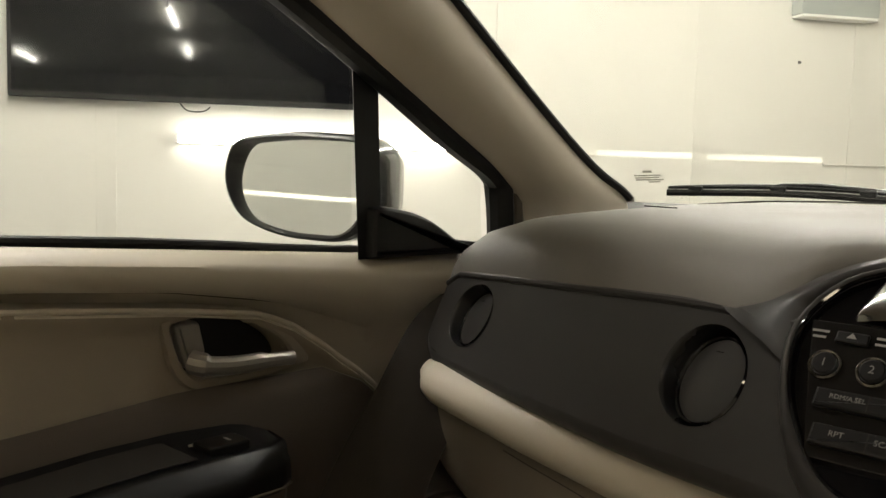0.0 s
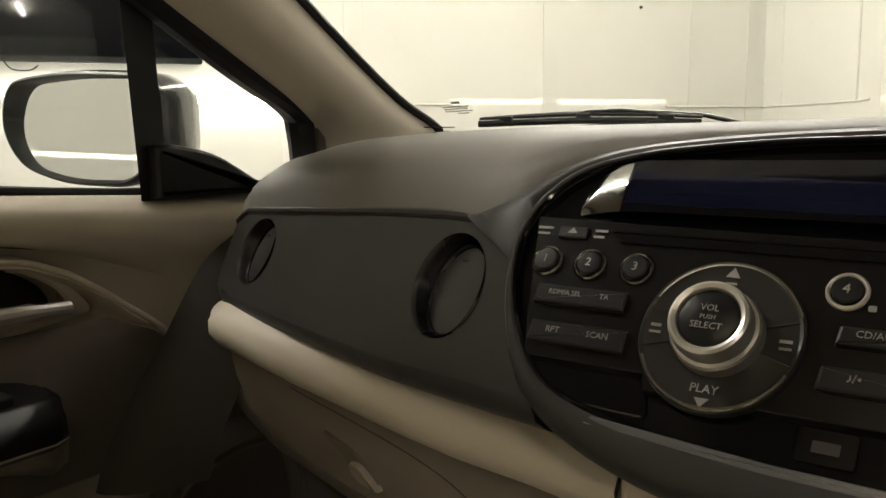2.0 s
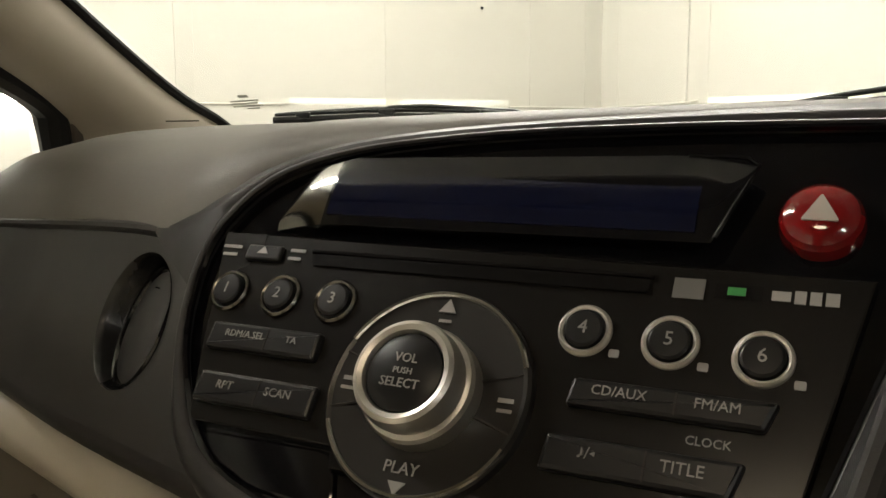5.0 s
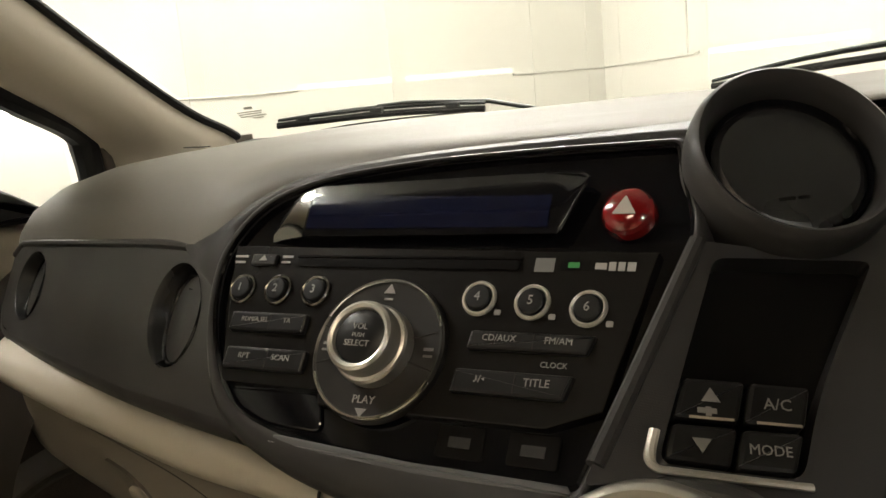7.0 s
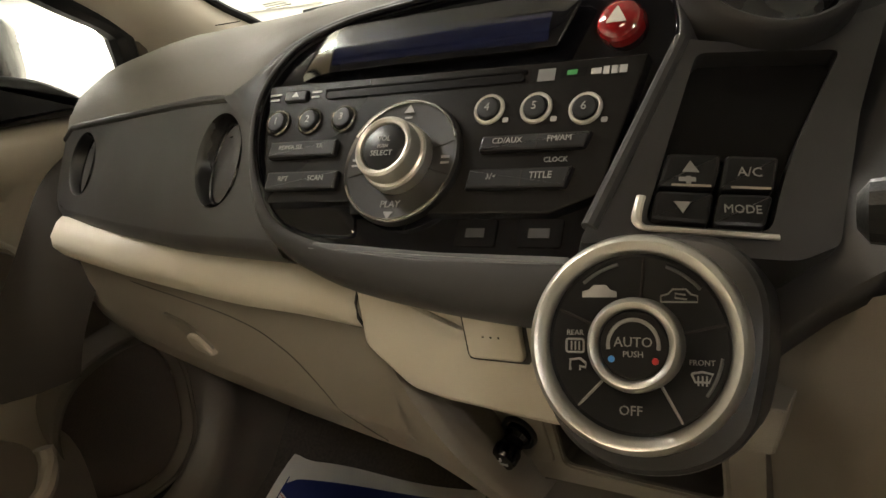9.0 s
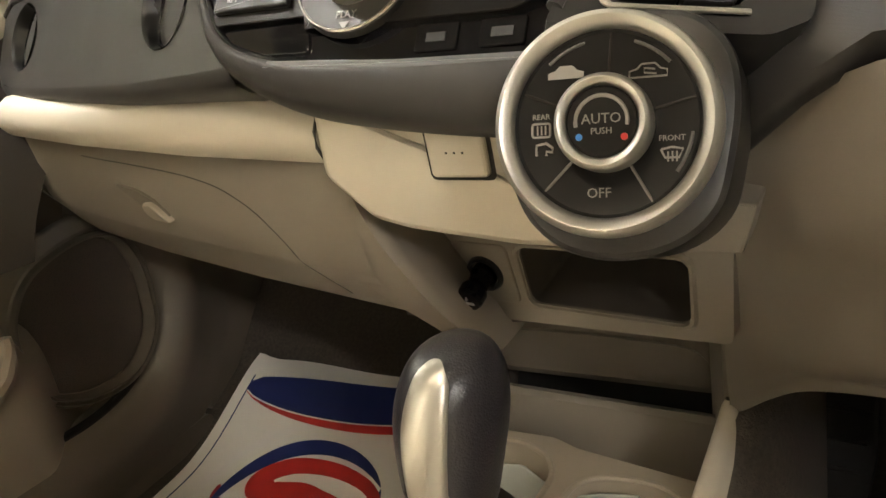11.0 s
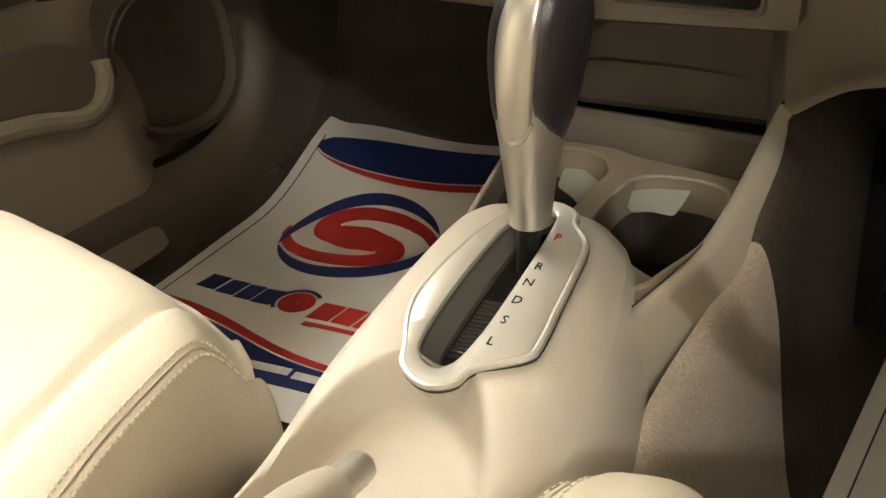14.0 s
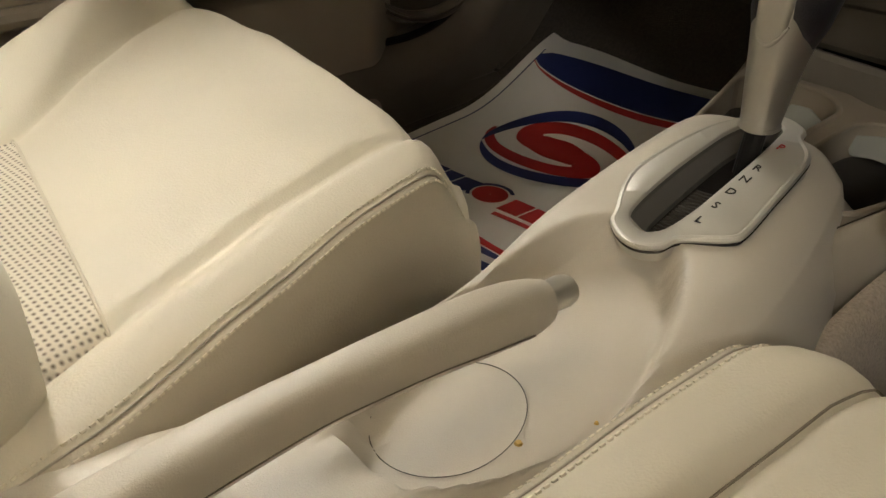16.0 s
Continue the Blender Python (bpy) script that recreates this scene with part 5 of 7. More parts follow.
part("vent_gasket", lathe([(0.0352, -0.014), (0.0342, -0.0105), (0.0330, -0.014)], RV, 64), GLOSS, rv, "glossy black gasket")
part("vent_lid", lathe([(0, -0.0105), (0.0290, -0.011), (0.0322, -0.0125), (0.0332, -0.024)], RV, 64), BEZEL, rv, "closed charcoal vent disc")
part("vent_mark", bars([(-0.010, -0.018, -0.003, -0.0165), (-0.002, -0.018, 0.003, -0.0165)], shift(RV, 0, 0, -0.0107)), DARKB, rv, "faint moulded mark")
# dial
DIA = fr((0.095, 0.4822, 0.756), (0.996, 0.084, 0.0), (-0.03, 0.353, 0.935), (0.078, -0.932, 0.354))
part("dial_housing", prism(rpoly(mm([(-43, 8), (-42, -18), (-34, -37), (-20, -48.5), (-2, -53), (18, -51), (33, -44), (43.5, -32), (47, -15), (50, 5), (48, 26), (34, 42), (2, 46), (-28, 37), (-40, 22)]), 0.012), DIA, -0.06, -0.003, 0.006, 3), WEAVE, cc, "ribbed charcoal dial housing")
dl = part("dial_ring", lathe([(0.0435, -0.012), (0.0435, 0.002), (0.0425, 0.0062), (0.0405, 0.0078), (0.0375, 0.0066), (0.0360, 0.003), (0.0357, -0.002)], DIA, 96), SILVER, cc, "broad satin silver ring", sharp=60)
part("dial_face", lathe([(0, 0.0), (0.030, 0.0002), (0.0345, 0.001), (0.0358, 0.002), (0.036, -0.006)], DIA, 72), MATTB, dl, "black key face")
for a in (86, 157, 226, 300, 14):
    part("face_gap", sweep([DIA @ Vector((r * math.cos(radians(a)), r * math.sin(radians(a)), 0.0006)) for r in (0.018, 0.026, 0.0352)], 0.0006, 6), GAPM if a not in (226, 300) else mat("grey_gap", (0.25, 0.24, 0.22), 0.4), dl, "gap between keys")
for a in (118, 56, 338):
    part("key_lamp", sweep([DIA @ Vector((0.0325 * math.cos(radians(a + d)), 0.0325 * math.sin(radians(a + d)), 0.0009)) for d in (-14, -7, 0, 7, 14)], 0.0007, 6), mat("smoked_lamp", (0.10, 0.10, 0.095), 0.3), dl, "smoked indicator line")
kr = part("dial_knob", lathe([(0.0185, 0.0), (0.0185, 0.008), (0.0178, 0.0105), (0.0165, 0.0118), (0.0148, 0.0112), (0.0138, 0.0095), (0.0135, 0.006)], DIA, 64), SILVER, dl, "satin silver turning knob", sharp=60)
part("knob_cap", lathe([(0, 0.0092), (0.0125, 0.009), (0.0136, 0.0084), (0.0137, 0.004)], DIA, 48), MATTB, kr, "black push cap")
part("cap_text", lettering("AUTO", 0.0054, shift(DIA, 0, 0.0010, 0.0093)), WHITEP, kr, "white lettering")
part("cap_text", lettering("PUSH", 0.0034, shift(DIA, 0, -0.0036, 0.0093)), WHITEP, kr, "white lettering")
part("cap_arc", sweep([DIA @ Vector((0.0098 * math.cos(radians(a)), 0.0098 * math.sin(radians(a)), 0.0092)) for a in range(-10, 191, 10)], 0.0008, 6), WHITEP, kr, "white printed arc")
part("cold_dot", lathe([(0, 0.0096), (0.0013, 0.0094), (0.0014, 0.0088)], shift(DIA, -0.0085, -0.0055), 12), BLUEP, kr, "blue dot")
part("hot_dot", lathe([(0, 0.0096), (0.0013, 0.0094), (0.0014, 0.0088)], shift(DIA, 0.0085, -0.0060), 12), REDP, kr, "red dot")
part("off_text", lettering("OFF", 0.0054, shift(DIA, -0.003, -0.0262, 0.0004)), WHITEP, dl, "white lettering")
part("rear_text", lettering("REAR", 0.0030, shift(DIA, -0.0255, 0.0042, 0.0004)), WHITEP, dl, "white lettering")
part("front_text", lettering("FRONT", 0.0030, shift(DIA, 0.0245, -0.0065, 0.0004)), WHITEP, dl, "white lettering")
part("car_sign", prism(mm([(-7, -2.2), (-7, 0.2), (-4.2, 1.0), (-2.4, 2.8), (2.6, 2.8), (4.6, 0.8), (7, 0.2), (7, -2.2)]), shift(DIA, -0.0155, 0.0207), 0, 0.0005), WHITEP, dl, "white car outline")
CS = mm([(-7, -2.2), (-7, 0.2), (-4.2, 1.0), (-2.4, 2.8), (2.6, 2.8), (4.6, 0.8), (7, 0.2), (7, -2.2)])
part("recirculate_sign", sweep([shift(DIA, 0.0160, 0.0190, 0.0004) @ Vector((*p, 0)) for p in CS + CS[:1]], 0.0004, 5), WHITEP, dl, "white outlined car sign")
part("recirculate_arrow", sweep([shift(DIA, 0.0160, 0.0190, 0.0004) @ Vector((*p, 0)) for p in mm([(3, -1.2), (-1.5, -0.6), (-1.5, 1.2), (2.5, 0.6)])], 0.0004, 5), WHITEP, dl, "white arrow")
part("rear_screen_sign", sweep([shift(DIA, -0.0255, -0.0010, 0.0004) @ Vector((*p, 0)) for p in rrect(-0.0036, -0.0026, 0.0036, 0.0026, 0.0008, 2) + [(0.0036, 0.0018)]], 0.0005, 5), WHITEP, dl, "white rear screen sign")
part("rear_screen_waves", bars([(-0.0018, -0.0018, -0.0012, 0.0018), (-0.0002, -0.0018, 0.0004, 0.0018), (0.0014, -0.0018, 0.0020, 0.0018)], shift(DIA, -0.0255, -0.0010, 0.0004)), WHITEP, dl, "white wavy marks")
part("mirror_sign", sweep([shift(DIA, -0.0245, -0.0085, 0.0004) @ Vector((*p, 0)) for p in mm([(-3, -2.4), (-3, 1.8), (1, 2.4), (3.4, 0.6), (3.4, -1.2), (1, -0.8), (1, -2.4)])], 0.0006, 5), WHITEP, dl, "white mirror sign")
part("front_screen_sign", sweep([shift(DIA, 0.0245, -0.0122, 0.0004) @ Vector((*p, 0)) for p in mm([(-4, 1.6), (0, 2.4), (4, 1.6), (2.6, -1.6), (-2.6, -1.6), (-4, 1.6)])], 0.0005, 5), WHITEP, dl, "white windscreen sign")
part("front_screen_waves", bars([(-0.0018, -0.0030, -0.0012, 0.0008), (-0.0002, -0.0030, 0.0004, 0.0008), (0.0014, -0.0030, 0.0020, 0.0008)], shift(DIA, 0.0245, -0.0122, 0.0004)), WHITEP, dl, "white wavy marks")

# ---- below the centre ----
CL = fr((0.0, 0.547, 0.715), (1.0, -0.06, 0.0), (0.0, -0.10, 0.99))
part("centre_trim", prism(rpoly([(-0.0835, 0.052), (-0.02, 0.051), (0.05, 0.044), (0.090, 0.026), (0.112, -0.002), (0.108, -0.036), (0.025, -0.036), (-0.040, -0.029), (-0.060, -0.024), (-0.0870, 0.002)], 0.006), CL, -0.03, 0.006, 0.010, 4), BEIGE, dash, "beige trim below the audio unit")
part("trim_end", prism(rpoly([(0.07, -0.004), (0.1425, -0.009), (0.1345, -0.034), (0.07, -0.0355)], 0.002), CL, -0.03, 0.0030, 0.0015, 2), BEIGED, dash, "beige end of the trim beside the dial")
CL = shift(CL, 0.004, 0.005, 0.006)
b = part("trim_button", prism(rrect(-0.0165, 0.000, 0.0155, 0.0290, 0.003), CL, -0.002, 0.0042, 0.0018), BEIGE, dash, "beige blank button")
part("button_gap", ringloft(rrect(-0.0190, -0.0025, 0.0180, 0.0312, 0.003), rrect(-0.0164, 0.0001, 0.0154, 0.0289, 0.003), [(0, 0.0004), (1, 0.0004)], CL, 48), GAPM, b, "dark gap")
part("button_dots", bars([(-0.006, 0.011, -0.005, 0.012), (-0.0015, 0.011, -0.0005, 0.012), (0.003, 0.011, 0.004, 0.012)], shift(CL, 0, 0.002, 0.0043)), GAPM, b, "three small dots")
LN = Vector((-0.170, -0.950, -0.255)).normalized()
LOW = fr((0.03, 0.61, 0.635), (0.984, -0.176, 0.0), (0, 0, 1), LN)
OPEN = rpoly(mm([(-34, 20), (71, 22), (66, -23), (-35, -23)]), 0.007)
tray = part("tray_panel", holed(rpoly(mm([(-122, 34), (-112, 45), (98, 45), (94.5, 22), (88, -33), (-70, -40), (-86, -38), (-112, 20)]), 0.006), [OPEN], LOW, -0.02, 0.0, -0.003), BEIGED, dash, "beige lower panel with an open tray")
part("shaded_tray_wall", ringloft(OPEN, OPEN, [(0, -0.002), (1, -0.078)], LOW, 64), TRAYIN, tray, "dark tray inside")
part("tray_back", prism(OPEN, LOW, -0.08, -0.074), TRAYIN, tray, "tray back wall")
part("tray_rim", ringloft(rpoly(mm([(-38, 24), (75, 26), (70, -27), (-39, -27)]), 0.009), OPEN, [(0, 0.0), (0.4, 0.002), (0.8, 0.0018), (1, -0.002)], LOW, 72), BEIGED, tray, "raised tray rim")
part("socket_plate", prism(rrect(-0.083, -0.024, -0.042, 0.020, 0.005), LOW, -0.002, 0.0015, 0.001), BEIGED, tray)
SK = shift(LOW, -0.062, -0.002)
cl = part("lighter_socket", lathe([(0.0125, -0.004), (0.0128, 0.002), (0.0120, 0.004), (0.0100, 0.004), (0.0088, 0.0)], SK, 40), BLACKP, tray, "black lighter socket")
part("lighter_knob", lathe([(0.0085, -0.004), (0.0085, 0.006), (0.0070, 0.009), (0.0070, 0.013), (0.0088, 0.017), (0.0088, 0.023), (0.0078, 0.0255), (0, 0.0262)], SK @ Matrix.Rotation(radians(8), 4, "X"), 36), GLOSS, cl, "black lighter knob")
LK = SK @ Matrix.Rotation(radians(8), 4, "X") @ Matrix.Translation((0, 0, 0.0263))
part("lighter_sign", bars([(-0.0045, -0.0025, 0.0045, -0.0005), (-0.001, 0.0005, 0.0002, 0.002), (0.0002, 0.0016, 0.0012, 0.004)], LK), WHITEP, cl, "white cigarette sign")
part("lower_gap", prism(rpoly(mm([(-112, 47), (84, 47), (84, 43), (-112, 43)]), 0.001, 2), LOW, -0.03, -0.002), GAPM, dash, "dark joint")
leg = []
for z, xl, xr in ((0.725, -0.150, -0.087), (0.707, -0.150, -0.084), (0.675, -0.140, -0.069), (0.641, -0.115, -0.050), (0.622, -0.090, -0.041), (0.607, -0.066, -0.033), (0.587, -0.040, -0.025)):
    d = 0.722 - z
    pts = []
    for k in range(6):
        x = xl + (xr - xl) * k / 5
        pts.append((x, band_y(x) + lin(d, (-0.01, 0.012), (0.03, 0.013), (0.06, 0.020), (0.09, 0.034), (0.108, 0.048), (0.15, 0.078)) + 0.0012, z))
    x, y, z = pts[-1]
    leg.append(pts + [(x + 0.003, y + 0.003, z), (x + 0.0045, y + 0.010, z), (x + 0.005, y + 0.06, z)])
lc = [spline([r[i] for r in leg], 4) for i in range(len(leg[0]))]
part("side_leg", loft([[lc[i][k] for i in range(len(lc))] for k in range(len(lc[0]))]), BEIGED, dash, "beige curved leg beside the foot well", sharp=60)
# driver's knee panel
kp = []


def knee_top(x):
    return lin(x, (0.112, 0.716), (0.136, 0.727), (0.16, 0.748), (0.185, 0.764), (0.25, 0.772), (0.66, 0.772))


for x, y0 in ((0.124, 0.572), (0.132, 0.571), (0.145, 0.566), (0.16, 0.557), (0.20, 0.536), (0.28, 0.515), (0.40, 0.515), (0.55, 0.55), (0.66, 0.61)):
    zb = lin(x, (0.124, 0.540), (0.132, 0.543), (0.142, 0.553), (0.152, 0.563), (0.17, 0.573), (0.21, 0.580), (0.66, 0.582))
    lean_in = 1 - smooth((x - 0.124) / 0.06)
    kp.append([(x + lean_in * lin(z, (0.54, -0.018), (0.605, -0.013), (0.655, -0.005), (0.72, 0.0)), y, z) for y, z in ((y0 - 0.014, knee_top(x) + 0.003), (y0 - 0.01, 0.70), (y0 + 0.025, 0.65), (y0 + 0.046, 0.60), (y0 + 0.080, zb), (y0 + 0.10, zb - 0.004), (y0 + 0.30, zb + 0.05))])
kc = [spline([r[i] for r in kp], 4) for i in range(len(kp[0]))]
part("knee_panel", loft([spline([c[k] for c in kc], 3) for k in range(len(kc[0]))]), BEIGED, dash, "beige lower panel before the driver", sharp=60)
dt = []
for x, y0, y1 in ((0.112, 0.60, 0.545), (0.136, 0.605, 0.537), (0.16, 0.61, 0.532), (0.185, 0.60, 0.53), (0.21, 0.58, 0.52), (0.30, 0.535, 0.50), (0.45, 0.545, 0.51), (0.64, 0.62, 0.60)):
    zb = knee_top(x)
    dt.append([(x, y0 + 0.07, 0.90), (x, y0 + 0.04, 0.875), (x, y0 + 0.02, 0.84), (x, y1 + 0.02, 0.80), (x, y1 - 0.002, zb + 0.012), (x, y1 + 0.004, zb), (x, y1 + 0.03, zb - 0.006)])
part("driver_face", loft(dt), WEAVE, dash, "ribbed charcoal driver side panel", sharp=60)
# ---- the centre console ----
con = thing("centre_console", (0.01, 0.35, FLOOR), "pale beige plastic centre console", "centre console")


def con_row(y, xl, xr, zt, wl, wr, zside=None):
    zs_ = zside or zt - 0.018
    return [(wl, y, 0.25), (wl + 0.006, y, 0.34), (xl - 0.012, y, zs_ - 0.03), (xl - 0.004, y, zs_), (xl + 0.006, y, zt - 0.005), (xl + 0.022, y, zt), (xl * 0.5 + xr * 0.5, y, zt + 0.001), (xr - 0.022, y, zt), (xr - 0.006, y, zt - 0.005), (xr + 0.008, y, zs_), (xr + 0.022, y, zs_ - 0.042), (xr + 0.030, y, 0.36), (xr + 0.034, y, 0.25)]


stations = [(-0.12, -0.075, 0.075, 0.470, -0.105, 0.10), (0.0, -0.075, 0.075, 0.468, -0.105, 0.10), (0.10, -0.072, 0.074, 0.466, -0.102, 0.10), (0.20, -0.066, 0.074, 0.466, -0.10, 0.10), (0.28, -0.060, 0.076, 0.475, -0.098, 0.102), (0.34, -0.056, 0.077, 0.4978, -0.097, 0.105),
            (0.38, -0.055, 0.075, 0.5065, -0.097, 0.104), (0.43, -0.054, 0.066, 0.5140, -0.097, 0.10), (0.48, -0.056, 0.052, 0.515, -0.098, 0.09), (0.515, -0.060, 0.039, 0.506, -0.10, 0.08), (0.54, -0.066, 0.026, 0.492, -0.10, 0.07), (0.555, -0.07, 0.014, 0.466, -0.10, 0.06)]
rows = [con_row(*s) for s in stations]
cols = [spline([r[i] for r in rows], 9) for i in range(len(rows[0]))]
grid_rows = [[cols[i][k] for i in range(len(cols))] for k in range(len(cols[0]))]
fine = []
for r in grid_rows:
    fine.append(r[:4] + resample(spline(r[3:10], 6), 57, False)[1:-1] + r[9:])


GATE = fr((0.0241, 0.4063, 0.5122), (0.998, 0.0, 0.064), (-0.011, 0.985, 0.171), (-0.063, -0.171, 0.983))
SLOT = spline(mm([(-16, -57), (-10, -54), (-6, -47), (-4, -30), (-3, 10), (-3, 62), (-6, 74), (-14, 77), (-24, 72), (-30, 58), (-33, 40), (-35, 0), (-33, -38), (-27, -51)]), 6, True)
GI = GATE.inverted()


def dish(x, y, z):
    """The shallow oval hollow pressed into the top before the brake."""
    d = 0.0
    e = ((x - 0.007) / 0.058) ** 2 + ((y - 0.258) / 0.104) ** 2
    if e < 1:
        d = 0.023 * smooth((1 - e) / 0.20)
    q = GI @ Vector((x, y, z))
    if z > 0.47 and q.y > -0.047 and inside((q.x, q.y), SLOT):
        return z - 0.06
    return z - d if z > 0.44 else z


bmc = loft([[(p[0], p[1], dish(*p)) for p in r] for r in fine])
body = part("body", bmc, CONS, con, "pale grained console body", sharp=55)
coin = []
for a in range(0, 361, 6):
    x, y = -0.004 + 0.035 * math.cos(radians(a)), 0.218 + 0.042 * math.sin(radians(a))
    coin.append((x, y, dish(x, y, lin(y, (0.10, 0.466), (0.20, 0.4662), (0.28, 0.4735))) + 0.0012))
part("coin_outline", sweep(coin, 0.00028, 5), TRAYIN, con, "thin line round a tray insert")
for x, y, r in ((0.035, 0.225, 0.0022), (0.052, 0.262, 0.0012)):
    single("crumb", lathe([(0, 0.0016), (r * 0.7, 0.0012), (r, 0.0)], Matrix.Translation((x, y, 0.4505)), 8), mat("yellow_crumb", (0.6, 0.4, 0.12), 0.7), "tiny yellow crumb on the console", "crumb")
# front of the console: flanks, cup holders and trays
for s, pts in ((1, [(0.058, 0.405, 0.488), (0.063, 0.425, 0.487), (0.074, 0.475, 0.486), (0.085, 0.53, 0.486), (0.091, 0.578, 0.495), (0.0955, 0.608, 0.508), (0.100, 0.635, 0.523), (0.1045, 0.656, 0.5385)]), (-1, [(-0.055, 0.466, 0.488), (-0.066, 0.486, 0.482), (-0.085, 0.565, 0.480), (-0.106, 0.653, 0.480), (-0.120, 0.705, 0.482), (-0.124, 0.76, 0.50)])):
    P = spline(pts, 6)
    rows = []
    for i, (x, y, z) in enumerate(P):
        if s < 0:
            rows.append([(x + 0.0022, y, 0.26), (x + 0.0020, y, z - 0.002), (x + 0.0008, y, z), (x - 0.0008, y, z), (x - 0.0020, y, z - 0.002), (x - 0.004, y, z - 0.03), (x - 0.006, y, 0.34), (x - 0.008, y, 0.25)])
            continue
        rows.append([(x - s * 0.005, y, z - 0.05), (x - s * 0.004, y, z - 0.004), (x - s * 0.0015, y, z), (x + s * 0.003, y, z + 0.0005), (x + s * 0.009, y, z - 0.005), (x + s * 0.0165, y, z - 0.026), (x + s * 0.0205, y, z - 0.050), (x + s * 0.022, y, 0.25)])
    # Left flank takes the shade-darkened beige, the right one the plain beige.
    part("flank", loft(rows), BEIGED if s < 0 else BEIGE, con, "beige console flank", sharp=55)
part("flank_joint", sweep([(0.1035, 0.6545, 0.5395), (0.110, 0.6535, 0.5395), (0.117, 0.6535, 0.5365)], 0.0011, 6), GAPM, con, "dark joint at the end of the flank")
edge_a = spline([(0.060, 0.412, 0.489), (0.061, 0.440, 0.494), (0.054, 0.470, 0.497), (0.043, 0.503, 0.491), (0.031, 0.535, 0.470)], 5)
edge_b = spline([(0.061, 0.412, 0.488), (0.068, 0.452, 0.486), (0.076, 0.490, 0.4855), (0.084, 0.530, 0.486), (0.090, 0.572, 0.488)], 5)
rows = []
for i, (p, q) in enumerate(zip(edge_a, edge_b)):
    k = i / (len(edge_a) - 1)
    rows.append([(p[0] + (q[0] - p[0]) * t, p[1] + (q[1] - p[1]) * t, p[2] + (q[2] - p[2]) * t - 0.034 * k ** 1.4 * math.sin(math.pi * t ** 1.3)) for t in [j / 10 for j in range(11)]])
rows.append([(p[0] + 0.001, p[1] + 0.004, p[2] - 0.004) for p in rows[-1]])
rows.append([(p[0], p[1] + 0.001, 0.42) for p in rows[-1]])
part("scooped_facet", loft(rows), CONS, con, "pale scooped facet beside the selector", sharp=70)
part("facet_joint", sweep([(x, y, z + 0.0006) for x, y, z in edge_b], 0.0006, 5), TRAYIN, con, "fine joint line")
part("facet_joint", sweep([(x, y, z + 0.0004) for x, y, z in edge_a], 0.0006, 5), BEIGED, con, "fine joint line")
CUPF = fr((0.0, 0.0, 0.484), (1, 0, 0), (0, 1, 0))
cups = [rpoly([(-0.072, 0.530), (-0.008, 0.535), (-0.006, 0.628), (-0.016, 0.648), (-0.040, 0.662), (-0.080, 0.658), (-0.098, 0.640)], 0.008), rpoly([(0.008, 0.480), (0.066, 0.480), (0.085, 0.540), (0.0875, 0.600), (0.083, 0.622), (0.060, 0.634), (0.030, 0.634), (0.012, 0.624), (0.008, 0.605)], 0.012)]
ch = part("cup_holder", holed(rpoly([(-0.074, 0.522), (0.0, 0.470), (0.070, 0.470), (0.090, 0.540), (0.094, 0.640), (0.0, 0.662), (-0.02, 0.672), (-0.108, 0.676)], 0.004), cups, CUPF, -0.012, 0.0, -0.003), POCKET, con, "beige twin cup holder")
for c in cups:
    part("cup_rim", sweep([CUPF @ Vector((u, v, 0.0002)) for u, v in c + c[:1]], 0.0022, 8), POCKET, ch, "rounded beige rim")
    part("cup_collar", ringloft(c, c, [(0, -0.002), (1, -0.026)], CUPF, 64), POCKET, ch, "beige upper cup wall")
    # Lower cup wall coloured dark for the shadow down in the cup.
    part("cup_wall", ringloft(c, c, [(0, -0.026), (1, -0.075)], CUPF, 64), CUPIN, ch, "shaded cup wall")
    mx_, my_ = sum(p[0] for p in c) / len(c), sum(p[1] for p in c) / len(c)
    part("cup_floor", prism([(mx_ + (p[0] - mx_) * 1.01, my_ + (p[1] - my_) * 1.01) for p in c], CUPF, -0.082, -0.072), RUBBER, ch, "dark cup floor")
for pts, yw in (([(-0.053, 0.472), (-0.037, 0.473), (-0.017, 0.461), (-0.020, 0.452), (-0.034, 0.442), (-0.043, 0.450), (-0.057, 0.457)], 0.650), ([(0.005, 0.473), (0.028, 0.479), (0.054, 0.481), (0.049, 0.469), (0.044, 0.461), (0.028, 0.462), (0.013, 0.459)], 0.622)):
    part("rubber_flap", prism(rpoly(pts, 0.003), fr((0, yw, 0.475), (1, 0, 0), (0, 0.42, 1)) @ Matrix.Translation((0, -0.475, 0)), -0.001, 0.0015, 0.0008), FLAP, ch, "pale grey rubber cup flap")
for k, (x, y) in enumerate(((0.05, 0.585), (0.062, 0.592), (0.071, 0.583), (0.058, 0.578))):
    single("wrapper_scrap", prism(rpoly([(0, 0), (0.013, 0.003), (0.011, 0.010), (0.002, 0.009)], 0.002), shift(CUPF, x, y, -0.071 + 0.0015 * k, 40 * k), 0.0, 0.0012), mat("dark_crinkled_film", (0.05, 0.05, 0.055), 0.25, grain=1.0, scale=260), "crumpled dark wrapper scrap in the cup holder", "litter")
part("front_tray", thick(loft([[(x, y - 0.02 * (x + 0.09), z - 0.05 * (x + 0.09)) for y, z in ((0.708, 0.425), (0.711, 0.46), (0.715, 0.492), (0.718, 0.4965), (0.723, 0.496), (0.726, 0.46), (0.726, 0.43))] for x in (-0.098, -0.06, 0.0, 0.06, 0.088)]), 0.002), BEIGED, con, "beige upright tray front")
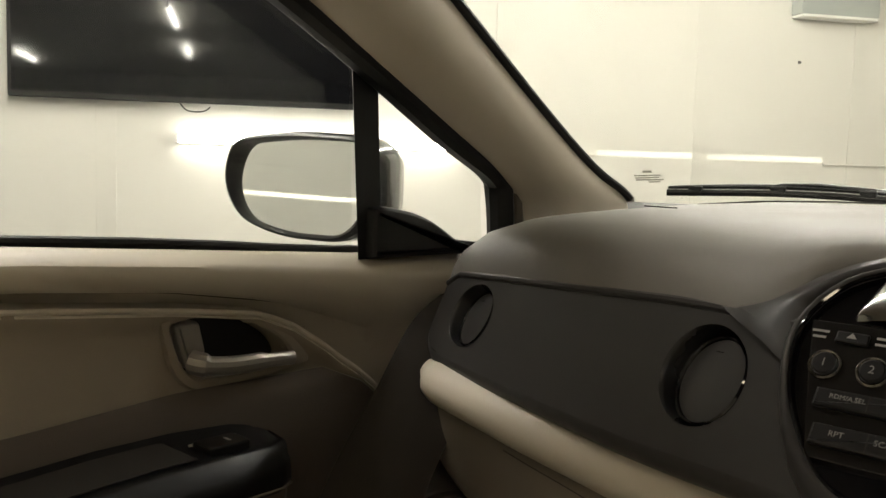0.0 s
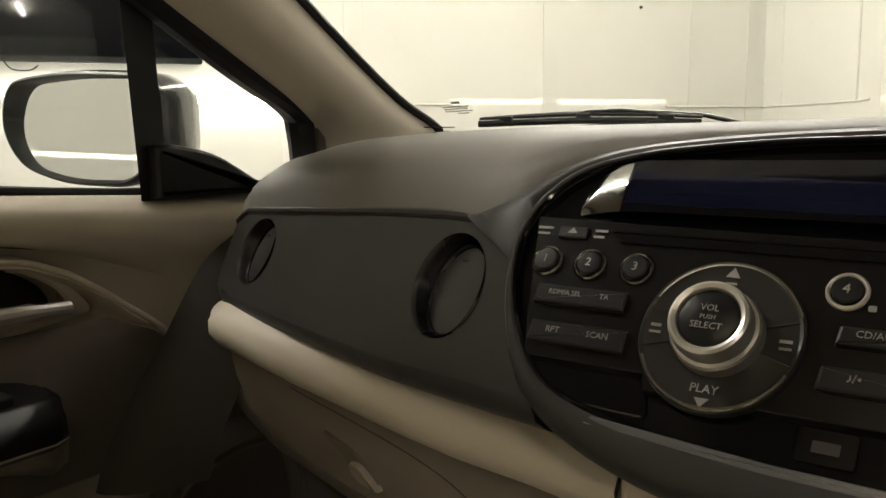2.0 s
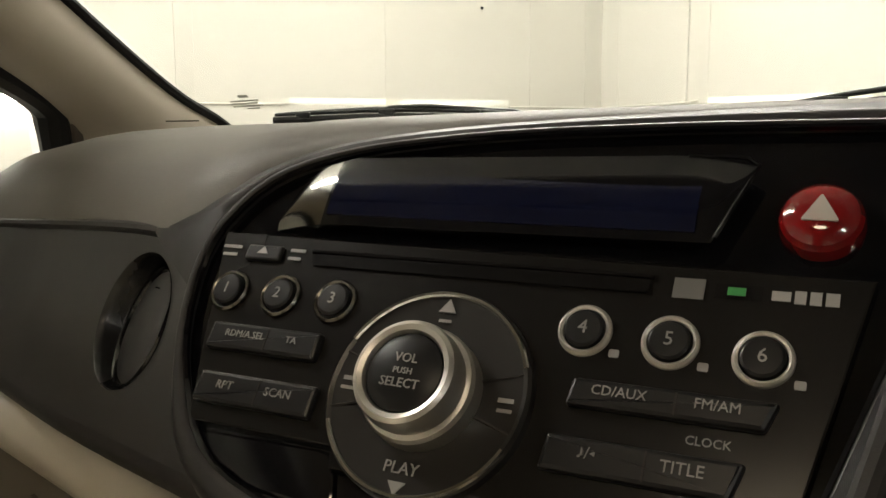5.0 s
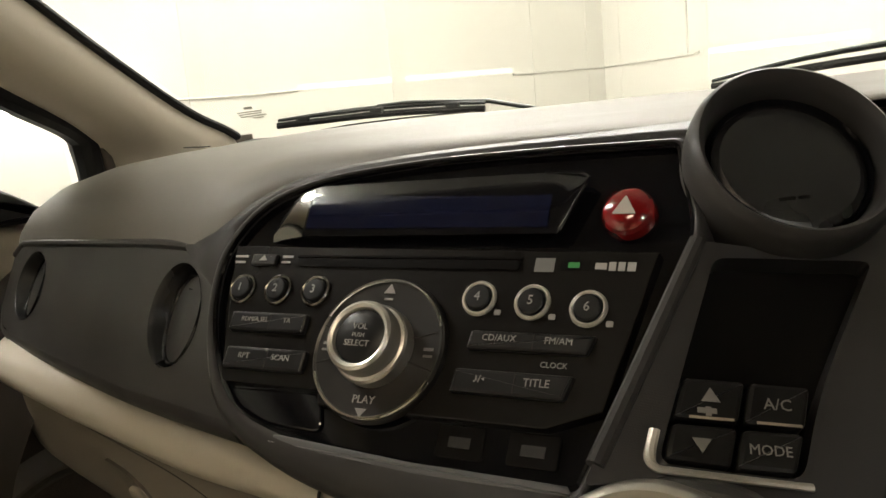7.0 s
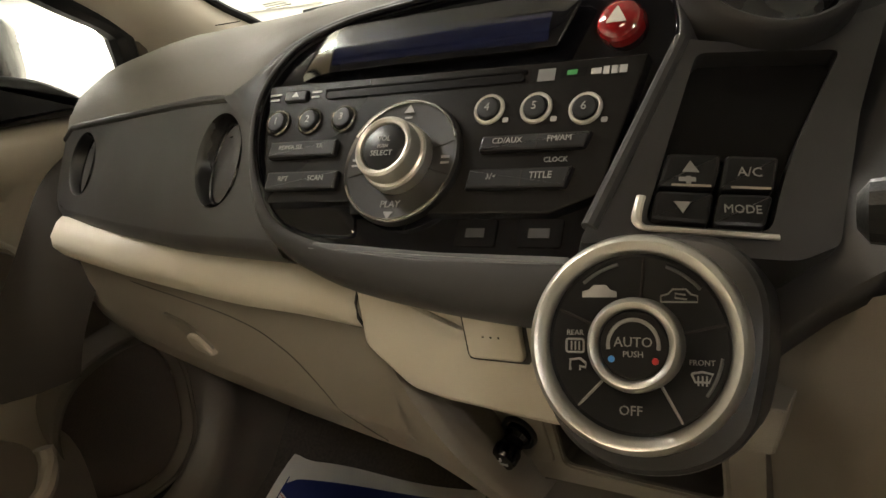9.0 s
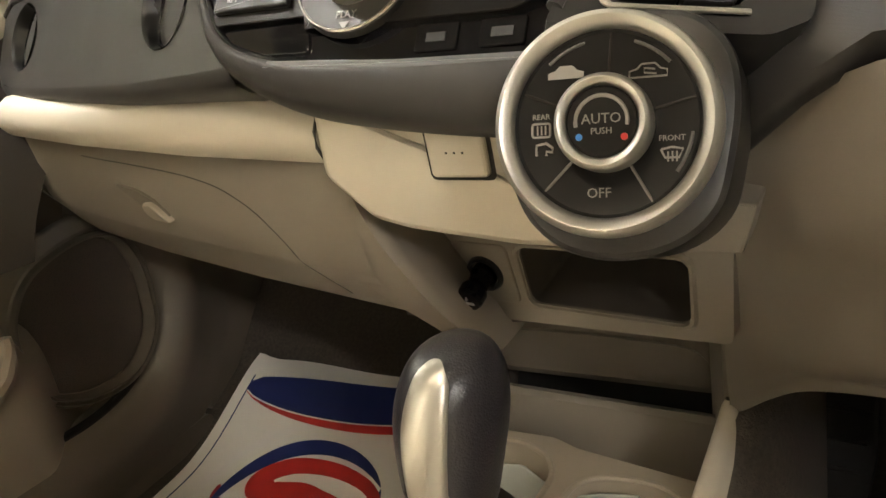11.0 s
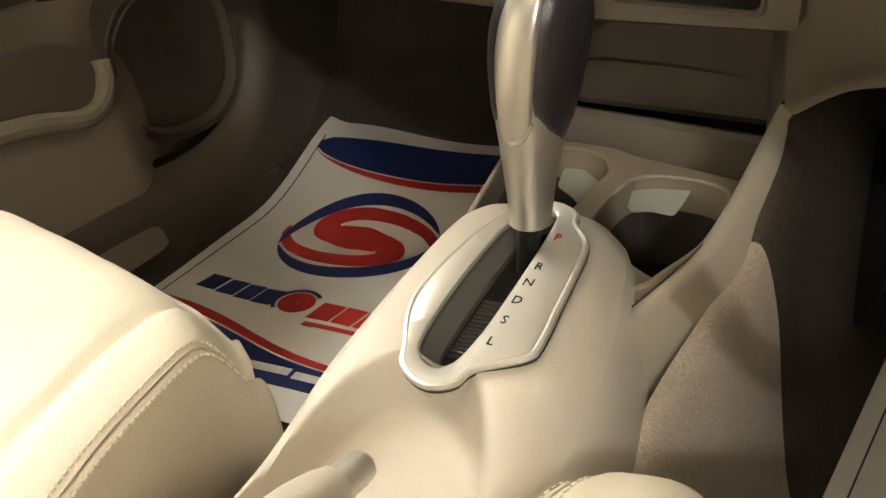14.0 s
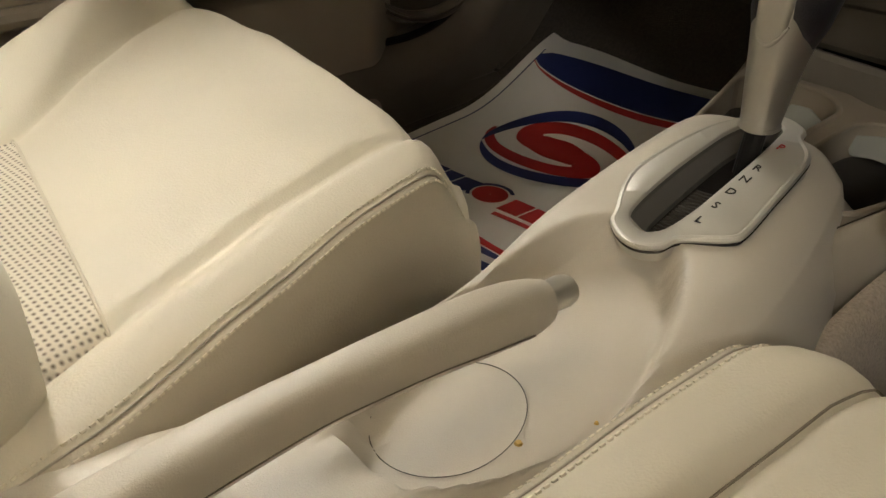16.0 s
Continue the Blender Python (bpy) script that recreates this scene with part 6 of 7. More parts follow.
part("tray_end", prism(rrect(0.079, 0.44, 0.092, 0.478, 0.003), fr((0, 0.712, 0), (1, 0, 0), (0, 0.03, 1)), -0.012, 0.003, 0.002), BEIGED, con, "small raised end of the tray front")
# Slot lining coloured black to stand for the shade in its depth.
part("tray_bay", thick(loft([[(x, 0.728, 0.44), (x, 0.80, 0.43), (x, 0.83, 0.50), (x, 0.83, 0.62)] for x in (-0.11, -0.05, 0.05, 0.11)]), 0.002), RUBBER, con, "slot behind the tray front, black for the shade in its depth")
lip = spline([(-0.108, 0.518), (-0.075, 0.525), (-0.02, 0.525), (0.03, 0.522), (0.060, 0.518), (0.072, 0.510), (0.078, 0.500)], 4)
# Wall and header take the shaded taupe for the overhang's shadow.
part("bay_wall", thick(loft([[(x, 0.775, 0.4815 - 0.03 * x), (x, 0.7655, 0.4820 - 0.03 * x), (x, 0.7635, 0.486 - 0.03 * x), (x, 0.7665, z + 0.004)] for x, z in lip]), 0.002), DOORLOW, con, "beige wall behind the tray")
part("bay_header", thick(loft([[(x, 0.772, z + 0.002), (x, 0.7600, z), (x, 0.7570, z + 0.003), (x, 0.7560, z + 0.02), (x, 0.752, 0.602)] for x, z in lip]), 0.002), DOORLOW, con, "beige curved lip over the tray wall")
# Bay's left side and roof take the dark colour for their shade.
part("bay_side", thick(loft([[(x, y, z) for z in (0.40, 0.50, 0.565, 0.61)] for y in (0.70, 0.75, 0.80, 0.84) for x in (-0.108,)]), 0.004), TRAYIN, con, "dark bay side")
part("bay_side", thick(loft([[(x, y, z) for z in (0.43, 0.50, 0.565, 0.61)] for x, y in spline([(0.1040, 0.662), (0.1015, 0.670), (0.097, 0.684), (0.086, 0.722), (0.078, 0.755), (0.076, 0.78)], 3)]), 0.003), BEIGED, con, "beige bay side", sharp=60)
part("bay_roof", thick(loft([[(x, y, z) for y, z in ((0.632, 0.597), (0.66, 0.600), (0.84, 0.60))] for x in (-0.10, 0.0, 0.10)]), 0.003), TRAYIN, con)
# shifter gate
gt = thing("shift_gate", (0.02, 0.406, 0.50), "satin silver gear selector plate with letters", "gear selector")
GO = spline(mm([(-12, -68), (-1, -63), (4, -52), (25, -39), (29, -29), (27, 0), (24.5, 35), (21, 52), (9, 66), (6, 75), (-5, 82), (-17, 83), (-29, 75), (-42, 57), (-50, 29), (-53.5, -2), (-51, -20), (-44, -36), (-38, -47), (-34, -57), (-24, -65)]), 6, True)
INNER = spline(mm([(-14, -51), (-10, -50), (-7, -45), (-5, -30), (-4, 10), (-4, 60), (-7, 72), (-13, 74), (-19, 70), (-23, 58), (-26, 40), (-26.5, 0), (-25, -38), (-20, -48)]), 6, True)
GATEP = mat("pale_satin_silver", (0.60, 0.575, 0.52), 0.40, 0.5, grain=0.06, scale=1500, mottle=0.03, mscale=18, rvar=0.05)
LINER = mat("grey_slot_liner", (0.10, 0.095, 0.086), 0.45, grain=0.1)
gp = part("gate_plate", ringloft(GO, SLOT, [(0, -0.008), (0.0, 0.0), (0.03, 0.0018), (0.10, 0.0030), (0.86, 0.0030), (0.96, 0.0024), (1, 0.0004)], GATE, 180), GATEP, gt, "satin silver plate", sharp=50)
part("gate_edge", sweep([GATE @ Vector((u, v, 0.0012)) for u, v in GO + GO[:1]], 0.0022, 8), GATEP, gt, "rounded silver edge")
part("gate_gap", sweep([GATE @ Vector((u * 1.02 + 0.0003, v * 1.015, -0.0014)) for u, v in GO + GO[:1]], 0.0009, 6), GAPM, gt, "dark joint round the plate")
part("slot_liner", ringloft(SLOT, INNER, [(0, 0.0004), (0.06, -0.002), (1, -0.010), (1, -0.03)], GATE, 120), LINER, gt, "grey sloping slot wall")
sl = part("slot_floor", prism(INNER, GATE, -0.035, -0.0135), RUBBER, gt, "black slot cover")
for i in range(19):
    v = -0.047 + 0.0031 * i
    part("slot_rib", sweep([GATE @ Vector((-0.0240, v, -0.0128)), GATE @ Vector((-0.0060, v, -0.0128))], 0.0010, 6), RIBM, sl)
for w, v, m in (("P", 0.0515, REDP), ("R", 0.0255, GAPM), ("N", 0.0120, GAPM), ("D", -0.0025, GAPM), ("S", -0.0180, GAPM), ("L", -0.0340, GAPM)):
    part("gear_letter", lettering(w, 0.0082, shift(GATE, 0.0048, v, 0.0033, 0)), m, gp, "printed gear letter")
# lever
lv = thing("gear_lever", (0.01, 0.45, 0.52), "gear lever with dark leather and silver grip", "gear lever")


def lever_rows(profile, n=28, a0=0.0, a1=360.0, grow=0.0):
    """Oval cross-sections up the lever: rows of z, half width, half depth, centre x and y."""
    rows = []
    for z, wx, wy, cx, cy in profile:
        rows.append([(cx + (wx + grow) * math.cos(radians(a0 + (a1 - a0) * i / n)), cy + (wy + grow) * math.sin(radians(a0 + (a1 - a0) * i / n)), z) for i in range(n + (0 if a1 - a0 >= 360 else 1))])
    return rows


PROF = [(0.537, 0.0110, 0.0128, 0.0155, 0.450), (0.545, 0.0118, 0.0135, 0.016, 0.450), (0.565, 0.0140, 0.0158, 0.017, 0.450), (0.583, 0.0165, 0.0185, 0.0185, 0.450), (0.598, 0.0192, 0.0222, 0.0205, 0.450), (0.615, 0.0214, 0.0255, 0.0225, 0.450), (0.632, 0.0232, 0.0280, 0.0245, 0.451), (0.646, 0.0234, 0.0280, 0.0262, 0.452), (0.658, 0.0212, 0.0250, 0.0278, 0.453), (0.667, 0.0165, 0.0195, 0.0290, 0.454), (0.672, 0.0095, 0.011, 0.0297, 0.455), (0.6738, 0.0012, 0.0014, 0.03, 0.455)]
PR = spline([Vector((p[0], p[1], p[2])) for p in PROF], 4)
PC = spline([Vector((p[3], p[4], 0)) for p in PROF], 4)
PRF = [(a[0], max(a[1], 0.0008), max(a[2], 0.0008), b[0], b[1]) for a, b in zip(PR, PC)]
VIEW = 298.0


def lever_at(z, ang, grow):
    """The point of the lever's surface at a height and an angle."""
    for p, q in zip(PRF, PRF[1:]):
        if z <= q[0]:
            break
    t = min(1.0, max(0.0, (z - p[0]) / (q[0] - p[0])))
    wx, wy, cx, cy = (p[i] + (q[i] - p[i]) * t for i in (1, 2, 3, 4))
    return (cx + (wx + grow) * math.cos(radians(ang)), cy + (wy + grow) * math.sin(radians(ang)), z + grow * 0.5 * smooth((z - 0.655) / 0.018))


part("neck", loft(lever_rows([p for p in PRF if p[0] < 0.664], 40), True, True), SILVER, lv, "satin silver neck", sharp=60)


def leather_low(rel):
    return lin(rel, (-180, 0.588), (-90, 0.594), (-57, 0.604), (-50, 0.645), (-10, 0.645), (-4, 0.609), (8, 0.604), (25, 0.596), (60, 0.587), (120, 0.585), (180, 0.588))


rows = []
for k in range(26):
    row = []
    for i in range(60):
        rel = -180 + 6 * i
        lo = leather_low(rel)
        s = k / 25
        z = lo + (0.6737 - lo) * (1 - (1 - s) ** 1.7)
        row.append(lever_at(z, VIEW + rel, 0.0012 * smooth(k / 2)))
    rows.append(row)
part("grip", loft(rows, True, True), KNOBL, lv, "dark leather grip", sharp=60)
rows = []
for i in range(17):
    f = -1 + i / 8
    rel = -29 + 26 * f
    zl = 0.5925 + 0.0085 * f * f + 0.002 * f
    zu = 0.6712 - 0.007 * abs(f) ** 3
    rows.append([lever_at(zl + (zu - zl) * (1 - (1 - j / 24) ** 1.5), VIEW + rel, 0.0027 - 0.0014 * abs(f) ** 8) for j in range(25)])
part("grip_inlay", loft(rows), SILVER, lv, "satin silver inlay", sharp=60)
part("inlay_lip", sweep([lever_at(0.5905 + 0.0095 * f * f + 0.002 * f, VIEW - 29 + 27 * f, 0.0004) for f in [-1 + i / 8 for i in range(17)]], [0.0007 + 0.0014 * (1 - abs(-1 + i / 8) ** 2) for i in range(17)], 8), SILVER, lv, "curved silver lip")
part("shaft", sweep([(0.010, 0.450, 0.485), (0.015, 0.450, 0.540)], 0.0065, 16), BLACKP, lv, "black shaft")
part("collar", lathe([(0.0110, 0.0), (0.0122, 0.001), (0.0122, 0.003), (0.0112, 0.004)], Matrix.Translation((0.0155, 0.450, 0.535)), 32), SILVER, lv)

# ---- hand brake ----
hb = thing("hand_brake", (0.01, 0.1, 0.47), "beige hand brake lever with a silver button", "hand brake")
HP = spline([(-0.022, -0.04, 0.474), (-0.017, 0.0, 0.488), (-0.010, 0.06, 0.500), (-0.003, 0.125, 0.507), (0.004, 0.185, 0.5075), (0.008, 0.228, 0.5045), (0.0112, 0.254, 0.5015), (0.0122, 0.264, 0.5005)], 6)
HR = [lin(p[1], (-0.04, 0.0125), (0.0, 0.0150), (0.06, 0.0136), (0.14, 0.0118), (0.19, 0.0128), (0.225, 0.0146), (0.244, 0.0146), (0.256, 0.0134), (0.264, 0.0112)) for p in HP]
rows = []
for i, p in enumerate(HP):
    d = (Vector(HP[min(i + 1, len(HP) - 1)]) - Vector(HP[max(i - 1, 0)])).normalized()
    a = d.cross(Vector((0, 0, 1))).normalized()
    b = a.cross(d)
    sq = lin(p[1], (-0.04, 0.62), (0.19, 0.66), (0.25, 0.9), (0.264, 1.0))
    row = []
    for k in range(32):
        c, n = math.cos(2 * math.pi * k / 32), math.sin(2 * math.pi * k / 32)
        row.append(Vector(p) + a * (HR[i] * 0.92 * math.copysign(abs(c) ** sq, c)) + b * (HR[i] * 1.04 * math.copysign(abs(n) ** sq, n)))
    rows.append(row)
part("grip", loft(rows, True, True), CONS, hb, "beige moulded grip with flattened sides", sharp=60)
part("button", lathe([(0.0078, -0.01), (0.0082, 0.012), (0.0084, 0.0165), (0.0075, 0.0205), (0.0052, 0.0228), (0, 0.0236)], fr((0.0120, 0.260, 0.5025), (1, 0, 0), (0, 0.1, 1), (0.1, 1, -0.06)), 28), SILVERP, hb, "satin silver release button")
part("grip_seam", sweep([(p[0] + HR[i] * 0.88, p[1], p[2] - HR[i] * 0.50) for i, p in enumerate(HP)][8:-8], 0.0006, 5), BEIGED, hb)
part("boot", loft([[(x + dx, y, z + dz) for x, z in ((-0.094, 0.43), (-0.083, 0.462), (-0.072, 0.474), (-0.058, 0.478), (-0.046, 0.474), (-0.036, 0.462), (-0.030, 0.450))] for y, dx, dz in ((-0.10, 0.002, 0.012), (-0.02, 0.004, 0.012), (0.05, 0.008, 0.010), (0.09, 0.012, 0.005), (0.12, 0.016, -0.001), (0.14, 0.019, -0.009), (0.155, 0.021, -0.020), (0.163, 0.022, -0.034))]), CONS, hb, "beige cover below the lever", sharp=60)

# ---- seats ----


def seat(name, side, label, front, seam_x, ztop, fold, lean, sweepback):
    """side: -1 or 1, the way from the console; seam_x: knots of the inner seam's x along y."""
    cx = seam_x[-1][1] + side * 0.222
    st = thing(name, (cx, 0.05, FLOOR), label, "car seat", "front seats")
    Wd = 0.45

    def edge(d):
        return front - 0.062 + lin(d, (0.0, 0.0), (0.012, 0.010)) + sweepback * lin(d, (0.012, 0.0), (0.03, 0.012), (0.08, 0.028), (0.16, 0.044), (0.26, 0.061), (0.39, 0.074), (0.43, 0.064), (0.45, 0.037))

    def top(d, v, y):
        """d: way from the inner seam, v: 0 at the back to 1 at the front edge."""
        z = ztop - 0.024 + 0.024 * smooth((y + 0.05) / 0.36)
        z += lin(d, (0.0, -0.0045), (0.008, -0.001), (0.028, 0.0018), (fold, 0.0))
        if d > fold:
            z += 0.007 * math.sin(math.pi * min(1.0, (d - fold) / 0.34)) - 0.003
        z -= 0.0062 * math.exp(-((d - fold) / 0.007) ** 2)
        f2 = lin(y, (-0.2, 0.245), (0.05, 0.245), (0.159, 0.262), (0.247, 0.317), (0.367, 0.395))
        z += 0.026 * smooth((d - f2) / 0.065) - 0.050 * smooth((d - f2 - 0.055) / 0.09) - 0.008 * math.exp(-((d - f2) / 0.010) ** 2)
        z -= 0.012 * smooth((d - 0.40) / 0.05) ** 2
        z += 0.0012 * math.sin(d * 60 + y * 23) * math.sin(y * 41 - d * 17)
        z -= 0.050 * smooth((v - 0.885) / 0.115) ** 2.4
        return z

    def at(d, v, h=0.0):
        y = -0.16 + (edge(max(0.0, d)) + 0.16) * v
        return (lin(y, *seam_x) + side * d, y, top(max(d, 0.0), v, y) + h)

    rows = []
    for i in range(91):
        d = Wd * i / 90
        r = [at(d, 1 - (1 - j / 50) ** 1.25) for j in range(51)]
        x, ye, ze = r[-1]
        fb = 0.010 * smooth(d / 0.06)
        r += [(x, ye + fb, ze - 0.018), (x, ye + fb, ze - 0.05), (x, ye - 0.012 + fb, ze - 0.09), (x, ye - 0.05, ze - 0.11)]
        rows.append(r)
    part("cushion", loft(rows), LEATHER, st, "cream leather cushion", sharp=70)
    for d0, s, m in ((0.0, -side, LEATHERS), (Wd, side, LEATHERS)):
        rows = []
        for j in range(41):
            v = 1 - (1 - j / 40) ** 1.25
            x, y, z = at(d0, v)
            b = 0.006 * math.sin(math.pi * min(1, v * 0.96 + 0.02)) ** 0.5
            rows.append([(x, y, z), (x + s * (0.0045 + b * 0.25), y, z - 0.0035), (x + s * (0.008 + b * 0.7), y, z - 0.022), (x + s * (0.007 + b), y, z - 0.055), (x + s * (0.002 + b), y, z - 0.085), (x - s * 0.012, y, z - 0.115)])
        v = rows[-1]
        rows.append([(p[0] - s * 0.004, p[1] + 0.007, p[2] - 0.006) for p in v])
        rows.append([(p[0] - s * 0.014, p[1] + 0.011, p[2] - 0.012) for p in v])
        rows.append([(p[0] - s * 0.04, p[1] + 0.012, p[2] - 0.012) for p in v])
        cl = [spline(r, 4) for r in rows]
        part("side_panel", loft(cl), m, st, "cream ribbed leather side", sharp=70)
    # the stitched seam runs along the inner edge and curls down the front corner
    line = [at(0.0, 0.08 + 0.90 * k / 60, 0.0005) for k in range(61)]
    part("side_seam", sweep(line, 0.0006, 6), SEAML, st, "seam between the panels")
    bm1 = bmesh.new()
    for d, v0 in ((0.0040, 0.0), (-0.0030, 0.004)):
        v = 0.12 + v0
        while v < 0.975:
            ends = []
            for w in (v, v + 0.0052):
                p = at(max(d, 0.0), w, 0.0003)
                ends.append(p if d > 0 else (p[0] - side * 0.0044, p[1], p[2] - 0.0022))
            sweep(ends, 0.00085, 5, bm1)
            v += 0.0085
    part("stitching", bm1, THREAD, st, "two rows of pale stitches")
    if side > 0:
        # Dark line along the fold puts in the shade of its crease.
        part("panel_seam", sweep([at(fold, 0.10 + 0.88 * k / 50, 0.0006) for k in range(51)], 0.0007, 5), mat("crease_shade_brown", (0.20, 0.165, 0.12), 0.8), st, "seam between two panels, dark for the shade in the crease")
    # the perforated middle behind a slanting seam
    pf = []
    for i in range(37):
        d = fold + 0.002 + (0.262 - fold) * i / 36
        yb = 0.108 + 0.050 * (d - fold) / 0.22
        vm = (yb + 0.16) / (edge(d) + 0.16)
        pf.append([at(d, vm * j / 24, 0.0012) for j in range(25)])
    part("perforated_middle", loft(pf), PERF, st, "perforated cream leather middle", sharp=70)
    part("middle_seam", sweep([r[-1] for r in pf], 0.0011, 6), LEATHERS, st)
    bk = []
    for z in [0.44 + 0.05 * i for i in range(14)]:
        yb = lean - 0.30 * max(0.0, z - 0.56)
        cx = seam_x[-1][1] + side * 0.180
        k = (1 - 0.25 * smooth((z - 0.75) / 0.3)) * 0.222
        bk.append([(cx - k * 1.02, yb - 0.16, z), (cx - k * 1.06, yb - 0.06, z), (cx - k * 0.98, yb + 0.02, z), (cx - k * 0.84, yb + 0.035, z), (cx - k * 0.6, yb - 0.01, z), (cx, yb - 0.02, z),
                   (cx + k * 0.6, yb - 0.01, z), (cx + k * 0.84, yb + 0.035, z), (cx + k * 0.98, yb + 0.02, z), (cx + k * 1.06, yb - 0.06, z), (cx + k * 1.02, yb - 0.16, z)])
    kc = [spline([r[i] for r in bk], 2) for i in range(len(bk[0]))]
    part("backrest", loft([spline([kc[i][k] for i in range(len(kc))], 4) for k in range(len(kc[0]))]), LEATHER, st, "cream leather backrest", sharp=70)
    part("base", box(cx - 0.2, -0.2, FLOOR, cx + 0.2, front - 0.14, ztop - 0.10, 0.02), CARPETD, st, "dark seat base")
    return st


seat("passenger_seat", -1, "cream leather front seat with a perforated middle", 0.416, [(-0.2, -0.046), (0.0, -0.056), (0.074, -0.066), (0.15, -0.085), (0.234, -0.105), (0.29, -0.116), (0.34, -0.122), (0.4, -0.124)], 0.508, 0.045, 0.034, 1.0)
seat("driver_seat", 1, "cream leather front seat beside the console", 0.414, [(-0.2, 0.062), (0.0, 0.068), (0.16, 0.077), (0.22, 0.083), (0.30, 0.092), (0.34, 0.103), (0.4, 0.115)], 0.500, 0.048, -0.28, 0.25)


# ---- paper mats ----
def paper(name, at, turn, label, rise, lift=0.0):
    """A printed paper mat, 0.37 m by 0.54 m, its far end bent up the toe board."""
    W, H = 0.365, 0.556
    t = thing(name, (at[0], at[1], FLOOR), label, "paper mat", "paper floor mats")
    ca, sa = math.cos(radians(turn)), math.sin(radians(turn))

    def on(u, v, h=0.0):
        """u across 0..W, v from the near edge 0..H"""
        z = rise * smooth((v - 0.32) / 0.26) ** 1.2 + 0.002 * math.sin(u * 23 + v * 11) + 0.0025 + 0.006 * smooth((0.03 - u) / 0.03) * smooth((v - 0.15) / 0.2)
        return (at[0] + ca * u - sa * v, at[1] + sa * u + ca * v, FLOOR - 0.010 + lift + z + h)

    def sheet(pts_rows, h):
        return thick(loft([[on(u, v, h) for u, v in r] for r in pts_rows]), 0.0004)

    part("sheet", sheet([[(W * i / 20, H * j / 30) for i in range(21)] for j in range(31)], 0.0), PAPER, t, "white paper sheet")
    mg = 0.016

    def band(f0, f1, h, m, nm, lab, n=24):
        part(nm, sheet([[(mg + (W - 2 * mg) * i / n, f0(i / n) + (f1(i / n) - f0(i / n)) * j / 5) for i in range(n + 1)] for j in range(6)], h), m, t, lab)

    topv = H - 0.040

    def wave(k):
        return 0.024 + 0.030 * k + 0.022 * math.sin(math.pi * min(1, k * 1.15) ** 0.8)

    def crestline(k):
        return 0.142 - 0.056 * k + 0.008 * math.sin(2 * math.pi * k)

    band(lambda k: topv - wave(k), lambda k: topv - 0.012 * (1 - smooth(k / 0.05)), 0.0010, INKB, "blue_band", "navy curved band")
    band(lambda k: topv - wave(k) - 0.014 * math.sin(math.pi * min(1, 0.08 + k * 0.6)), lambda k: topv - wave(k) - 0.0025, 0.0010, INKR, "red_line", "red curved line")
    band(lambda k: 0.043 + 0.008 * (1 - smooth(k / 0.05)), lambda k: crestline(k) - 0.016 * (1 - 0.5 * k) - 0.002, 0.0010, INKB, "blue_band", "navy curved band")
    band(lambda k: crestline(k) - 0.015 * (1 - 0.5 * k), lambda k: crestline(k), 0.0010, INKR, "red_line", "red curved line")
    for u in (mg, W - mg):
        part("border_line", sheet([[(u - 0.0008, v), (u + 0.0008, v)] for v in [0.03 + (topv - 0.03) * j / 24 for j in range(25)]], 0.0009), INKB, t, "thin navy border line")
    # the round swirl, plain shapes in two colours
    cu, cv, R, Q = 0.180, 0.333, 0.110, 0.094

    def arc(a0, a1, r0, r1, m, nm, lab, n=30):
        rows = []
        for i in range(n + 1):
            a, s = radians(a0 + (a1 - a0) * i / n), i / n
            ra, rb = r0(s), r1(s)
            rows.append([(cu + R * (ra + (rb - ra) * j / 4) * math.cos(a), cv + Q * (ra + (rb - ra) * j / 4) * math.sin(a)) for j in range(5)])
        part(nm, sheet(rows, 0.0011), m, t, lab)

    arc(25, 203, lambda s: 0.99 - 0.23 * math.sin(math.pi * s) ** 0.8, lambda s: 1.0, INKB, "navy_arc", "navy crescent")
    arc(205, 383, lambda s: 0.99 - 0.23 * math.sin(math.pi * s) ** 0.8, lambda s: 1.0, INKB, "navy_arc", "navy crescent")
    mid = spline([(1.04, -0.10), (0.96, 0.15), (0.70, 0.42), (0.25, 0.57), (-0.25, 0.54), (-0.54, 0.32), (-0.46, 0.08), (-0.2, 0.02), (0.0, 0.0), (0.2, -0.02), (0.46, -0.08), (0.54, -0.32), (0.25, -0.54), (-0.25, -0.57), (-0.70, -0.42), (-0.96, -0.15), (-1.04, 0.10)], 6)
    rows = []
    for i, p in enumerate(mid):
        a, b2 = Vector(mid[max(0, i - 1)]), Vector(mid[min(len(mid) - 1, i + 1)])
        d = (b2 - a).normalized()
        k = i / (len(mid) - 1)
        w = 0.012 + 0.165 * math.sin(math.pi * k) ** 0.8 + 0.11 * math.exp(-((k - 0.5) / 0.10) ** 2)
        rows.append([(cu + R * (p[0] - d.y * w * q), cv + Q * (p[1] + d.x * w * q)) for q in (-1, -0.5, 0, 0.5, 1)])
    part("red_swirl", sheet(rows, 0.0013), INKR, t, "red curled swirl")
    # name line and address line as plain bars
    for u0, u1 in ((0.046, 0.074), (0.078, 0.104), (0.107, 0.131), (0.134, 0.162)):
        part("name_bar", sheet([[(u0 + (u1 - u0) * k / 3 + 0.005 * j / 2, 0.172 + 0.030 * j / 2 - 0.06 * (u0 - 0.05)) for k in range(4)] for j in range(3)], 0.0011), INKB, t, "navy printed block")
    part("small_swirl", sheet([[(0.193 + 0.024 * rr * math.cos(radians(a)), 0.180 + 0.020 * rr * math.sin(radians(a))) for rr in (0.05, 0.6, 1.0)] for a in range(0, 361, 15)], 0.0011), INKR, t, "small red swirl")
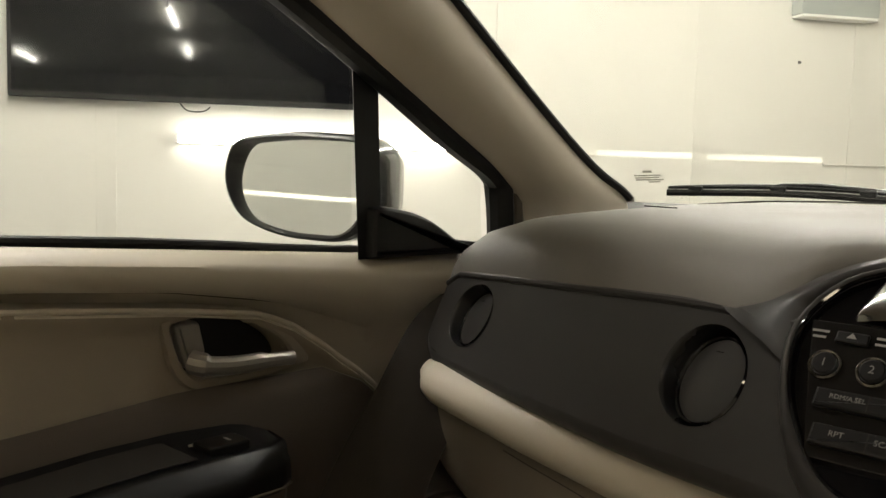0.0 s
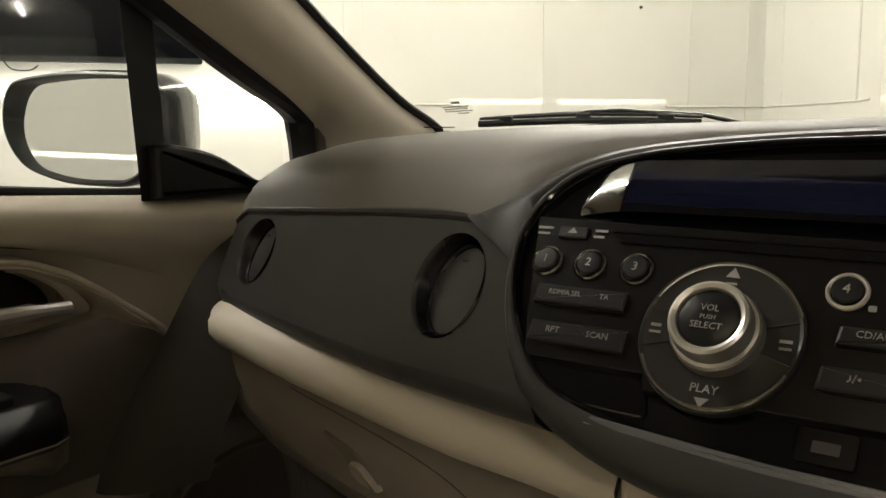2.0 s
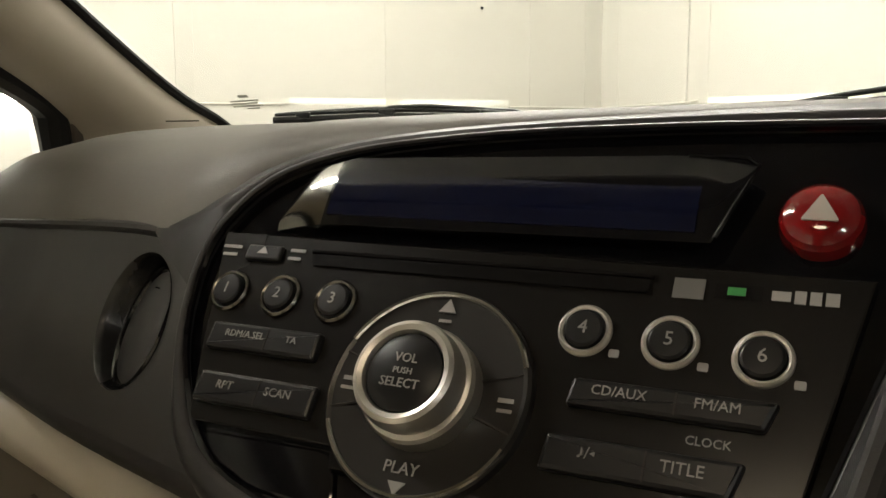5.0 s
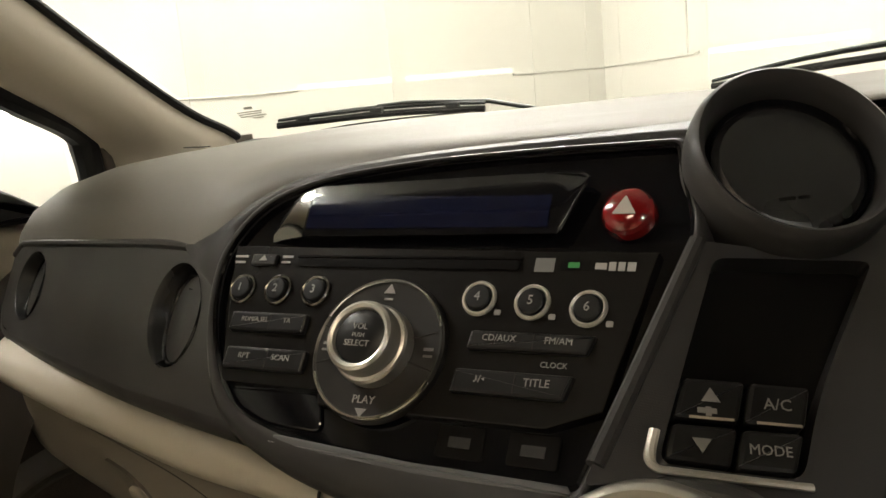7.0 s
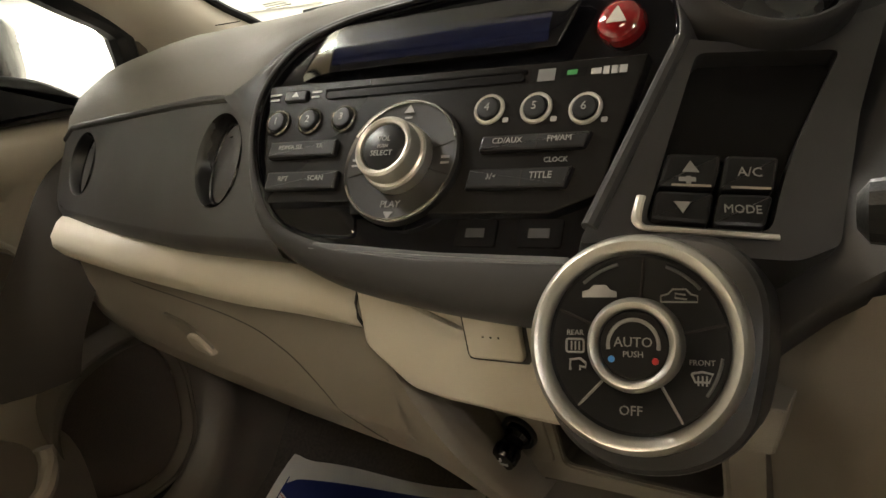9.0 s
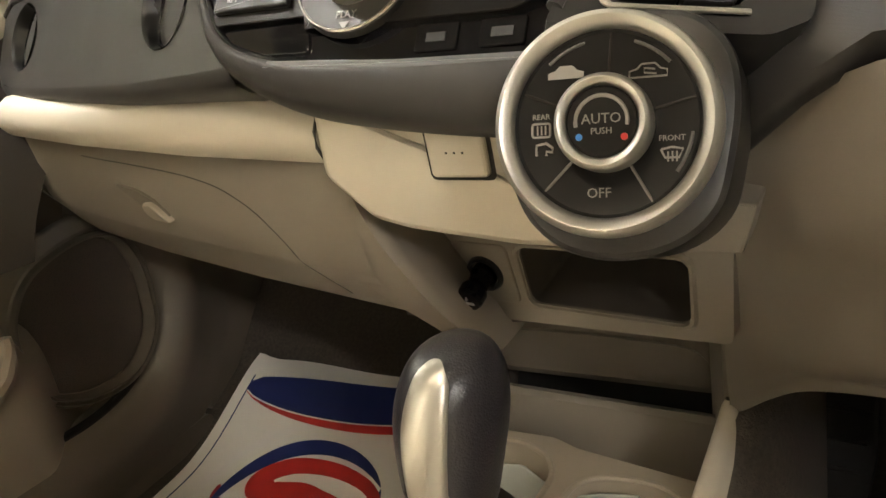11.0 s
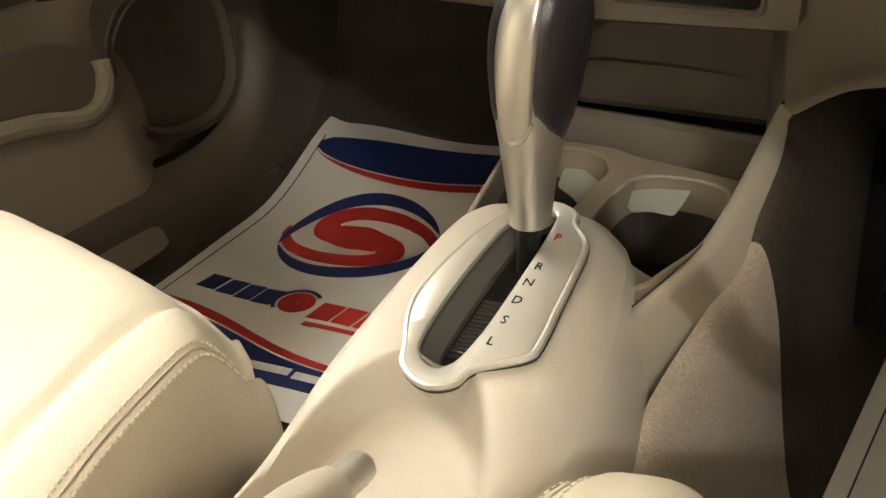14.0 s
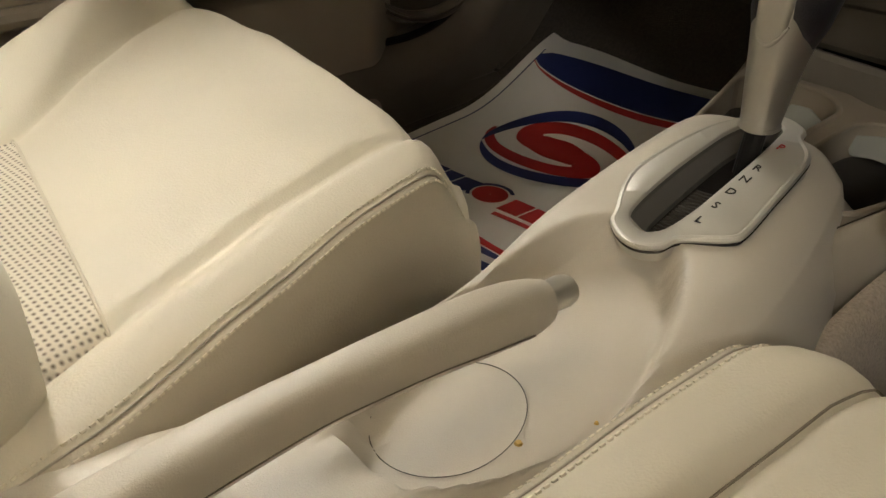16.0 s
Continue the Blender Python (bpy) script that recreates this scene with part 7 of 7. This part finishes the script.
    part("small_swirl_edge", sheet([[(0.193 + 0.030 * rr * math.cos(radians(a)), 0.180 + 0.025 * rr * math.sin(radians(a))) for rr in (0.90, 1.08)] for a in range(40, 221, 12)], 0.0012), INKB, t, "small navy crescent")
    for u0, u1 in ((0.222, 0.252), (0.255, 0.281), (0.284, 0.308), (0.311, 0.334)):
        part("name_bar", sheet([[(u0 + (u1 - u0) * k / 3 + 0.005 * j / 2, 0.157 + 0.032 * j / 2) for k in range(4)] for j in range(3)], 0.0011), INKR, t, "red printed block")
    part("sub_bar", sheet([[(0.226 + 0.100 * k / 8, 0.143 + 0.007 * j) for k in range(9)] for j in range(2)], 0.0011), INKR, t, "thin red printed bar")
    for u0, u1 in ((0.110, 0.200), (0.205, 0.268), (0.274, 0.330)):
        part("address_bar", sheet([[(u0 + (u1 - u0) * k / 6, 0.060 + 0.011 * j - 0.04 * (u0 - 0.2)) for k in range(7)] for j in range(2)], 0.0016), PAPER, t, "white printed bar")
    return t


paper("paper_mat", (-0.603, 0.513), 2.6, "white paper mat printed navy and red, on the floor", 0.066)
paper("paper_mat", (0.150, 0.447), -5.5, "white paper mat printed navy and red, on the floor", 0.02, 0.014)

# ---- the driver's foot well ----
rows = []
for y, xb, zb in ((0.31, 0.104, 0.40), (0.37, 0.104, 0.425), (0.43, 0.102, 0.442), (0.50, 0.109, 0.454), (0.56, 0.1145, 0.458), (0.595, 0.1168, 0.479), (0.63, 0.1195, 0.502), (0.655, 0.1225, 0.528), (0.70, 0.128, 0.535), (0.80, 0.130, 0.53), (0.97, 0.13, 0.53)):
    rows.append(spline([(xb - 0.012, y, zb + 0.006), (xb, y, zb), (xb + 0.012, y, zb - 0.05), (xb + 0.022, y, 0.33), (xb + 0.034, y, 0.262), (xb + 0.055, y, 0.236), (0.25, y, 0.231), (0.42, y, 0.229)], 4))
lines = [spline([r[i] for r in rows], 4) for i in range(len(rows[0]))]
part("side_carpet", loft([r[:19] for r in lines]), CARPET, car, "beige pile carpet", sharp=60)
# Far carpet takes the dark material to stand for the foot well's shade.
part("shaded_toe_carpet", loft([r[18:] for r in lines]), CARPETD, car, "same pile carpet, darkened for the shade of the foot well", sharp=60)
rest = thing("foot_rest", (0.16, 0.85, FLOOR), "black rubber foot rest on the carpet", "foot rest")
RF = fr((0.138, 0.79, 0.300), (1, 0, 0), (0, 0.55, 0.83))
part("pad", prism(rpoly([(-0.036, 0.0), (0.028, -0.010), (0.048, 0.10), (0.050, 0.165), (-0.004, 0.17), (-0.030, 0.10)], 0.010), RF, -0.02, 0.004, 0.004), RUBBER, rest, "black rubber pad")
for k in range(6):
    part("rib", sweep([RF @ Vector((-0.022 + 0.003 * k, 0.02 + 0.024 * k, 0.0042)), RF @ Vector((0.028 + 0.003 * k, 0.016 + 0.024 * k, 0.0042))], 0.0022, 6), RUBBER, rest)
heel = thing("rubber_mat", (0.16, 0.78, FLOOR), "black rubber heel mat half under a paper mat", "floor mat")
HF = fr((0.0, 0.0, 0.2365), (1, 0, 0.0), (0, 1, 0))
part("sheet", prism(rpoly([(0.142, 0.845), (0.36, 0.86), (0.36, 0.56), (0.190, 0.56), (0.166, 0.69), (0.146, 0.755)], 0.014), HF, -0.006, 0.0, 0.002), RUBBER, heel)
part("rim", sweep([HF @ Vector((u, v, 0.0)) for u, v in rpoly([(0.146, 0.841), (0.356, 0.856), (0.356, 0.564), (0.193, 0.564), (0.170, 0.69), (0.150, 0.755)], 0.014)], 0.0018, 6), RUBBER, heel)
pd = thing("pedal", (0.30, 0.9, 0.40), "black brake pedal hanging in the foot well", "pedal")
part("pad", prism(rrect(0.25, 0.33, 0.35, 0.405, 0.012), fr((0, 0.86, 0), (1, 0, 0), (0, 0.35, 0.94)), -0.012, 0.004, 0.004), RUBBER, pd)
part("arm", sweep([(0.31, 0.98, 0.40), (0.32, 1.05, 0.5), (0.32, 1.08, 0.62)], 0.01, 8), BLACKP, pd)

# ---- steering wheel and stalk ----
SWF = fr((0.398, 0.315, 0.800), (1, 0, 0), (0, 0.40, 0.917))
sw_ = thing("steering_wheel", (0.39, 0.33, 0.80), "black leather steering wheel before the driver", "steering wheel")
bmw = bmesh.new()
loft([[SWF @ Vector(((0.183 + 0.0155 * math.cos(b)) * math.cos(a), (0.183 + 0.0155 * math.cos(b)) * math.sin(a), 0.0155 * math.sin(b))) for b in [2 * math.pi * j / 14 for j in range(14)]] for a in [2 * math.pi * i / 72 for i in range(73)]], True, False, bmw)
part("rim", bmw, RUBBER, sw_, "black leather rim")
part("hub", lathe([(0.0, 0.0), (0.05, -0.004), (0.07, -0.02), (0.075, -0.06), (0.05, -0.1)], SWF, 40), BLACKP, sw_, "black hub")
for a in (0, 180, 270):
    part("spoke", sweep([SWF @ Vector((r * math.cos(radians(a)), r * math.sin(radians(a)), h)) for r, h in ((0.06, -0.02), (0.11, -0.012), (0.178, 0.0))], [0.02, 0.016, 0.012], 10, sy=0.5), BLACKP, sw_)
sk = thing("column_stalk", (0.22, 0.41, 0.83), "black wiper stalk behind the wheel", "stalk")
part("stem", sweep([(0.36, 0.44, 0.815), (0.27, 0.415, 0.825), (0.205, 0.40, 0.830)], [0.006, 0.0065, 0.0075], 12), BLACKP, sk)
part("tip", sweep([(0.205, 0.40, 0.830), (0.192, 0.399, 0.831), (0.184, 0.399, 0.831), (0.181, 0.399, 0.831)], [0.0085, 0.009, 0.008, 0.0045], 14), BLACKP, sk)
part("steering_column", sweep([(0.39, 0.36, 0.78), (0.39, 0.55, 0.72)], [0.055, 0.07], 20), BLACKP, dash, "black steering column cover")
